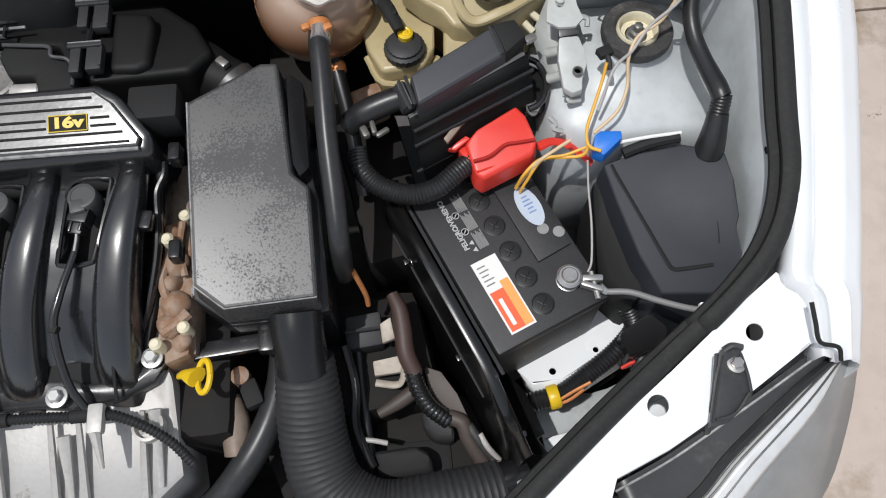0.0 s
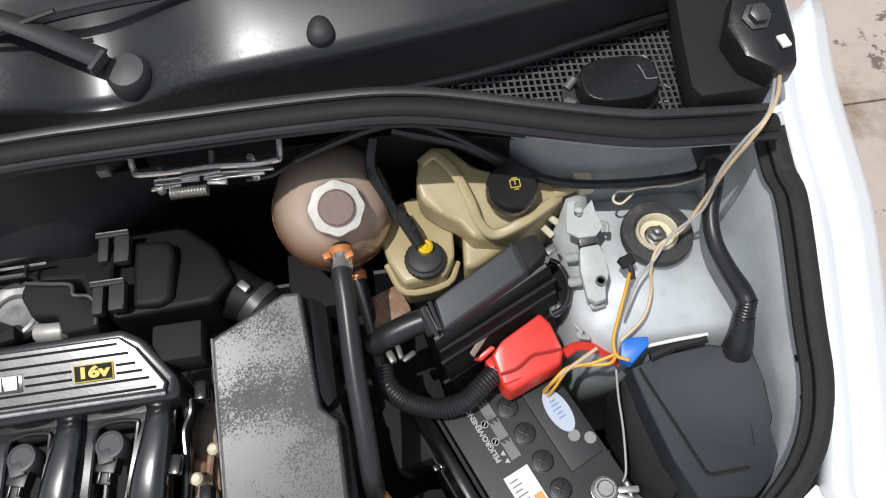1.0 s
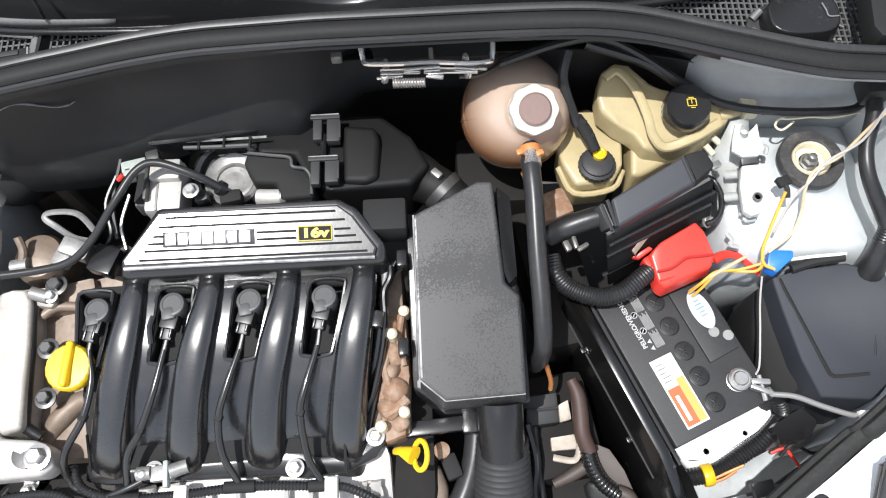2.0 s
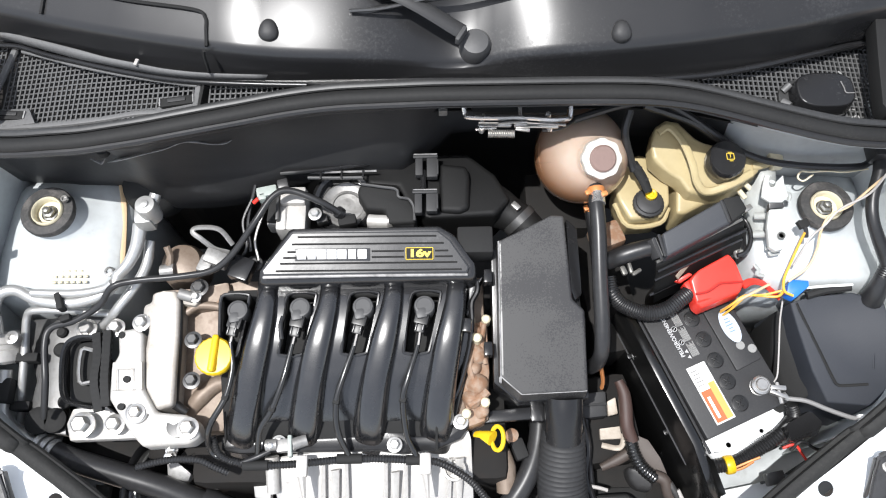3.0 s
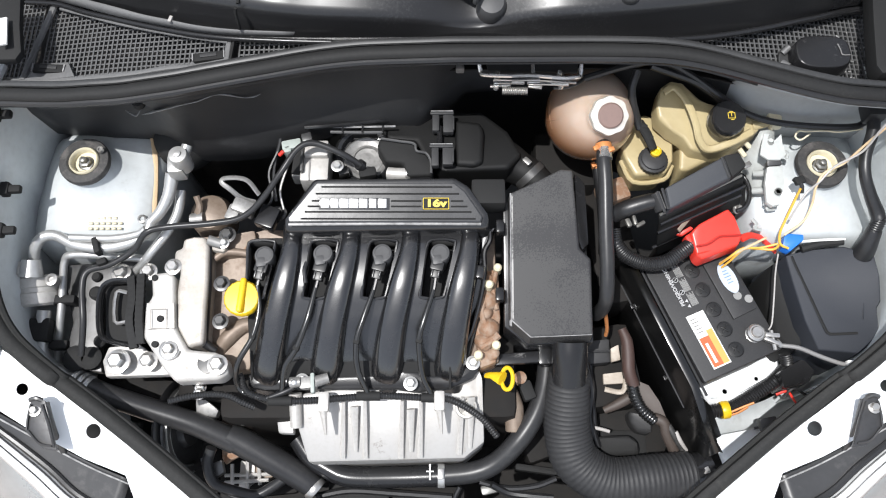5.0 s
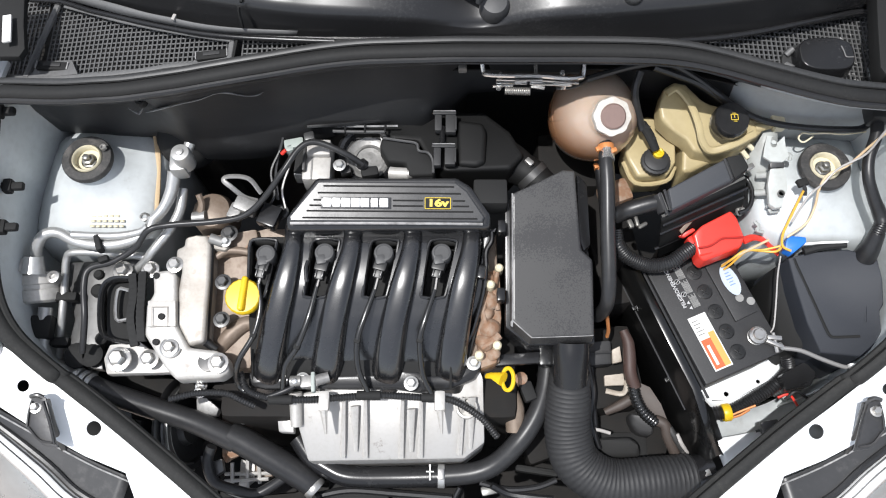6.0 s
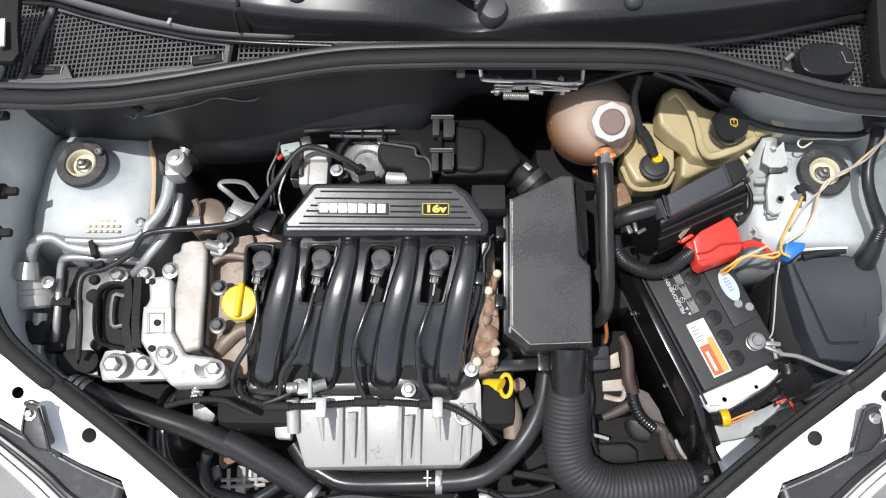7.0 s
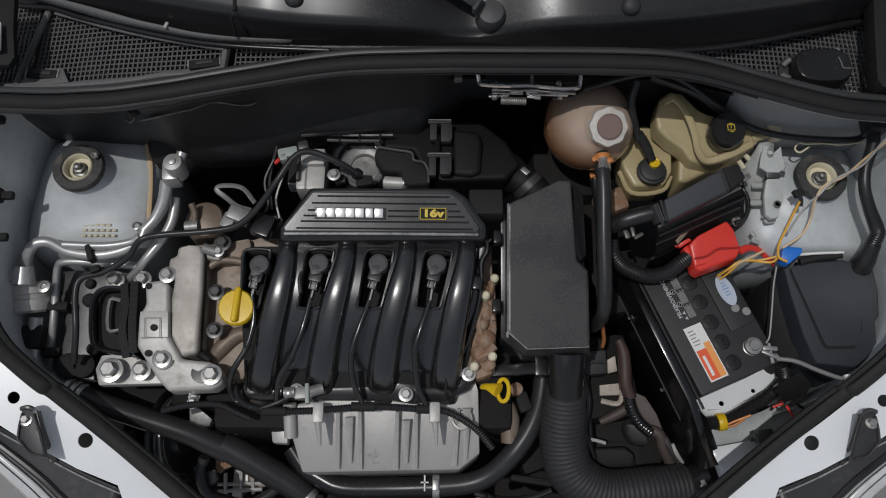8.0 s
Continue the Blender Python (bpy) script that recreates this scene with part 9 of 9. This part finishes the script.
for p, sz, a, m_, lab in (((-0.153, 0.128, 0.6), (0.10, 0.05, 0.06), 3, matte_black, "black plastic box behind the radiator"), ((-0.04, 0.122, 0.6), (0.12, 0.04, 0.06), 0, under_dark, "dark fan shroud edge behind the radiator"),
                           ((0.06, 0.137, 0.63), (0.03, 0.016, 0.01), 12, bracket_steel, "small grey metal bracket by the radiator"), ((0.147, 0.167, 0.62), (0.09, 0.012, 0.02), -8, matte_black, "flat black strap by the radiator hose"),
                           ((0.146, 0.225, 0.6), (0.07, 0.08, 0.06), 20, under_dark, "dark casing beside the radiator hose"), ((0.274, 0.207, 0.6), (0.10, 0.05, 0.05), 0, matte_black, "black plastic housing under the duct")):
    w = thing("housing", Vector(p) - Vector((0, 0, sz[2] / 2)), lab, "housing", "low housings")
    part("shell", rbox(B(), p, sz, (0, 0, a), 0.008), m_, w)
for pts, r in (([(-0.221, 0.126, 0.64), (-0.167, 0.135, 0.64), (-0.094, 0.131, 0.635), (-0.002, 0.125, 0.63)], 0.006), ([(0.165, 0.151, 0.66), (0.133, 0.14, 0.655), (0.088, 0.137, 0.65), (0.043, 0.147, 0.65)], 0.005), ([(0.214, 0.326, 0.72), (0.222, 0.282, 0.71), (0.219, 0.241, 0.69), (0.233, 0.199, 0.67)], 0.006)):
    w = thing("wire", pts[0], "dark wire low at the front", "wire", "low wires")
    part("sheath", tube(B(), pts, r, 8, 6), rubber, w)
bracket_r = thing("support_bracket", (0.104, 0.319, 0.75), "flat black support bracket under the air box", "bracket")
bm = rbox(B(), (0.106, 0.32, 0.775), (0.12, 0.018, 0.012), (0, 0, 4), 0.003)
rbox(bm, (0.141, 0.324, 0.775), (0.02, 0.03, 0.02), (0, 0, 0), 0.004)
part("bar", bm, satin_black, bracket_r)
sens = thing("thermostat_housing", (0.097, 0.274, 0.7), "dull grey thermostat housing with copper sensor", "thermostat housing")
bm = tube(B(), [(0.09, 0.277, 0.735), (0.095, 0.252, 0.73), (0.096, 0.218, 0.72)], [0.012, 0.016, 0.014], 14, 5)
part("neck", bm, dull_alu, sens)
bm = lathe(B(), (0.067, 0.268, 0.725), [(0.02, -0.03), (0.02, 0.0), (0.014, 0.004)], 22)
part("plug", bm, matte_black, sens)
bm = lathe(B(), (0.105, 0.295, 0.745), [(0.010, -0.01), (0.010, 0.008), (0.006, 0.010)], 18)
part("sensor", bm, rust, sens, "copper coloured sensor")
bm = rbox(B(), (0.116, 0.276, 0.74), (0.02, 0.03, 0.02), (0, 0, 20), 0.004)
part("socket", bm, matte_black, sens)
# dark panel between the tower and the belt side
lp = thing("side_shelf", (-0.635, 0.441, 0.7), "dark painted shelf panel beside the engine mount", "body panel")
bm = prism(B(), [(-0.633, 0.476, 0.775), (-0.504, 0.482, 0.78), (-0.49, 0.455, 0.78), (-0.555, 0.438, 0.775), (-0.551, 0.347, 0.77), (-0.542, 0.303, 0.765), (-0.605, 0.311, 0.765), (-0.598, 0.383, 0.77)], 0.02, 0.004)
part("shelf", bm, dark_steel, lp)
for p, r in (((-0.567, 0.454, 0.778), 0.008), ((-0.547, 0.35, 0.775), 0.010), ((-0.564, 0.427, 0.778), 0.011), ((-0.581, 0.323, 0.775), 0.02), ((-0.558, 0.323, 0.775), 0.018)):
    bm = lathe(B(), p, [(r, -0.004), (r, 0.003), (r * 0.7, 0.006), (r * 0.3, 0.006)], 18)
    part("plug", bm, matte_black, lp)
bm = B()
rbox(bm, (-0.515, 0.292, 0.68), (0.14, 0.05, 0.03), (0, 0, -12), 0.008)
part("lower_panel", bm, under_dark, lp)
bfw = thing("brake_servo", (-0.46, 0.694, 0.8), "black rounded housing in the corner by the firewall", "housing")
bm = lathe(B(), (-0.433, 0.673, 0.83), [(0.05, -0.06), (0.052, 0.0), (0.045, 0.03), (0.03, 0.045), (0.008, 0.05)], 30, (0.2, -0.5, 0.8))
part("shell", bm, matte_black, bfw)
part("pipe", tube(B(), [(-0.395, 0.558, 0.86), (-0.391, 0.543, 0.85), (-0.397, 0.524, 0.84)], 0.005, 8, 4), dull_alu, bfw, "brown stained pipe")
